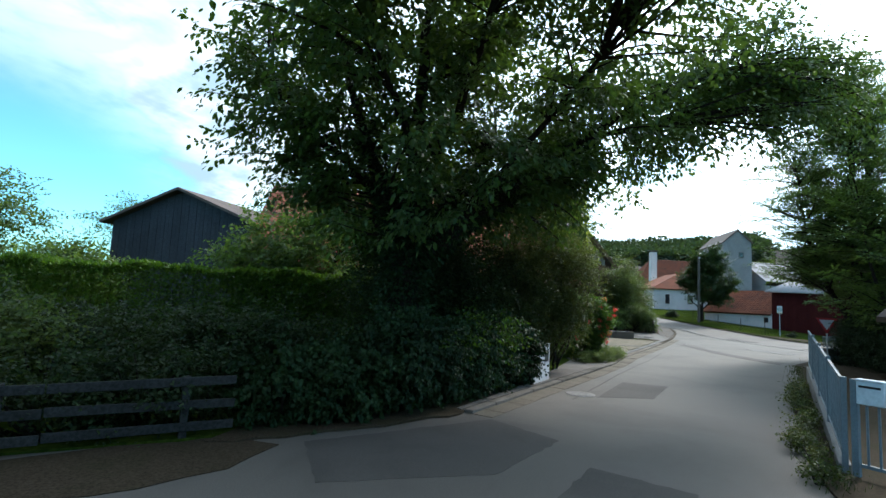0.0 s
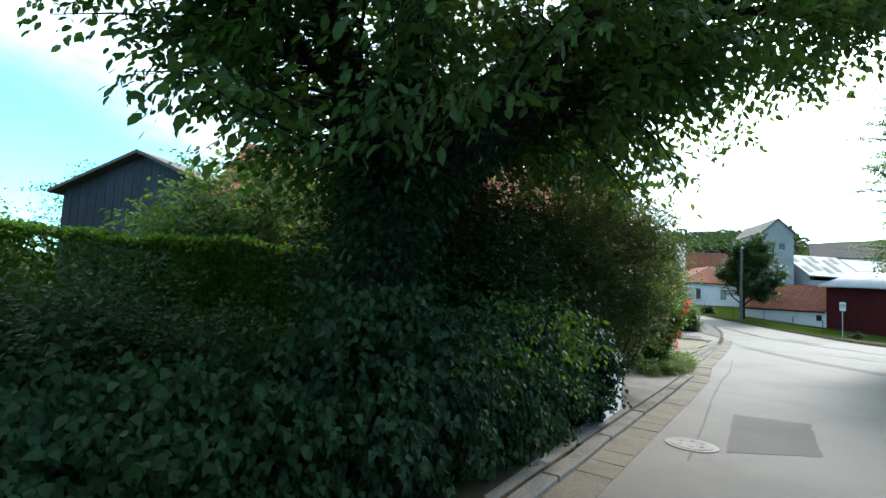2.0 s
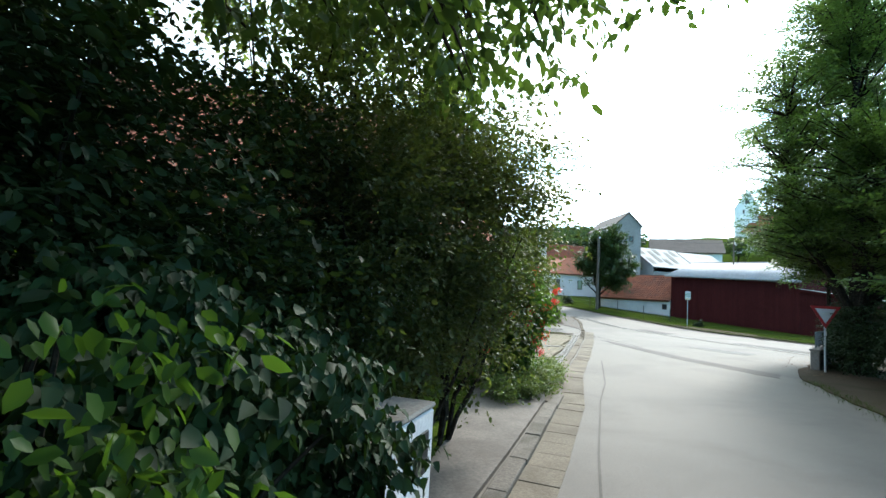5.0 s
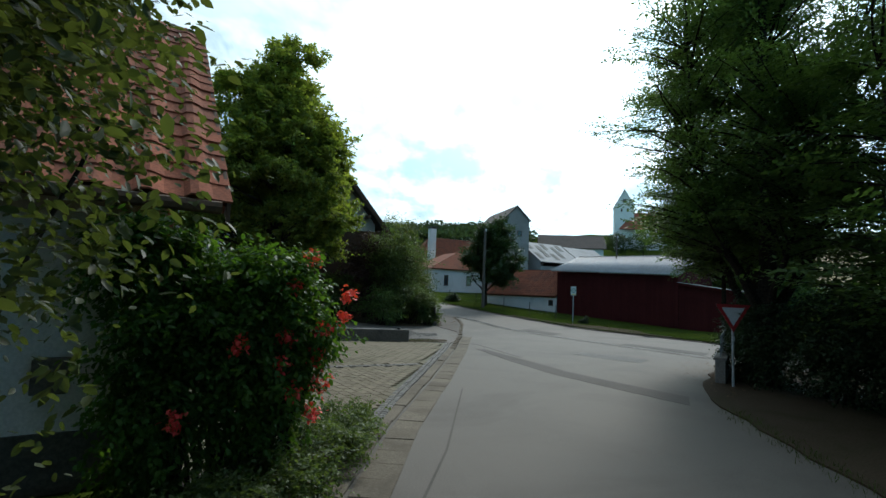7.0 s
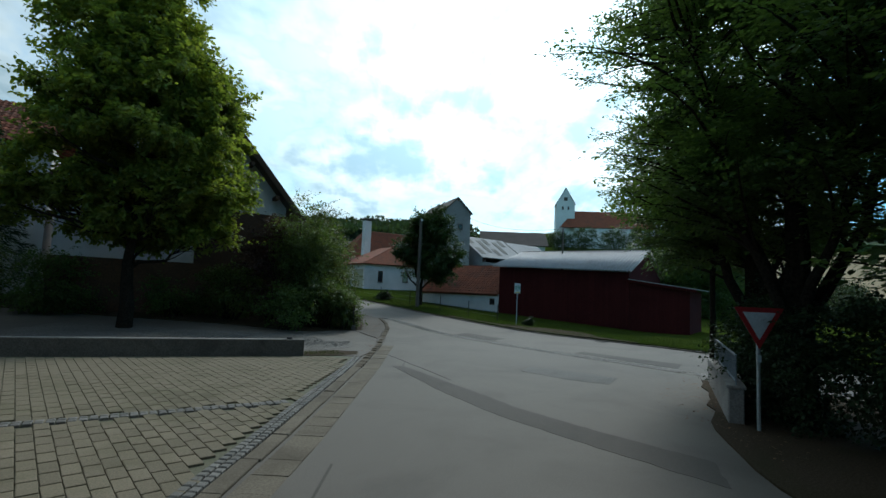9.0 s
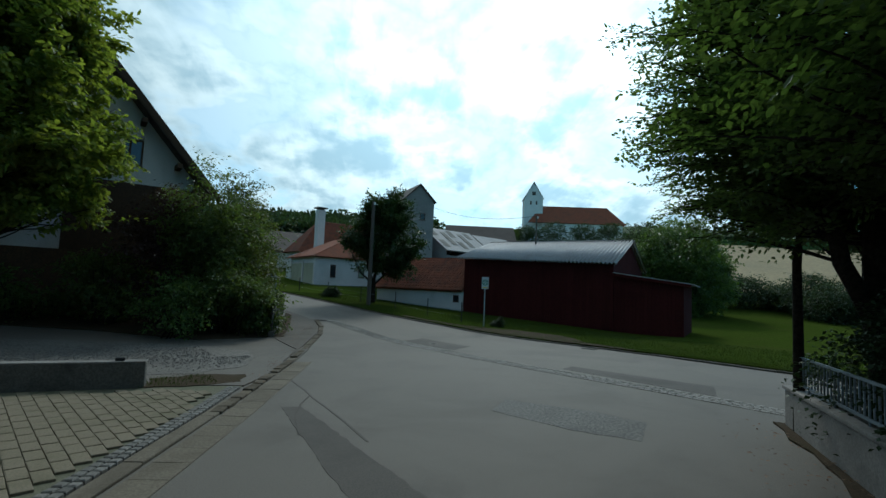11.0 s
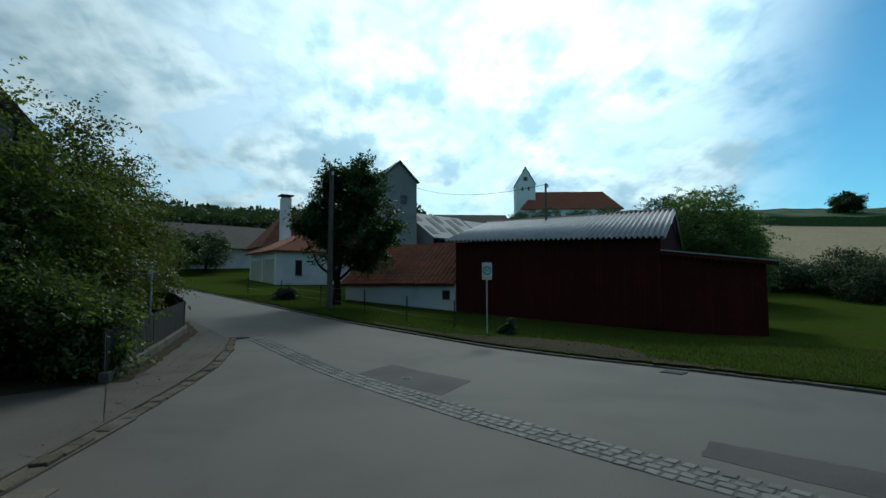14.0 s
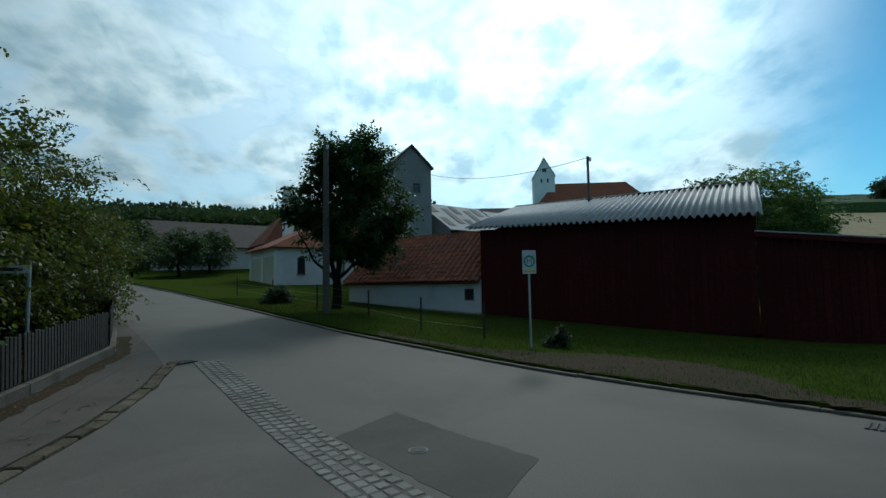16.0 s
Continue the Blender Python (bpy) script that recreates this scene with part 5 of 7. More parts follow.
def grey_fence():
    a, b = Vector((5.85, 5.95, 0)), Vector((12.1, 14.6, 0.4))
    n = 4
    seg = (b - a) / n
    turn, rise = math.degrees(math.atan2(seg.y, seg.x)), math.degrees(math.atan2(seg.z, math.hypot(seg.x, seg.y)))
    first = None
    for k in range(n):
        m = pose(*(a + seg * k), 0, -rise, turn)
        if first is None:
            l = seg.length
            first = base("bar_fence", m, "grey painted metal bar fence on a concrete plinth", "fence", "lane fence")
            part("plinth", boxed(0, l, -0.07, 0.07, -0.6, 0.14, 0.01), CONCRETE, first)
            part("post", boxed(-0.035, 0.035, -0.035, 0.035, 0.0, 1.32, 0.004), PAINT_METAL, first)
            part("top_rail", boxed(0.036, l - 0.036, -0.02, 0.02, 1.22, 1.27, 0.004), PAINT_METAL, first)
            part("bottom_rail", boxed(0.036, l - 0.036, -0.02, 0.02, 0.22, 0.27, 0.004), PAINT_METAL, first)
            bars = int(l / 0.12)
            for i in range(1, bars):
                x = l * i / bars
                part("bar", boxed(x - 0.014, x + 0.014, -0.012, 0.012, 0.27, 1.22), PAINT_METAL, first)
        else:
            copy_thing(first, m)
    gate = base("garden_gate", pose(5.9, 5.82, 0, 0, 0, math.degrees(math.atan2(-0.88, 0.47))), "grey metal bar garden gate", "gate")
    part("gate_post", boxed(-0.04, 0.04, -0.04, 0.04, 0, 1.3, 0.004), PAINT_METAL, gate)
    part("gate_post", boxed(2.96, 3.04, -0.04, 0.04, 0, 1.3, 0.004), PAINT_METAL, gate)
    for z in (0.16, 1.14):
        part("gate_rail", boxed(0.05, 2.95, -0.02, 0.02, z, z + 0.045, 0.004), PAINT_METAL, gate)
    for i in range(1, 23):
        part("gate_bar", boxed(i * 0.13 - 0.012, i * 0.13 + 0.012, -0.012, 0.012, 0.205, 1.14), PAINT_METAL, gate)
    box_ = base("mailbox", pose(6.06, 5.68, 0.99, 0, 0, math.degrees(math.atan2(-0.88, 0.47))), "pale blue-white metal mailbox hung on the gate", "mailbox")
    part("box_body", boxed(-0.15, 0.15, -0.17, -0.03, 0, 0.3, 0.01), MAIL_WHITE, box_)
    part("flap", boxed(-0.155, 0.155, -0.18, -0.025, 0.3, 0.33, 0.008), MAIL_WHITE, box_)
    part("slot", boxed(-0.12, 0.12, -0.174, -0.17, 0.22, 0.25), BLACK, box_)
    part("bracket", boxed(-0.05, 0.05, -0.03, 0.0, 0.1, 0.17), GALV, box_)


grey_fence()


def rail_fence():
    turn = math.degrees(math.atan2(5.25 - 6.6, -4.87 + 2.65))
    root = base("rail_fence", pose(-2.85, 6.45, 0, 0, 0, turn), "weathered grey wooden rail fence with three boards", "fence")
    rng = random.Random(4)
    for i in range(5):
        part("post", boxed(i * 2.0 + 0.4, i * 2.0 + 0.5, -0.1, 0.0, -0.2, 0.86, 0.006), GREY_WOOD, root)
    for k, z in enumerate((0.13, 0.43, 0.73)):
        for i in range(4):
            bm = boxed(i * 2.0 + 0.01 - (0.2 if i == 0 else 0), i * 2.0 + 1.99, 0.0, 0.03, z, z + 0.12, 0.005)
            bmesh.ops.rotate(bm, verts=bm.verts[:], cent=(i * 2.0 + 1, 0, z), matrix=Matrix.Rotation(radians(rng.uniform(-0.8, 0.8)), 3, "Y"))
            part("rail", bm, GREY_WOOD, root)


rail_fence()


def picket_fence():
    """Dark picket fence on a low concrete footing at the corner."""
    line = [(18.25, 38.95), (19.45, 41.8), (20.7, 44.9), (20.85, 47.5), (20.6, 54)]
    for (x0, y0), (x1, y1) in zip(line, line[1:]):
        l = math.hypot(x1 - x0, y1 - y0)
        z0, z1 = land(x0, y0), land(x1, y1)
        root = base("picket_fence", pose(x0, y0, z0, 0, -math.degrees(math.atan2(z1 - z0, l)), math.degrees(math.atan2(y1 - y0, x1 - x0))), "dark brown wooden picket fence on a low concrete footing", "fence", "corner fence")
        part("footing", boxed(0, l, -0.1, 0.1, -0.2, 0.24, 0.015), KERB_WORN, root)
        for z in (0.38, 0.82):
            part("rail", boxed(0, l, 0.02, 0.06, z, z + 0.07), FENCE_WOOD, root)
        for i in range(int(l / 0.105)):
            part("picket", boxed(i * 0.105 + 0.01, i * 0.105 + 0.085, -0.01, 0.018, 0.26, 1.04 + 0.02 * math.sin(i * 2.3), 0.004), FENCE_WOOD, root)
    # small pale notice on the fence
    note = base("notice", pose(18.9, 40.35, 0.75, 0, 0, math.degrees(math.atan2(2.85, 1.2))), "small pale weathered notice plate on the picket fence", "notice")
    part("plate", boxed(-0.14, 0.14, -0.04, -0.03, -0.1, 0.1), GREY_WOOD, note)
    part("fixing", boxed(-0.02, 0.02, -0.03, 0.0, -0.02, 0.02), BLACK, note)


picket_fence()


def corner_wall():
    turn = math.degrees(math.atan2(24.3 - 21.6, 22.3 - 18.05))
    root = base("garden_wall", pose(18.05, 21.62, 0, 0, 0, turn), "stained pale concrete garden wall at the junction", "wall")
    l = math.hypot(4.25, 2.7)
    part("wall_body", boxed(0, l, -0.25, 0, -0.1, 0.62, 0.02), CONCRETE, root)
    part("coping", boxed(-0.03, l + 0.03, -0.28, 0.03, 0.62, 0.68, 0.01), CONCRETE, root)
    rail = base("wall_railing", pose(18.05, 21.62, 0.68, 0, 0, turn), "grey-blue metal bar railing on the garden wall", "railing")
    for z in (0.06, 0.5):
        part("rail", boxed(0.05, l - 0.05, -0.14, -0.11, z, z + 0.035), PAINT_METAL, rail)
    for i in range(int(l / 0.13)):
        part("bar", boxed(i * 0.13 + 0.06, i * 0.13 + 0.08, -0.135, -0.115, 0.0 if i % 8 == 0 else 0.06, 0.5), PAINT_METAL, rail)


corner_wall()


def yield_sign():
    root = base("yield_sign", pose(18.0, 21.1, 0, 0, 0, -38), "white and red triangular give-way sign on a steel post", "road sign")
    bm = bmesh.new()
    tube(bm, [(0, 0, -0.2), (0, 0, 2.0)], 0.03, 0.03, 10)
    part("post", bm, GALV, root)
    s, top = 0.40, 2.06

    def tri(k, y0, y1, mat, name):
        bm = bmesh.new()
        c = top - 0.235
        pts = [(-s, top), (s, top), (0, top - s * math.sqrt(3))]
        prism(bm, [(x * k, c + (z - c) * k) for x, z in pts], "y", y0, y1)
        part(name, bm, mat, root)
    tri(1.0, -0.045, -0.035, RED_SIGN, "plate")
    tri(0.66, -0.049, -0.046, WHITE_SIGN, "white_field")
    tri(1.0, -0.034, -0.032, GALV, "back_plate")
    part("clamp", boxed(-0.06, 0.06, -0.032, 0.035, 1.9, 1.94), GALV, root)
    part("sticker", boxed(-0.035, 0.035, -0.034, -0.031, 1.15, 1.27), WHITE_SIGN, root)


yield_sign()


def bus_stop_sign():
    g0 = land(29.7, 40.4)
    root = base("bus_stop_sign", pose(29.7, 40.4, g0, 0, 0, -30), "bus stop sign with a green ring and H on steel post", "bus stop sign")
    bm = bmesh.new()
    tube(bm, [(0, 0, -0.2), (0, 0, 2.3), (0, 0, 2.68)], 0.03, 0.03, 10)
    part("post", bm, GALV, root)
    b = 2.05
    part("plate", boxed(-0.185, 0.185, -0.05, -0.04, b, b + 0.62, 0.004), WHITE_SIGN, root)
    bm = bmesh.new()
    n, c = 28, b + 0.33
    for r0, r1 in ((0.115, 0.155),):
        ring = [[bm.verts.new((r * math.cos(k * 2 * math.pi / n), -0.053, c + r * math.sin(k * 2 * math.pi / n))) for k in range(n)] for r in (r0, r1)]
        for k in range(n):
            bm.faces.new((ring[0][k], ring[0][(k + 1) % n], ring[1][(k + 1) % n], ring[1][k]))
    part("ring", bm, GREEN_SIGN, root)
    data = bpy.data.curves.new("letter", "FONT")
    data.body, data.size, data.align_x, data.align_y, data.extrude = "H", 0.22, "CENTER", "CENTER", 0.001
    letter = new("letter", data)
    letter.data.materials.append(GREEN_SIGN)
    letter.parent = root
    letter.matrix_local = pose(0, -0.054, c, 90, 0, 0)
    part("timetable_bar", boxed(-0.15, 0.15, -0.053, -0.0505, b + 0.04, b + 0.09), YELLOW_SIGN, root)
    part("clamp", boxed(-0.05, 0.05, -0.04, 0.035, b + 0.5, b + 0.54), GALV, root)


bus_stop_sign()


def street_sign():
    g0 = land(19.68, 42.16)
    root = base("street_name_sign", pose(19.42, 42.4, g0, 0, 0, -8), "white street name plate on a steel post behind the fence", "street sign")
    bm = bmesh.new()
    tube(bm, [(0, 0, -0.2), (0, 0, 2.25)], 0.03, 0.03, 10)
    part("post", bm, GALV, root)
    part("plate", boxed(-0.6, 0.02, -0.05, -0.035, 2.02, 2.16, 0.003), WHITE_SIGN, root)
    part("text_bar", boxed(-0.55, -0.08, -0.053, -0.0505, 2.06, 2.12), BLACK, root)


street_sign()


def utility_pole(x, y, top, r, label):
    g0 = land(x, y)
    root = base("utility_pole", pose(x, y, g0), label, "utility pole", "utility poles")
    bm = bmesh.new()
    tube(bm, [(0, 0, -0.5), (0, 0, (top - g0) / 2), (0, 0, top - g0)], r, r * 0.7, 12)
    part("shaft", bm, POLE_WOOD, root)
    part("insulator", boxed(-0.05, 0.05, -0.18, -0.08, top - g0 - 0.25, top - g0 - 0.08, 0.015), WHITE_SIGN, root)


utility_pole(28.0, 49.9, 7.75, 0.15, "weathered dark wooden utility pole beside the road")
utility_pole(38.9, 45.4, 7.75, 0.08, "thin wooden utility pole behind the barn")


def wire(a, b, sag, label):
    bm = bmesh.new()
    a, b = Vector(a), Vector(b)
    pts = [a.lerp(b, i / 24) - Vector((0, 0, sag * 4 * (i / 24) * (1 - i / 24))) for i in range(25)]
    tube(bm, pts, 0.014, 0.014, 5)
    tagged(obj("overhead_wire", bm, BLACK), label, "wire")


wire((38.9, 45.3, 7.7), (43.2, 65.2, 11.3), 0.7, "black overhead wire from pole to tower")
wire((28.0, 49.8, 7.6), (43.0, 65.2, 10.4), 0.9, "black overhead wire from pole to tower")


def wire_fence():
    spots = [(26.9, 59.5), (27.6, 55.5), (28.3, 51.6), (28.9, 48.0), (28.9, 44.4), (29.65, 42.2)]
    root = base("wire_fence", pose(0, 0, 0), "thin rusty steel posts with wire in the grass", "fence")
    for x, y in spots:
        g0 = land(x, y)
        bm = bmesh.new()
        tube(bm, [(x, y, g0 - 0.2), (x, y, g0 + 1.15)], 0.03, 0.03, 6)
        part("post", bm, FENCE_WOOD, root)
    for z in (0.4, 0.75, 1.05):
        for (xa, ya), (xb, yb) in zip(spots, spots[1:]):
            bm = bmesh.new()
            tube(bm, [(xa, ya, land(xa, ya) + z), (xb, yb, land(xb, yb) + z)], 0.003, 0.003, 4)
            part("strand", bm, GALV, root)


wire_fence()


def covers():
    def disc(x, y, r, label, mat):
        root = base("manhole_cover", pose(x, y, land(x, y)), label, "manhole cover")
        bm = bmesh.new()
        tube(bm, [(0, 0, -0.05), (0, 0, 0.012)], r, r, 28)
        part("frame_ring", bm, CONCRETE, root)
        bm = bmesh.new()
        tube(bm, [(0, 0, 0.0), (0, 0, 0.018)], r * 0.8, r * 0.79, 28)
        lid = part("lid", bm, mat, root)
        for a in range(6):
            t = a * math.pi / 3
            part("lid_slot", boxed(r * 0.45 * math.cos(t) - 0.03, r * 0.45 * math.cos(t) + 0.03, r * 0.45 * math.sin(t) - 0.012, r * 0.45 * math.sin(t) + 0.012, 0.018, 0.0195), BLACK, lid)
    disc(3.78, 11.07, 0.34, "round concrete and iron manhole cover in the lane", CONCRETE)
    disc(23.5, 36.28, 0.12, "small round iron valve cover in the asphalt patch", CONCRETE_DARK)
    for x, y, a in ((22.0, 43.45, 20), (28.75, 33.1, 98)):
        root = base("drain_grate", pose(x, y, land(x, y) + 0.004, 0, 0, a), "dark cast iron drain grate at the kerb", "drain grate")
        part("pit", boxed(-0.25, 0.25, -0.2, 0.2, 0.0, 0.004), BLACK, root)
        for i in range(7):
            part("grate_bar", boxed(-0.25 + i * 0.075, -0.21 + i * 0.075, -0.2, 0.2, 0.004, 0.016), CONCRETE_DARK, root)


covers()

# ---- plants ----
def blob_line(line, step, r, high, rng, jitter=0.25):
    """Blobs along a line, relative to its first point."""
    ox, oy = line[0]
    return [((x - ox + rng.uniform(-jitter, jitter), y - oy + rng.uniform(-jitter, jitter), high * rng.uniform(0.5, 0.62)), (r * rng.uniform(0.85, 1.2), r * rng.uniform(0.85, 1.2), high * rng.uniform(0.48, 0.62))) for x, y, _ in along(line, step)]


rg = random.Random(11)
# clipped hedge across the garden
def clipped_hedge():
    """A trimmed hedge with a flat top and upright sides, made of small leaves."""
    root = base("clipped_hedge", pose(-16.5, 13.2, 0, 0, 0, math.degrees(math.atan2(1.5, 16))), "clipped bright green garden hedge with a flat top", "hedge")
    rng = np.random.default_rng(21)
    l, w, h, n = 16.0, 1.3, 2.6, 90000
    u, v = rng.uniform(0, l, n), rng.random(n)
    top = rng.random(n) < 0.4
    wave = 0.07 * np.sin(u * 1.7) + 0.05 * np.sin(u * 4.1 + 1)
    y = np.where(top, v * w, np.where(rng.random(n) < 0.75, 0.0, w)) + rng.normal(size=n) * 0.05 + wave * 0.6
    z = np.where(top, h + wave, v * h) + rng.normal(size=n) * 0.045
    out = np.stack([0 * u, np.where(top, 0.0, -0.8), np.where(top, 1.0, 0.3)], 1)
    leaf_mesh("foliage", np.stack([u, y, z], 1), 0.1, "diamond", LEAF_HEDGE, root, out, 0.0, 0.8, seed=22)
    bm = bmesh.new()
    for k in range(32):
        limb(bm, (0.25 + k * 0.5, w / 2, -0.1), (0.3 + k * 0.5, w / 2 + rg.uniform(-0.3, 0.3), 2.3), 0.04, 0.012, rg, sides=5)
    part("stem", bm, BARK, root)


clipped_hedge()
# ivy-clad hedge beside the lane
IVY_BLOBS = [((c[0], c[1], c[2] * (0.74 if c[0] < 1.6 else 1.0)), (r[0], r[1], r[2] * (0.74 if c[0] < 1.6 else 1.0))) for c, r in blob_line([(-2.3, 7.3), (-0.7, 8.3), (0.5, 9.6), (1.5, 11.2), (2.1, 12.0), (2.45, 12.7)], 0.5, 0.6, 1.5, rg, 0.12)]
shrub("ivy_hedge", -2.3, 7.3, IVY_BLOBS, 9000, 12, 0.074, "ivy", LEAF_IVY, "dense dark ivy covering the hedge by the lane", "hedge", 0.10, 22, 0.7, 1.3, "", 5, (0.6, -0.5, 0.2))
# shrubs beneath the walnut use the leaf colour with shade painted in
shrub("garden_shrub", -4.2, 8.3, blob_line([(-4.2, 8.3), (-3.2, 8.6), (-1.8, 9.8)], 0.8, 0.8, 1.45, rg, 0.2), 2600, 11, 0.07, "oval", LEAF_SHADE_DARK, "loose dark green garden shrubs behind the fence", "shrub", 0.16, 23, 0.5)
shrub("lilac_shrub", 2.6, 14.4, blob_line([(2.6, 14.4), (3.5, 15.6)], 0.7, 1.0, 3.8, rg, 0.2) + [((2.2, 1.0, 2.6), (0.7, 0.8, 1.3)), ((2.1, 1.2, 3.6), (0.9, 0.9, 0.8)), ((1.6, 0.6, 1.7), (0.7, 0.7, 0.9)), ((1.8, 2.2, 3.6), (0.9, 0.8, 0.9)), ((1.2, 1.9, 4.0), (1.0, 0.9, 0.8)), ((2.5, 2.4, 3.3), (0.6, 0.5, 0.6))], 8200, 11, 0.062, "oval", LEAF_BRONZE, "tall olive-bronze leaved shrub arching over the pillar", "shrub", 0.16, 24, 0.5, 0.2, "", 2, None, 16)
shrub("garden_shrub", 0.6, 12.6, blob_line([(0.6, 12.6), (-0.9, 12.3), (0.6, 12.6), (1.6, 14.2), (2.4, 16.0)], 1.0, 1.25, 3.5, rg, 0.3), 6800, 11, 0.08, "oval", LEAF_SHADE_DARK, "dark green shrubs under the walnut tree", "shrub", 0.17, 25, 0.5)
shrub("creeper", 0.62, 9.72, [((0, 0, 1.35), (0.55, 0.5, 0.4)), ((0.4, 0.55, 1.3), (0.5, 0.5, 0.4)), ((-0.1, 0.1, 0.95), (0.5, 0.4, 0.35))], 200, 9, 0.075, "oval", LEAF_VINE, "lighter green creeper hanging over the ivy hedge", "creeper", 0.14, 34, 0.5, 0.9, "", 3)
shrub("creeper", 1.3, 10.45, [((0, 0, 1.5), (0.5, 0.5, 0.3)), ((0.4, 0.6, 1.45), (0.5, 0.5, 0.35)), ((0.35, 0.1, 1.1), (0.35, 0.35, 0.4))], 150, 9, 0.08, "oval", LEAF_VINE, "light green creeper spreading over the ivy hedge", "creeper", 0.17, 35, 0.5, 0.9, "", 3)
shrub("creeper", 0.15, 8.95, [((0, 0, 1.15), (0.45, 0.4, 0.3))], 60, 7, 0.07, "ivy", LEAF_VINE, "broad-leaved bright creeper hanging down the ivy hedge", "creeper", 0.14, 38, 0.5, 0.9, "", 3)
shrub("pillar_ivy", 2.78, 11.86, [((0, 0, 0.7), (0.16, 0.2, 0.45)), ((0.0, 0.22, 1.0), (0.22, 0.25, 0.12)), ((-0.15, 0.2, 0.4), (0.2, 0.25, 0.4))], 150, 9, 0.07, "ivy", LEAF_IVY, "dark ivy climbing over the white gate pillar", "ivy", 0.08, 39, 0.5, 1.1, "", 3, (0.5, -0.35, 0.4))
shrub("hazel_shrub", 2.7, 15.3, [((0, 0, 4.3), (1.5, 1.3, 1.3)), ((0.6, 0.4, 5.5), (1.2, 1.1, 1.0)), ((-0.9, 0.2, 5.2), (1.2, 1.0, 1.1))], 900, 10, 0.1, "oval", LEAF_SHRUB, "tall light green hazel behind the bronze shrub", "shrub", 0.2, 46, 0.35, 0.4, "", 4, None, 14)
shrub("garden_shrub", -0.9, 14.0, [((0, 0, 3.6), (1.5, 1.3, 1.5)), ((0.5, 0.3, 5.0), (1.3, 1.1, 1.0)), ((-0.6, -0.2, 4.6), (1.2, 1.0, 1.1))], 1100, 10, 0.1, "oval", LEAF_SHADE_DARK, "tall dark shrub in the shade behind the walnut tree", "shrub", 0.2, 48, 0.4, 0.3, "", 4, None, 14)
shrub("bronze_shrub", 4.50, 39.35, [((-1.1, 0, 1.8), (1.6, 1.3, 1.8)), ((-1.3, 0.2, 3.6), (1.3, 1.1, 1.2)), ((-0.1, 0.1, 0.9), (0.6, 0.6, 0.9)), ((-2.6, 0.4, 2.4), (1.4, 1.2, 2.2))], 3400, 11, 0.09, "oval", LEAF_BRONZE, "loose olive-bronze shrub behind the low wall", "shrub", 0.18, 36, 0.4, 0.3, "", 5, None, 20)
shrub("ground_cover", 5.9, 17.3, blob_line([(5.9, 17.3), (6.6, 18.1), (7.4, 19.2), (7.9, 20.4)], 0.4, 0.5, 0.36, rg, 0.12), 2600, 10, 0.045, "oval", LEAF_SHRUB, "low dense green ground cover along the house corner", "bush", 0.07, 26, 0.5, 0.1, "", 1)
vine = shrub("trumpet_vine", 6.4, 18.75, [((0.0, -0.05, 0.95), (0.42, 0.45, 0.95)), ((-0.35, 0.1, 1.75), (0.55, 0.4, 0.55)), ((-0.9, 0.15, 2.25), (0.6, 0.35, 0.5)), ((0.28, 0.0, 1.05), (0.3, 0.36, 0.5)), ((-0.75, -0.05, 0.9), (0.45, 0.4, 0.85)), ((0.55, -0.1, 1.5), (0.28, 0.3, 0.34)), ((0.25, 0.0, 2.0), (0.42, 0.36, 0.42))], 4000, 11, 0.07, "oval", LEAF_VINE, "trumpet vine with orange-red flowers on the house corner", "vine", 0.11, 27, 0.35, 0.6)


def blossoms():
    rng = np.random.default_rng(7)
    spots = [(0.95, -0.3, 1.76), (0.7, -0.35, 1.62), (0.68, -0.3, 1.36), (0.35, -0.4, 1.55), (0.3, -0.45, 1.3), (-0.1, -0.5, 1.5), (0.4, -0.4, 1.03), (0.72, -0.3, 1.05), (0.66, -0.3, 0.75), (-0.6, -0.55, 0.84), (0.4, -0.25, 2.05), (0.6, -0.1, 2.4), (0.98, -0.25, 2.0)]
    pts = np.concatenate([np.array(s) + rng.normal(size=(60, 3)) * 0.045 for s in spots])
    leaf_mesh("blossom", pts, 0.05, "ivy", PETAL, vine, None, 0.4, label="orange-red trumpet flowers", seed=8)


blossoms()
WALNUT_CROWN = [((-2.1, -0.2, 5.4), (1.5, 1.7, 1.4)), ((-2.3, 1.4, 7.6), (2.1, 2.2, 2.0)), ((-0.4, 0.4, 8.4), (2.8, 2.8, 2.3)), ((2.4, -1.0, 6.8), (2.3, 2.2, 1.6)), ((4.2, 0.6, 6.4), (2.2, 2.2, 1.6)), ((6.0, 2.4, 6.9), (2.4, 2.4, 1.8)), ((2.8, 3.2, 7.6), (2.8, 2.8, 2.2)), ((-0.4, 4.2, 6.2), (2.8, 2.4, 2.1)), ((0.8, -2.6, 9.4), (2.8, 2.8, 2.0)), ((5.0, -2.2, 8.8), (2.4, 2.4, 1.9)), ((-1.6, -2.4, 7.0), (1.9, 1.8, 1.5)), ((8.0, 4.0, 8.2), (2.3, 2.2, 1.7)), ((3.2, 3.0, 4.7), (2.0, 1.8, 1.1)), ((-2.0, 2.8, 4.2), (1.6, 1.6, 1.2))]
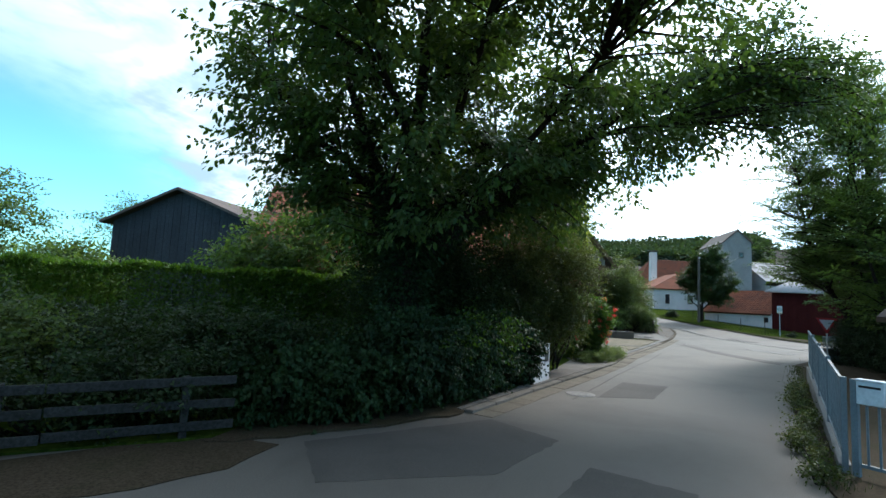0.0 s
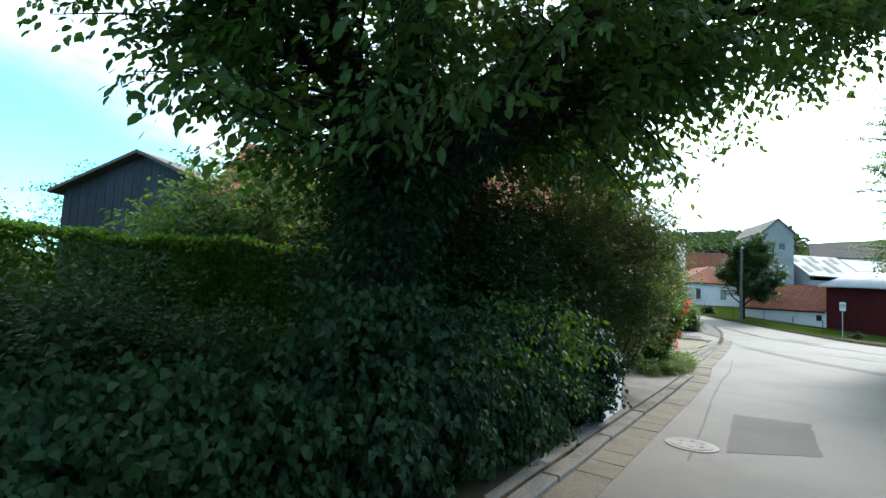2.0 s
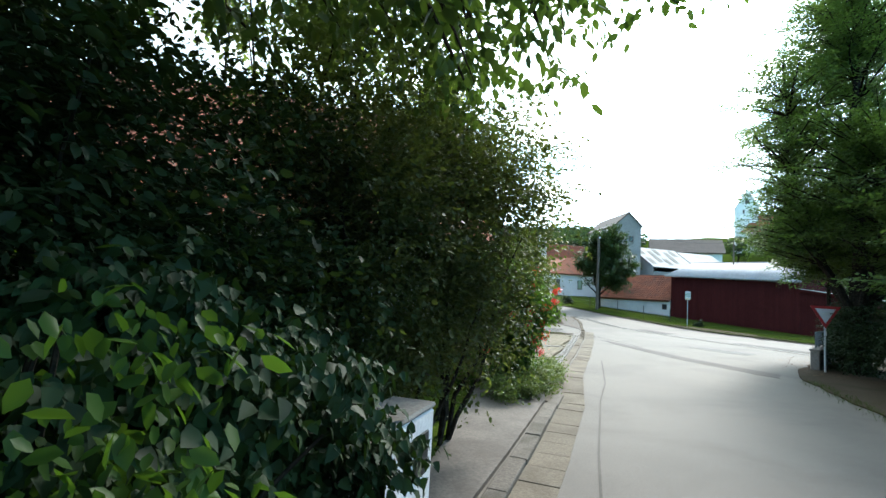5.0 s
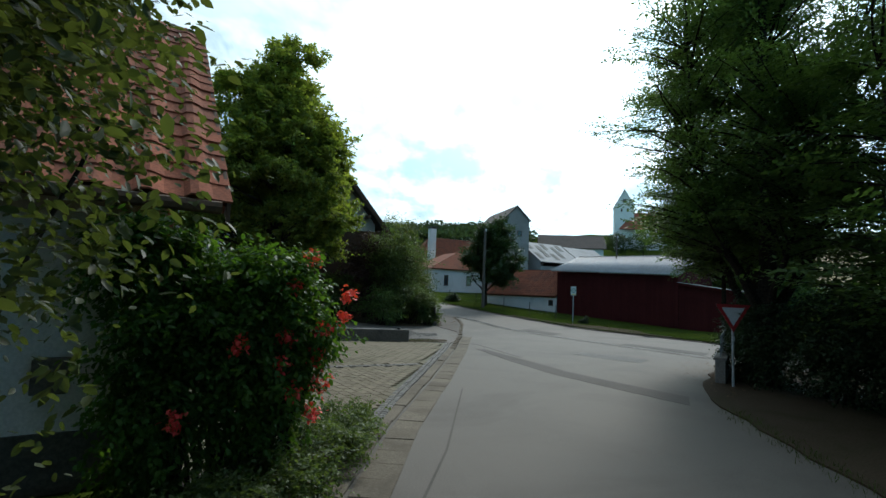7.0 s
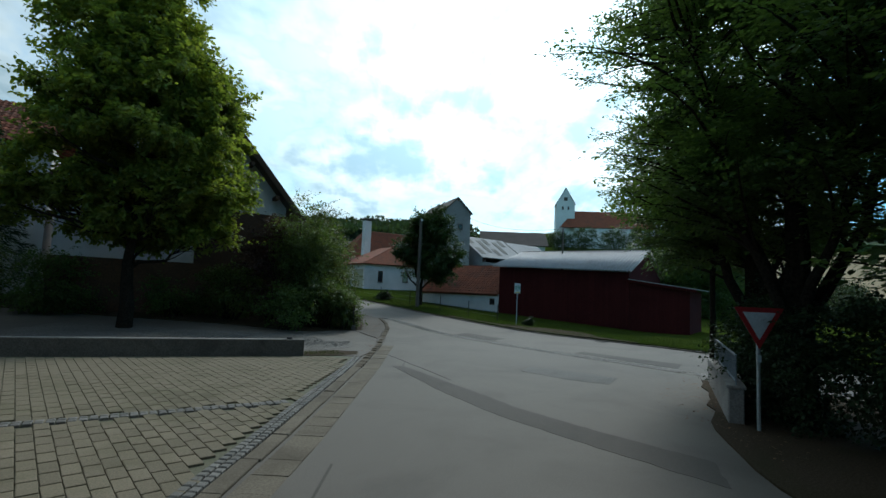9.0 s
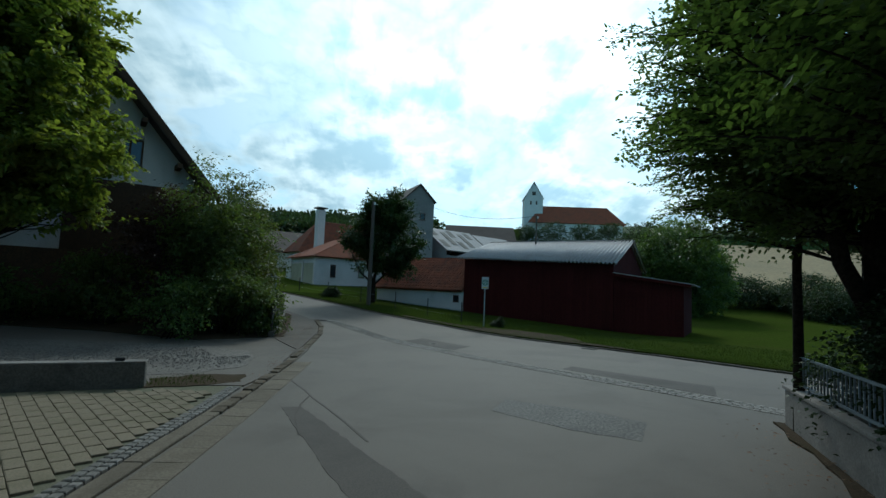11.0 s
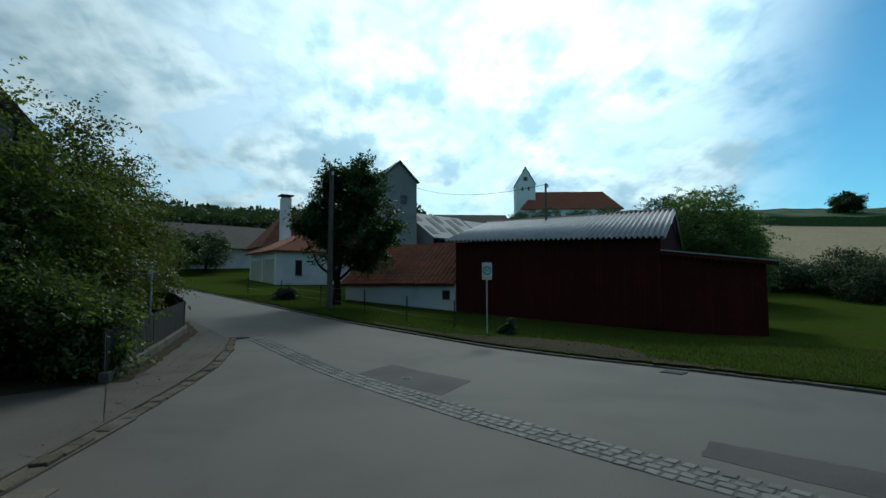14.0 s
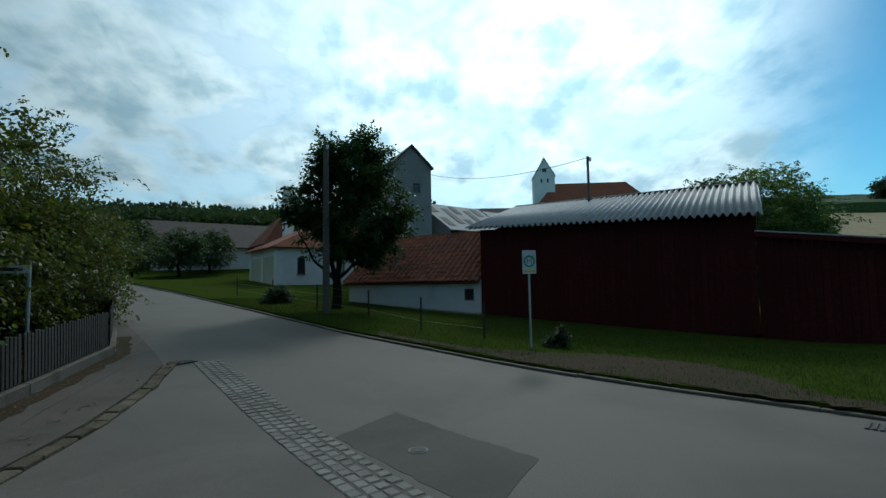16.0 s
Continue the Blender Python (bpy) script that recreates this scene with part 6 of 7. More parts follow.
# the crown blobs with y below -4 are unseen, added to shade the ground
WALNUT_SKIRT = [((9.6, 3.0, 9.8), (2.2, 2.2, 1.6)), ((11.2, 4.2, 10.4), (2.0, 2.0, 1.5)), ((5.2, 5.0, 5.2), (1.9, 1.8, 1.2)), ((-1.8, -4.2, 9.0), (2.2, 2.4, 1.6)), ((0.2, -5.4, 9.2), (2.6, 2.4, 1.7)), ((3.4, -4.6, 9.0), (2.4, 2.4, 1.7)), ((0.7, -1.7, 5.1), (1.4, 1.2, 0.8)), ((1.9, -0.5, 4.9), (1.5, 1.5, 0.8)), ((1.05, 1.6, 4.3), (1.0, 0.9, 0.8)), ((1.7, 2.4, 5.0), (1.8, 1.5, 0.9)), ((0.6, 3.2, 5.3), (1.8, 1.5, 1.0)), ((3.2, 1.6, 5.4), (1.6, 1.4, 0.9)), ((-0.3, -2.2, 3.7), (1.2, 0.7, 0.5)), ((3.4, 0.6, 5.2), (1.5, 1.4, 0.8))]
WALNUT_SIDE = [((-3.3, 0.2, 6.3), (1.5, 1.6, 1.7)), ((-3.5, 0.6, 8.6), (1.7, 1.7, 1.8)), ((-2.5, 0.4, 4.8), (1.2, 1.2, 0.9)), ((1.6, 1.0, 8.9), (1.8, 1.8, 2.2)), ((1.9, 1.6, 6.6), (1.4, 1.4, 1.2)), ((12.6, 5.2, 9.8), (2.0, 2.0, 1.6)), ((-1.4, 0.2, 7.2), (1.3, 1.3, 1.8)), ((9.5, 2.0, 7.9), (2.3, 2.1, 1.5)), ((11.8, 3.2, 8.6), (2.2, 2.0, 1.5))]
WALNUT = WALNUT_CROWN + WALNUT_SKIRT + WALNUT_SIDE
STEMS = [([(0, 0, 2.8), (-0.5, 0.1, 4.2), (-1.2, 0.2, 6.0), (-1.9, 0.6, 8.2)], 0.26), ([(0, 0, 2.8), (0.15, 0.1, 4.6), (0.1, 0.0, 6.8), (0.3, -0.6, 9.6)], 0.3), ([(0.1, 0, 2.7), (1.2, 0.3, 3.9), (2.6, 0.9, 5.0), (4.4, 1.4, 6.4), (6.4, 2.4, 7.2)], 0.27), ([(0, 0.1, 2.8), (0.9, 1.2, 4.4), (2.2, 2.6, 6.6)], 0.2),
         ([(-0.5, 0.1, 4.2), (-1.6, 0.2, 5.2), (-3.0, 0.3, 6.2), (-3.6, 0.6, 8.0)], 0.13), ([(0.15, 0.1, 4.6), (1.0, -0.8, 6.0), (1.6, -2.0, 8.0), (1.2, -3.6, 9.2)], 0.13), ([(2.6, 0.9, 5.0), (3.4, 2.0, 6.2), (4.5, 3.5, 7.4)], 0.11),
         ([(4.4, 1.4, 6.4), (6.5, 2.2, 8.0), (9.6, 3.4, 9.6), (12.0, 5.0, 10.0)], 0.11), ([(0, 0, 5.5), (-0.6, -1.6, 6.6), (-1.2, -3.4, 8.4)], 0.1), ([(0.1, 0, 6.8), (0.9, 1.2, 8.2), (1.4, 2.6, 9.4)], 0.11), ([(0.9, 1.2, 4.4), (0.2, 2.8, 5.4), (-0.6, 4.2, 6.2)], 0.1), ([(1.2, 0.3, 3.9), (2.4, -0.6, 5.4), (4.6, -1.8, 8.2)], 0.12)]
walnut = bough_tree("walnut_tree", -0.5, 9.9, [(0.02, 0.0, 1.2), (0.0, 0.05, 2.2), (0, 0, 3.0)], 0.42, STEMS, WALNUT, 1240, 11, 8, 0.66, 0.145, "oval", LEAF_WALNUT, "large old walnut tree with a broad crown over the lane", 31, 0.5, 0.3, 0.12, 0.35, 0.5)
# ivy up the trunk
def trunk_ivy():
    rng = np.random.default_rng(5)
    n = 8000
    a, h = rng.uniform(0, 2 * math.pi, n), rng.random(n) * 3.6
    r = 0.52 - 0.04 * h + rng.normal(size=n) * 0.1
    spots, ways = [np.stack([r * np.cos(a), r * np.sin(a), h], 1)], [np.stack([np.cos(a), np.sin(a), 0 * a], 1)]
    for pts, thick in STEMS[:4]:
        pts = np.array(pts, float)
        for p, q in zip(pts, pts[1:]):
            m = int(1500 * max(0.0, (6.4 - p[2]) / 3.0))
            w = rng.normal(size=(m, 3))
            w /= np.linalg.norm(w, axis=1, keepdims=True)
            spots.append(p + (q - p) * rng.random((m, 1)) + w * (thick * 0.8 + 0.08 + 0.06 * rng.random((m, 1))))
            ways.append(w * np.array([1, 1, 0.3]))
    leaf_mesh("ivy", np.concatenate(spots), 0.085, "ivy", LEAF_IVY, walnut, np.concatenate(ways), 0.9, label="dark ivy wrapped round the trunk and limbs", seed=6)


trunk_ivy()

HORNBEAM = [((0.2, 0.2, 4.5), (4.3, 4.2, 1.3)), ((-0.1, 0.1, 6.6), (4.7, 4.6, 1.6)), ((-0.2, 0.1, 9.0), (4.5, 4.4, 1.7)), ((0, 0, 11.4), (3.6, 3.6, 1.6)), ((0, 0, 13.4), (2.2, 2.2, 1.5))]
HORN_STEMS = [([(0, 0, 1.4), (0.1, 0.05, 4.0), (0.0, 0.1, 7.5), (0.05, 0, 11.0), (0, 0, 14.2)], 0.24), ([(0, 0, 1.6), (-0.8, 0.5, 3.4), (-1.5, 0.9, 6.0), (-1.8, 1.0, 9.0)], 0.14), ([(0, 0, 1.6), (0.9, -0.7, 3.6), (1.6, -1.1, 6.2), (1.8, -1.2, 9.2)], 0.14), ([(0, 0, 1.8), (-0.6, -0.9, 3.6), (-1.1, -1.6, 6.0)], 0.11)]
bough_tree("hornbeam_tree", 19.3, 21.0, [(0, 0, 0.8), (0.02, 0, 1.8)], 0.26, HORN_STEMS, [(c, (r[0] * 0.84, r[1] * 0.84, r[2])) for c, r in HORNBEAM] + [((-3.2, -0.6, 5.3), (2.0, 1.7, 0.8)), ((-2.9, 0.2, 4.2), (1.7, 1.5, 0.6)), ((-2.8, -0.8, 7.0), (2.0, 1.7, 0.9))], 540, 16, 13, 0.58, 0.09, "oval", LEAF_BEECH, "large hornbeam tree with layered twigs over the garden wall", 41, 0.16, 0.2, 0.1, 0.0, 0.05)
bough_tree("hornbeam_tree", 21.8, 22.9, [(0, 0, 0.8), (0.02, 0, 1.8)], 0.2, HORN_STEMS, [(c, (r[0] * 0.76, r[1] * 0.76, r[2])) for c, r in HORNBEAM] + [((0.3, 1.1, 3.8), (2.7, 2.3, 0.8)), ((-0.4, 1.3, 4.8), (2.6, 2.4, 0.8)), ((0.2, 1.4, 6.4), (2.6, 2.4, 1.2)), ((1.1, 3.3, 5.7), (1.3, 1.1, 0.6)), ((1.5, 3.2, 4.8), (1.2, 1.0, 0.5)), ((2.0, 3.0, 4.0), (1.0, 0.9, 0.45)), ((1.7, 3.1, 6.6), (1.4, 1.2, 0.7))], 1080, 14, 12, 0.5, 0.09, "oval", LEAF_BEECH, "tall hornbeam tree at the end of the garden wall", 40, 0.16, 0.2, 0.1, 0.0, 0.05)
SMALL = [((c[0] * 0.7, c[1] * 0.7, c[2] * 0.72 - 0.9), (r[0] * 0.72, r[1] * 0.72, r[2])) for c, r in HORNBEAM]
SMALL_STEMS = [([(c[0] * 0.7, c[1] * 0.7, c[2] * 0.7) for c in pts], r * 0.75) for pts, r in HORN_STEMS]
for k, (x, y, text) in enumerate(((17.6, 16.6, "dense hornbeam tree behind the grey fence"), (20.6, 17.6, "dense hornbeam tree deep in the corner garden"))):
    bough_tree("hornbeam_tree", x, y, [(0, 0, 0.6), (0.02, 0, 1.2)], 0.2, SMALL_STEMS, SMALL, 210, 13, 9, 0.55, 0.13, "oval", LEAF_BEECH, text, 42 + k, 0.15, 0.2, 0.1, 0.0, 0.05)
bough_tree("young_hornbeam", 21.95, 24.0, [(0.01, 0, 1.5), (0, 0, 3.0)], 0.075, [([(0, 0, 2.6), (0.05, -0.05, 4.0), (0.2, -0.2, 5.6)], 0.06)], [((0, 0, 4.2), (1.3, 1.2, 0.9)), ((0.4, -0.3, 5.2), (1.4, 1.3, 1.0))], 90, 12, 10, 0.4, 0.1, "oval", LEAF_BEECH, "young thin-stemmed hornbeam behind the wall corner", 47, 0.16, 0.2, 0.1, 0.0, 0.05)
# hedge and undergrowth: deep shade put into the dark leaf colour
shrub("boundary_hedge", 18.9, 20.7, blob_line([(18.9, 20.7), (20.4, 22.1), (21.7, 23.0)], 0.7, 0.6, 1.9, rg, 0.1), 2600, 10, 0.08, "diamond", LEAF_DARK_SHADED, "dark loose hedge behind the garden wall", "hedge", 0.13, 44, 0.4)
shrub("undergrowth", 18.9, 19.4, blob_line([(18.9, 19.4), (18.2, 17.6), (16.4, 14.9)], 0.8, 0.85, 2.3, rg, 0.2), 5600, 11, 0.09, "diamond", LEAF_DARK_SHADED, "dark dense undergrowth below the hornbeams", "shrub", 0.16, 45, 0.35)
YARD_CORE = [((0, 0, 4.8), (2.6, 2.6, 1.6)), ((-2.2, 0.3, 6.4), (2.4, 2.4, 2.0)), ((2.2, -0.2, 6.0), (2.3, 2.3, 2.0)), ((0.2, -0.6, 8.2), (2.8, 2.8, 2.3)), ((-1.6, 0.2, 10.2), (2.4, 2.4, 2.1)), ((1.6, 0, 10.2), (2.2, 2.2, 2.1)), ((0, 0, 12.6), (2.0, 2.0, 1.9)), ((2.4, 0.2, 4.4), (1.3, 1.3, 1.0))]
YARD_TIPS = [((-2.9, 0, 8.7), (1.3, 1.3, 1.2)), ((2.6, -0.3, 8.3), (1.2, 1.2, 1.1)), ((-1.5, 0.2, 12.2), (1.1, 1.1, 1.2)), ((1.5, 0, 12.4), (1.0, 1.0, 1.1)), ((3.1, 0, 6.9), (1.1, 1.1, 1.0)), ((-3.9, 0, 5.2), (1.3, 1.3, 1.1)), ((0.3, 0, 14.2), (0.9, 0.9, 0.9))]
YARD = YARD_CORE + YARD_TIPS
LOBES = lobed(YARD, 100, 0.8, 1.25, 50) + [(c, tuple(v * 0.7 for v in r)) for c, r in YARD_CORE]
tree("maple_tree", 9.12, 40.1, 2.5, 0.24, LOBES, 13500, 10, 0.19, "oval", LEAF_LIME, "tall full maple tree with yellow-green leaf tips in the yard", "tree", 0.17, 51, 0.75, 0.35, None, None, "", 0.05, 0.8, (500, 9, 0.25), 12)
# shrubs behind the fence, their shade partly carried by the darkened leaf colour
shrub("garden_shrub", -9.5, 7.6, blob_line([(-9.5, 7.6), (-3.8, 9.4)], 0.7, 0.8, 1.6, rg, 0.2), 4200, 11, 0.08, "oval", LEAF_SHADE_DARK, "dark mixed shrubs in front of the clipped hedge", "shrub", 0.16, 37, 0.5, 0.2, "", 4, None, 18)
shrub("fence_undergrowth", -3.3, 6.9, blob_line([(-3.3, 6.9), (-5.2, 5.9), (-8.5, 4.1)], 0.6, 0.55, 1.05, rg, 0.15), 2600, 10, 0.07, "oval", LEAF_SHADE_DARK, "low dark undergrowth behind the rail fence", "shrub", 0.14, 29, 0.45)
shrub("garden_shrub", -6.0, 7.0, blob_line([(-6.0, 7.0), (-7.4, 6.6)], 0.7, 0.75, 1.5, rg, 0.2), 1200, 10, 0.08, "oval", LEAF_SHRUB, "loose leafy shrub behind the rail fence", "shrub", 0.16, 30, 0.4)
shrub("verge_weed", 5.1, 5.5, blob_line([(5.1, 5.5), (7.2, 8.4), (9.3, 11.3), (11.4, 14.2)], 0.45, 0.13, 0.22, rg, 0.1), 1100, 9, 0.045, "oval", LEAF_OLIVE, "low green weeds along the fence plinth", "weeds", 0.09, 33, 0.3, 0.1, "", 2)
# shrubs round the gabled house
for k, (x, y, h, r, mat, size) in enumerate(((16.8, 41.6, 5.6, 1.6, LEAF_SHRUB, 0.09), (18.0, 43.0, 5.7, 1.2, LEAF_OLIVE, 0.085), (15.0, 42.4, 4.9, 1.0, LEAF_PURPLE, 0.1), (13.6, 42.6, 2.5, 1.3, LEAF_SHRUB, 0.1), (16.7, 40.0, 2.4, 1.15, LEAF_SHRUB, 0.08), (15.4, 39.7, 1.8, 1.1, LEAF_BEECH, 0.08), (11.2, 43.4, 1.6, 1.1, LEAF_BEECH, 0.1), (6.4, 45.0, 2.8, 1.6, LEAF_BEECH, 0.1), (2.6, 46.5, 3.4, 1.8, LEAF_SHRUB, 0.1), (18.7, 46.2, 5.2, 1.4, LEAF_OLIVE, 0.085), (17.9, 40.8, 2.2, 0.8, LEAF_SHRUB, 0.08), (19.5, 49.4, 4.9, 1.6, LEAF_OLIVE, 0.085), (20.4, 51.4, 3.9, 1.4, LEAF_OLIVE, 0.09), (18.6, 52.4, 4.4, 1.8, LEAF_SHRUB, 0.1))):
    blobs = [((0, 0, h * 0.45), (r, r, h * 0.45)), ((rg.uniform(-0.6, 0.6), rg.uniform(-0.6, 0.6), h * 0.75), (r * 0.7, r * 0.7, h * 0.3)), ((rg.uniform(-0.8, 0.8), rg.uniform(-0.8, 0.8), h * 0.35), (r * 0.8, r * 0.8, h * 0.33))]
    shrub("garden_shrub", x, y, blobs, int(440 * r * h / 2), 11, size * 1.15, "oval", mat, "dense leafy garden shrub in front of the gabled house", "shrub", 0.2, 60 + k, 0.5, 0.3, "corner shrubs", 5, None, 40)
shrub("fence_shrub", 17.9, 39.4, blob_line([(17.9, 39.4), (18.3, 40.3)], 0.5, 0.5, 1.7, rg, 0.08), 520, 11, 0.11, "oval", LEAF_SHRUB, "leafy shrub leaning over the picket fence", "shrub", 0.18, 75, 0.5, 0.4, "", 4, None, 18)
APPLE = [((0, 0, 3.2), (2.0, 2.0, 1.3)), ((-1.4, 0.2, 4.2), (1.4, 1.4, 1.2)), ((1.4, 0, 4.0), (1.5, 1.5, 1.3)), ((0.2, 0, 5.4), (1.7, 1.7, 1.3)), ((0.9, 0, 6.4), (1.0, 1.0, 0.9)), ((-0.9, 0, 6.0), (0.9, 0.9, 0.9)), ((1.0, -0.4, 2.3), (1.2, 1.2, 0.7))]
FRUIT_STEMS = [([(0, 0, 1.3), (-0.4, 0, 2.6), (-0.9, 0.1, 4.2), (-0.8, 0, 6.3)], 0.12), ([(0, 0, 1.4), (0.4, 0.1, 3.0), (0.9, 0, 5.0), (1.1, 0, 6.9)], 0.13), ([(0, 0, 1.3), (0.9, -0.3, 2.2), (1.8, -0.2, 3.4)], 0.09), ([(0, 0, 1.3), (-1.0, 0.1, 2.2), (-1.8, 0.2, 3.6)], 0.09)]
bough_tree("fruit_tree", 29.2, 51.6, [(0.03, 0, 0.7), (0, 0, 1.6)], 0.2, FRUIT_STEMS, [((c[0] * 1.1 + 0.6, c[1] * 1.1 - 0.35, c[2] * 1.14), (r[0] * 1.1, r[1] * 1.1, r[2] * 1.05)) for c, r in APPLE], 420, 12, 10, 0.5, 0.15, "oval", LEAF_APPLE, "dark fruit tree with a ragged crown by the pole", 71, 0.7, 0.2, 0.14, 0.1, 0.3)
shrub("verge_bush", 30.7, 40.3, [((0, 0, 0.22), (0.36, 0.34, 0.26)), ((0.05, 0, 0.45), (0.16, 0.15, 0.26)), ((-0.15, 0.1, 0.2), (0.3, 0.28, 0.2))], 520, 10, 0.05, "oval", LEAF_DARK_SHADED, "small dark bush in the grass verge", "bush", 0.05, 72, 0.2)
shrub("verge_bush", 27.6, 55.0, [((0, 0, 0.4), (0.75, 0.7, 0.42)), ((0.3, 0.1, 0.45), (0.5, 0.5, 0.4))], 620, 10, 0.07, "oval", LEAF_DARK_SHADED, "low dark bush in the grass by the road", "bush", 0.06, 73, 0.3)
# trees behind the barn and below the field
for k, (x, y, h, r) in enumerate(((60.5, 46.5, 9.6, 4.6), (64, 51, 9.8, 4.5), (67, 47, 8.2, 2.8), (58, 54, 6.6, 3.4), (70, 55, 9.6, 5), (55, 60, 4.6, 3.0))):
    blobs = [((0, 0, h * 0.4), (r, r, h * 0.4)), ((r * 0.4, 0.2, h * 0.66), (r * 0.7, r * 0.7, h * 0.34)), ((-r * 0.4, -0.3, h * 0.6), (r * 0.7, r * 0.7, h * 0.36))]
    tree("field_tree", x, y, h * 0.25, 0.2, blobs, 3000, 12, 0.22, "diamond", LEAF_WOOD if k % 2 else LEAF_BEECH, "broad green field tree behind the red barn", "tree", 0.26, 80 + k, 0.6, 0.3, None, None, "field trees")
for k in range(14):
    x, y = 84 + 3.5 * math.sin(k * 1.3), 8 + k * 3.5
    h, r = 4.2 + 1.2 * math.sin(k * 2.1), 3.2
    shrub("field_hedge", x, y, [((0, 0, h * 0.45), (r, r, h * 0.5)), ((1, 0.5, h * 0.6), (r * 0.6, r * 0.6, h * 0.4))], 1000, 10, 0.24, "diamond", LEAF_WOOD, "dark hedge bush at the foot of the wheat field", "shrub", 0.4, 100 + k, 0.6, 0.3, "field hedge")
tree("ridge_tree", 173.6, 62.2, 1.6, 0.25, [((0, 0, 4.6), (3.4, 3.4, 2.4)), ((0.8, 0.3, 5.8), (2.2, 2.2, 1.6))], 900, 10, 0.5, "diamond", LEAF_WOOD, "lone round tree on the ridge above the corn", "tree", 0.4, 119, 0.5, 0.3)
# orchard and yard trees up the road
for k, (x, y, h, r) in enumerate(((24, 92, 6, 3.2), (29, 96, 5.4, 2.8), (17, 98, 7, 3.6), (10, 90, 8, 4.5), (8, 78, 8, 4.5), (14, 72, 6, 3.2), (33, 100, 5.5, 3), (50, 92, 6, 3), (101, 106, 6.4, 3.4), (106, 102, 7.2, 3.8), (111, 97, 7.0, 3.8), (116, 93, 7.4, 3.8))):
    blobs = [((0, 0, h * 0.55), (r, r, h * 0.35)), ((0.5, 0, h * 0.75), (r * 0.7, r * 0.7, h * 0.28))]
    tree("orchard_tree", x, y, h * 0.3, 0.16, blobs, 1200, 12, 0.2, "diamond", LEAF_APPLE, "dark round orchard tree beyond the farmhouse", "tree", 0.24, 120 + k, 0.5, 0.3, None, None, "orchard trees")
# trees beside the dark garden barn
for k, (x, y, h, r) in enumerate(((-22, 24, 7.5, 3.0), (-26, 20, 8.5, 3.4), (-7.0, 27, 9.5, 3.2), (-5.0, 22, 6.0, 2.4), (-20, 34, 8, 4), (-13, 17, 3.4, 1.6), (-3.6, 16.9, 5.2, 2.0), (-5.9, 16.9, 5.0, 1.6))):
    blobs = [((0, 0, h * 0.5), (r, r, h * 0.4)), ((0.4, 0, h * 0.75), (r * 0.7, r * 0.7, h * 0.28))]
    tree("garden_tree", x, y, h * 0.28, 0.15, blobs, 900, 12, 0.16, "diamond", LEAF_HEDGE if k in (2, 3) else LEAF_BEECH, "leafy garden tree near the dark barn", "tree", 0.32, 140 + k, 0.5, 0.3, None, None, "garden trees")


def spruce(x, y, h, seed):
    root = base("spruce", pose(x, y, land(x, y)), "dark pointed spruce behind the house", "tree", "spruces")
    bm = bmesh.new()
    tube(bm, [(0, 0, -0.2), (0, 0, h * 0.5), (0, 0, h)], 0.22, 0.02, 8)
    part("trunk", bm, BARK, root)
    rng = np.random.default_rng(seed)
    n = 15000
    t = rng.random(n) ** 0.8
    tier = np.floor(t * 22) / 22
    r = (1 - tier) * h * 0.3 * np.sqrt(rng.random(n)) + 0.05
    a = rng.integers(0, 11, n) * 0.571 + tier * 9 + rng.normal(size=n) * 0.12
    pts = np.stack([r * np.cos(a), r * np.sin(a), h * (1 - (1 - tier) * 0.88) - r * 0.35 + rng.normal(size=n) * 0.06], 1)
    leaf_mesh("crown", pts, 0.34, "needle", NEEDLE, root, np.stack([np.cos(a), np.sin(a), 0 * a], 1), 0.3, seed=seed)


spruce(-1.0, 44, 10.6, 161)
spruce(-4.5, 42, 10.0, 162)
spruce(2.0, 50, 11.6, 163)


def woods():
    """The wooded ridge to the north and tree line beyond."""
    rng = np.random.default_rng(9)
    pts, ways = [], []
    for k in range(1500):
        a = radians(rng.uniform(-14, 34))
        r = rng.uniform(128, 275)
        x, y = 25 + r * math.sin(a), 35 + r * math.cos(a)
        h, s = rng.uniform(3, 4.5) if r < 180 else rng.uniform(6, 9) if r < 215 else rng.uniform(9, 12), rng.uniform(3.4, 5.4)
        w = rng.normal(size=(190, 3))
        w /= np.linalg.norm(w, axis=1, keepdims=True)
        pts.append(np.array([x, y, land(x, y) + h * 0.5]) + w * np.array([s, s, h * 0.5]))
        ways.append(w)
    ob = leaf_mesh("woodland", np.concatenate(pts), 1.5, "diamond", LEAF_WOOD, None, np.concatenate(ways), 0.2, seed=10)
    tagged(ob, "dark green wood on the far ridge", "woodland", "", "stuff")


woods()


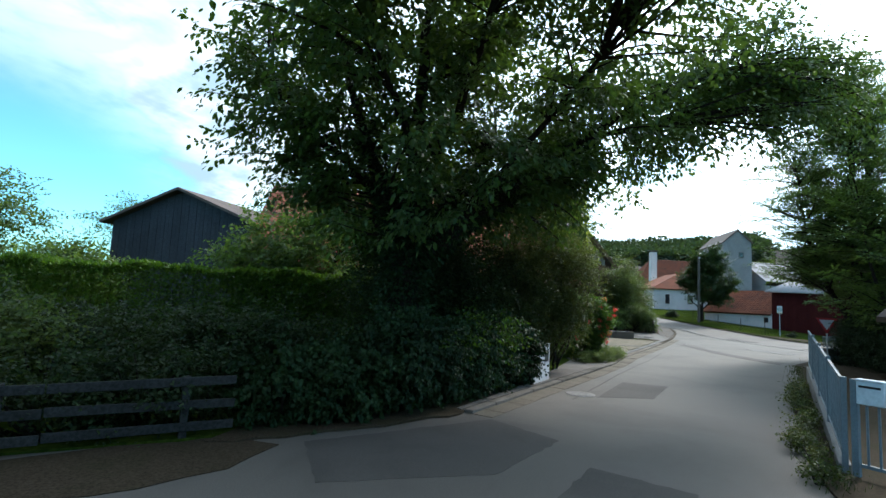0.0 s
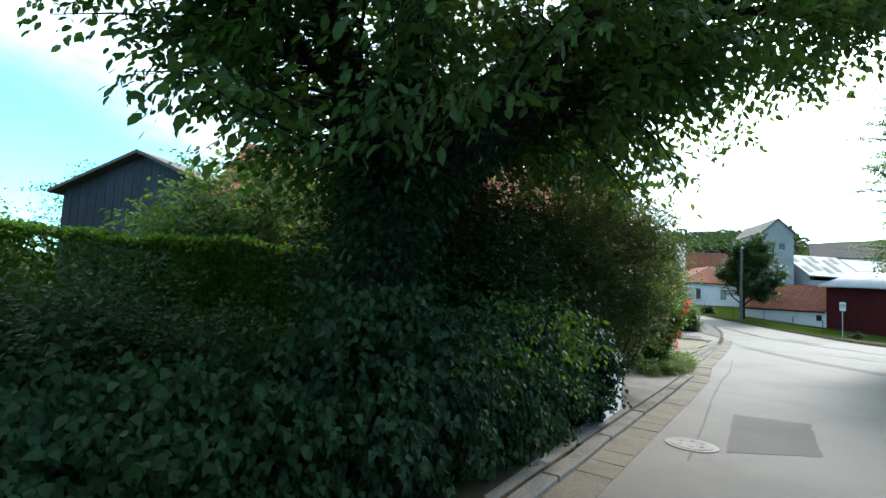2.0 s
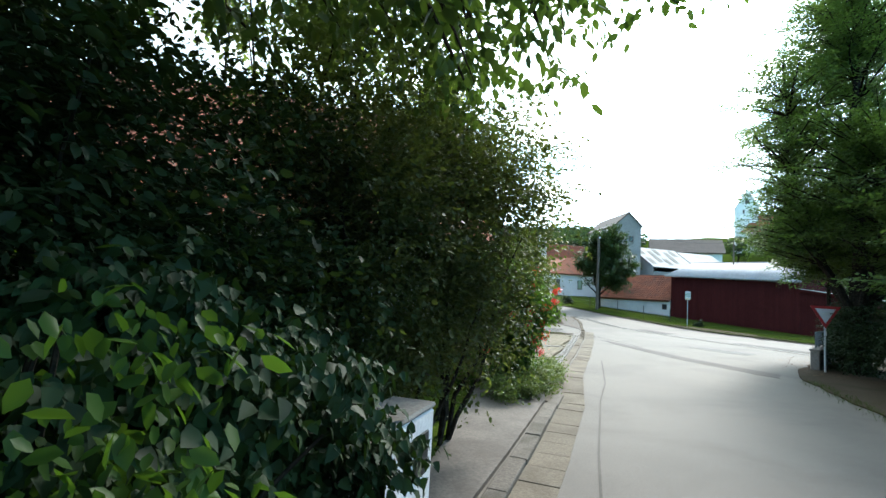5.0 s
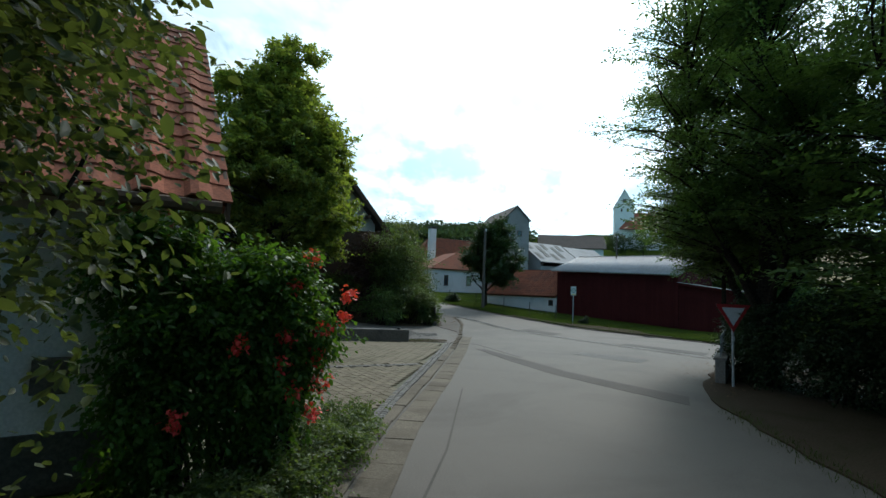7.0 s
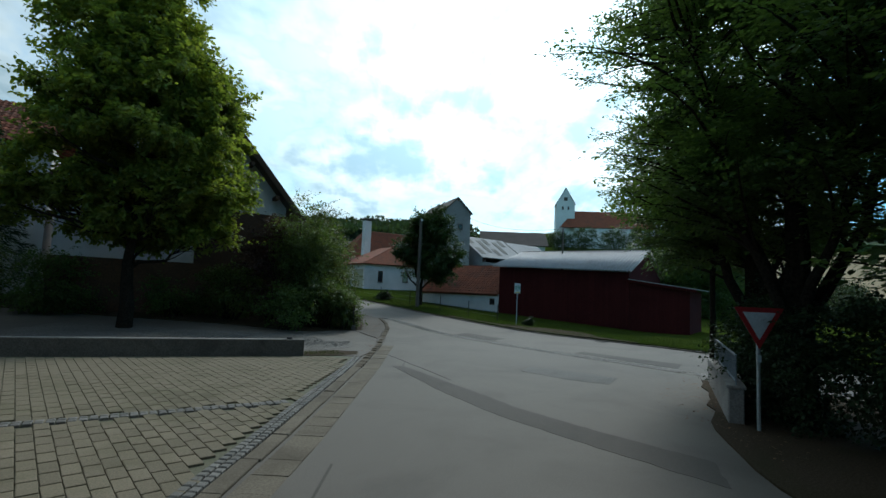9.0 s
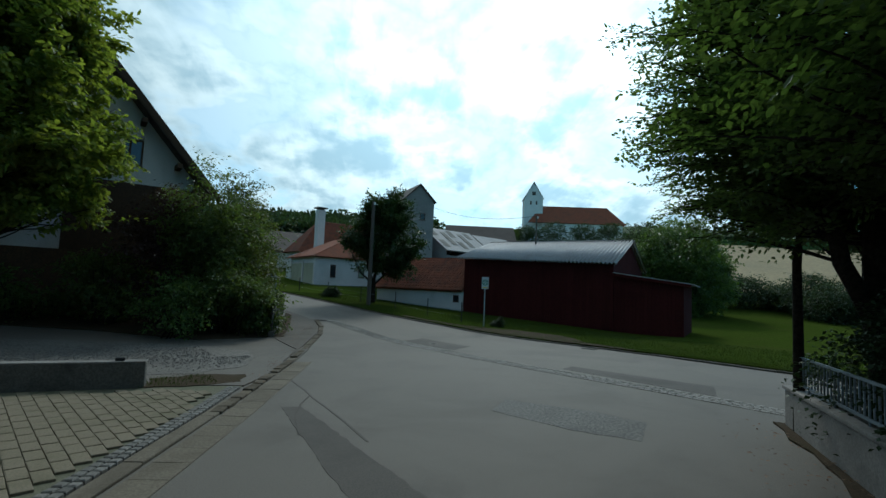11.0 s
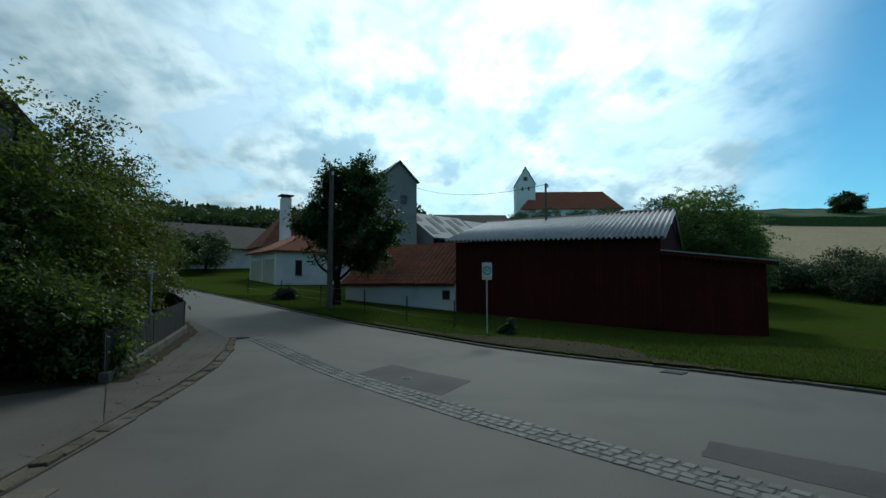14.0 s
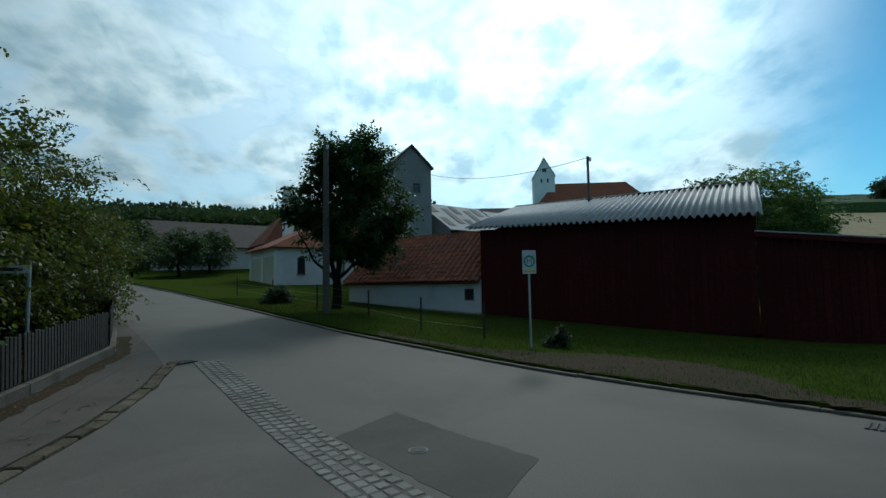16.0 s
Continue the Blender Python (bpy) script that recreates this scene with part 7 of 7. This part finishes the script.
def fields():
    def drape(name, a0, a1, r0, r1, lift, mat, label, rough=0.0):
        rng = random.Random(6)
        na, nr = 50, 24
        verts, faces = [], []
        for i in range(na + 1):
            for j in range(nr + 1):
                a, r = radians(a0 + (a1 - a0) * i / na), r0 + (r1 - r0) * j / nr
                x, y = 25 + r * math.sin(a), 35 + r * math.cos(a)
                z = land(x, y) + lift + rng.uniform(-rough, rough)
                if rough and (j in (0, nr) or i in (0, na)):
                    z = land(x, y) - 0.1
                verts.append((x, y, z))
        for i in range(na):
            for j in range(nr):
                k = i * (nr + 1) + j
                faces.append((k, k + 1, k + nr + 2, k + nr + 1))
        me = bpy.data.meshes.new(name)
        me.from_pydata(verts, [], faces)
        me.materials.append(mat)
        tagged(new(name, me), label, "field", "", "stuff")
    drape("wheat_field", 58, 118, 74, 138, 0.15, WHEAT, "ripe golden wheat field on the slope")
    drape("corn_field", 52, 118, 138.5, 170, 2.3, CORN, "dark green standing corn along the ridge", 0.25)


fields()


# ---- small ground detail ----
FENCE_FOOT = [(18.25, 38.95), (19.45, 41.8), (20.7, 44.9), (20.85, 47.5)]
sheet("dirt_strip", ragged(offset(FENCE_FOOT, -0.09) + offset(FENCE_FOOT, -0.42)[::-1], 0.3, 0.06), 0.056, DIRT, 0.006, "brown soil and litter along the fence footing", "soil")


def litter():
    """Dead leaves and grit on the pavement, in the gutters and at the wall foot."""
    rng = np.random.default_rng(51)
    pts = []
    for line, n, w in ((offset(FENCE_FOOT, -0.3), 260, 0.2), ([(15.3, 30.8), (17.2, 34.5), (19.6, 39.6), (21.9, 43.4)], 320, 0.16), ([(16.8, 20.4), (18.4, 22.2), (21.6, 24.6)], 240, 0.35)):
        spots = along(line, 0.05)
        for k in range(n):
            x, y, _ = spots[rng.integers(0, len(spots))]
            x, y = x + rng.normal() * w, y + rng.normal() * w
            pts.append((x, y, land(x, y) + 0.068))
    pts = np.array(pts)
    out = rng.normal(size=pts.shape) * np.array([1, 1, 0.05])
    ob = leaf_mesh("leaf_litter", pts, 0.05, "oval", LEAF_DEAD, None, out, 0.0, 0.1, seed=52, up=2.0)
    tagged(ob, "dry brown leaves scattered along the kerbs", "leaf litter", "", "stuff")


litter()


def crack(points, width=0.035, lift=0.004):
    left, right = offset(points, width / 2), offset(points, -width / 2)
    sheet("road_crack", left + right[::-1], lift, ASPHALT_DARK, 0.004, "dark open crack in the asphalt", "road crack")


crack([(16.43, 31.99), (16.26, 31.15), (16.19, 30.35), (16.06, 29.6), (16.0, 28.98), (15.88, 27.95), (15.72, 26.9)])
crack([(15.05, 27.6), (15.31, 28.41), (15.43, 28.76), (15.72, 29.3), (16.07, 29.8)], 0.03, 0.01)
crack([(21.14, 43.9), (20.68, 42.74), (20.21, 41.72), (19.77, 40.69), (19.56, 40.08)], 0.025, 0.054)
crack([(3.4, 10.4), (4.6, 12.3), (6.0, 14.6), (7.8, 17.4), (9.0, 19.1), (11.2, 22.7)], 0.03)


def pebbles():
    """Loose stones lying on the gravel."""
    rng = np.random.default_rng(31)
    corner = np.array([(1, 0, 0), (-1, 0, 0), (0, 1, 0), (0, -1, 0), (0, 0, 1)], float)
    tri = [(0, 2, 4), (2, 1, 4), (1, 3, 4), (3, 0, 4)]
    verts, faces = [], []
    for k in range(5200):
        x = rng.uniform(9.5, 16.6)
        y = 35.4 + rng.normal() * 1.3 + (16.0 - x) * 0.2
        if y < 32.9 + (15.5 - x) * 0.1 or y > 38.4 or x > 15.6 + (y - 33.2) * 0.5 * (y < 35):
            continue
        s, a = rng.uniform(0.012, 0.034), rng.uniform(0, 6.28)
        turn = np.array([[math.cos(a), -math.sin(a), 0], [math.sin(a), math.cos(a), 0], [0, 0, 0.7]])
        o = len(verts)
        verts += [tuple(np.array([x, y, land(x, y) + 0.045]) + turn @ (c * s * rng.uniform(0.7, 1.2))) for c in corner]
        faces += [tuple(o + i for i in f) for f in tri]
    me = bpy.data.meshes.new("pebbles")
    me.from_pydata(verts, [], faces)
    me.materials.append(SETT)
    tagged(new("pebbles", me), "loose pale stones scattered over the driveway gravel", "gravel", "", "stuff")


pebbles()


def grass_tufts():
    rng = np.random.default_rng(14)
    pts = []
    for k in range(90000):
        y = rng.uniform(24, 58)
        x = east_of(y) + 0.15 + rng.random() ** 1.6 * 7.0
        if (34.6 < y < 39.8 and x < 31.2 - 0.3 * abs(y - 37) or 31.6 < y < 44.6 and x < east_of(y) + 0.5) and rng.random() < 0.7:
            continue
        pts.append((x, y, land(x, y) + 0.09))
    for k in range(2500):
        u = rng.random()
        x, y = 4.95 + (15.0 - 4.95) * u + rng.normal() * 0.18 + 0.15, 5.2 + (19.3 - 5.2) * u + rng.normal() * 0.1
        pts.append((x, y, 0.03))
    for k in range(420):
        pts.append((rng.uniform(13.5, 14.9), rng.uniform(31.5, 32.4), 0.035))
    pts = np.array(pts)
    up = np.zeros_like(pts)
    up[:, 2] = 1.4
    ob = leaf_mesh("grass_blades", pts, 0.075, "blade", GRASS, None, up, 0.0, 0.55, seed=15)
    tagged(ob, "short green grass blades along the verge", "grass", "", "stuff")


grass_tufts()


# ---- pavers and setts ----
def piece(name, l, w, h, inset, material, seed):
    """One block with a slightly narrower worn top."""
    rng = random.Random(seed)
    bm = bmesh.new()
    lo = [bm.verts.new((x * l / 2, y * w / 2, -0.05)) for x, y in ((-1, -1), (1, -1), (1, 1), (-1, 1))]
    mid = [bm.verts.new((x * l / 2, y * w / 2, h - inset)) for x, y in ((-1, -1), (1, -1), (1, 1), (-1, 1))]
    top = [bm.verts.new((x * (l / 2 - inset) * rng.uniform(0.9, 1), y * (w / 2 - inset) * rng.uniform(0.9, 1), h * rng.uniform(0.85, 1.1))) for x, y in ((-1, -1), (1, -1), (1, 1), (-1, 1))]
    for a, b in ((lo, mid), (mid, top)):
        for i in range(4):
            bm.faces.new((a[i], a[(i + 1) % 4], b[(i + 1) % 4], b[i]))
    bm.faces.new(top)
    me = bpy.data.meshes.new(name)
    bm.to_mesh(me)
    bm.free()
    me.materials.append(material)
    return me


def lay(parent, name, shapes, spots, limit, rest_name, rest_label, loose=1.0):
    """Blocks at spots (x, y, z, degrees): the first ones as pieces, those past the limit joined."""
    rng = random.Random(17)
    verts, faces = [], []
    for k, (x, y, z, a) in enumerate(spots):
        me = shapes[rng.randint(0, len(shapes) - 1)]
        m = pose(x, y, z + rng.uniform(-0.002, 0.002), rng.uniform(-0.4, 0.4) * loose, rng.uniform(-0.4, 0.4) * loose, a + rng.uniform(-1.2, 1.2) * loose)
        if k < limit:
            ob = new(name, me)
            ob.parent = parent
            ob.matrix_local = m
        else:
            o = len(verts)
            verts += [m @ v.co for v in me.vertices]
            faces += [[o + i for i in p.vertices] for p in me.polygons]
    if verts:
        me = bpy.data.meshes.new(rest_name)
        me.from_pydata(verts, [], faces)
        me.materials.append(shapes[0].materials[0])
        ob = new(rest_name, me)
        ob.parent = parent
        tagged(ob, rest_label, kind="stuff")


def inside(x, y, poly):
    hit = False
    for (x0, y0), (x1, y1) in zip(poly, poly[1:] + poly[:1]):
        if (y0 > y) != (y1 > y) and x < x0 + (y - y0) / (y1 - y0) * (x1 - x0):
            hit = not hit
    return hit


def yard():
    root = base("yard_paving", pose(0, 0, 0), "yellow-grey concrete block paving of the house yard", "paving", "", "structure")
    area = [(8.6, 20.9), (9.55, 22.6), (10.4, 23.95), (13.85, 29.35), (14.7, 30.75), (13.6, 31.3), (-2, 34.9), (-5, 34.9), (-5, 30), (5.3, 29.5), (5.9, 24.5), (6.2, 20.6)]
    tilt, l, w = radians(98), 0.375, 0.182
    ux, uy = math.cos(tilt), math.sin(tilt)
    spots = []
    for i in range(-85, 85):
        for j in range(-50, 50):
            s, t = j * l + (i % 2) * l / 2, i * w
            x, y = 9.0 + ux * s - uy * t, 25.0 + uy * s + ux * t
            if inside(x, y, area) and abs(y - 25.87) > 0.13:
                spots.append((x, y, 0.02, math.degrees(tilt)))
    spots.sort(key=lambda p: abs(p[1] - 23.5) + abs(p[0] - 9.5))
    lay(root, "paver", [piece("paver", l - 0.026, w - 0.010, 0.028, 0.006, PAVER, k) for k in range(4)], spots, 300, "more_pavers", "far rows of the same block paving")
    edge = base("sett_edging", pose(0, 0, 0), "two rows of small pale granite setts edging the yard", "sett edging", "", "structure")
    small = [piece("sett", 0.108, 0.102, 0.032, 0.012, SETT, k) for k in range(5)]
    rows = []
    for d in (0.26, 0.38):
        rows += [(x, y, 0.02, math.degrees(a)) for x, y, a in along(offset([(8.6, 20.2), (9.9, 22.3), (10.85, 23.75), (14.35, 29.2), (15.3, 30.8)], d), 0.133)]
    for side in (-0.06, 0.06):
        rows += [(x, 25.87 + side + 0.012 * math.sin(x * 5), 0.028, 0) for x in np.arange(4.0, 11.6, 0.125)]
    lay(edge, "sett", small, rows, 300, "more_setts", "farther small setts")
    strip = base("sett_strip", pose(0, 0, 0), "strip of worn granite setts across the junction", "sett strip", "", "structure")
    line = [(22.15, 43.2), (22.2, 40), (22.25, 36), (22.3, 33), (22.55, 30), (22.9, 27), (23.15, 24), (23.2, 8)]
    sheet("sett_bed", offset(line, 0.04) + offset(line, 0.60)[::-1], 0.004, MORTAR, 0.006, "grey worn mortar between the granite setts", "mortar bed")
    big = [piece("sett", 0.142 + 0.010 * (k % 4), 0.128 + 0.008 * (k % 3), 0.013, 0.009, SETT_WORN, k) for k in range(8)]
    rows = []
    for c in range(4):
        rows += [(x, y, land(x, y) + 0.002, math.degrees(a)) for x, y, a in along(offset(line, 0.085 + c * 0.155 + 0.012 * (c % 2)), 0.176 + 0.009 * c)]
    rows.sort(key=lambda p: abs(p[1] - 33.5))
    lay(strip, "sett", big, rows, 300, "more_setts", "farther worn setts of the strip", 4.0)


yard()
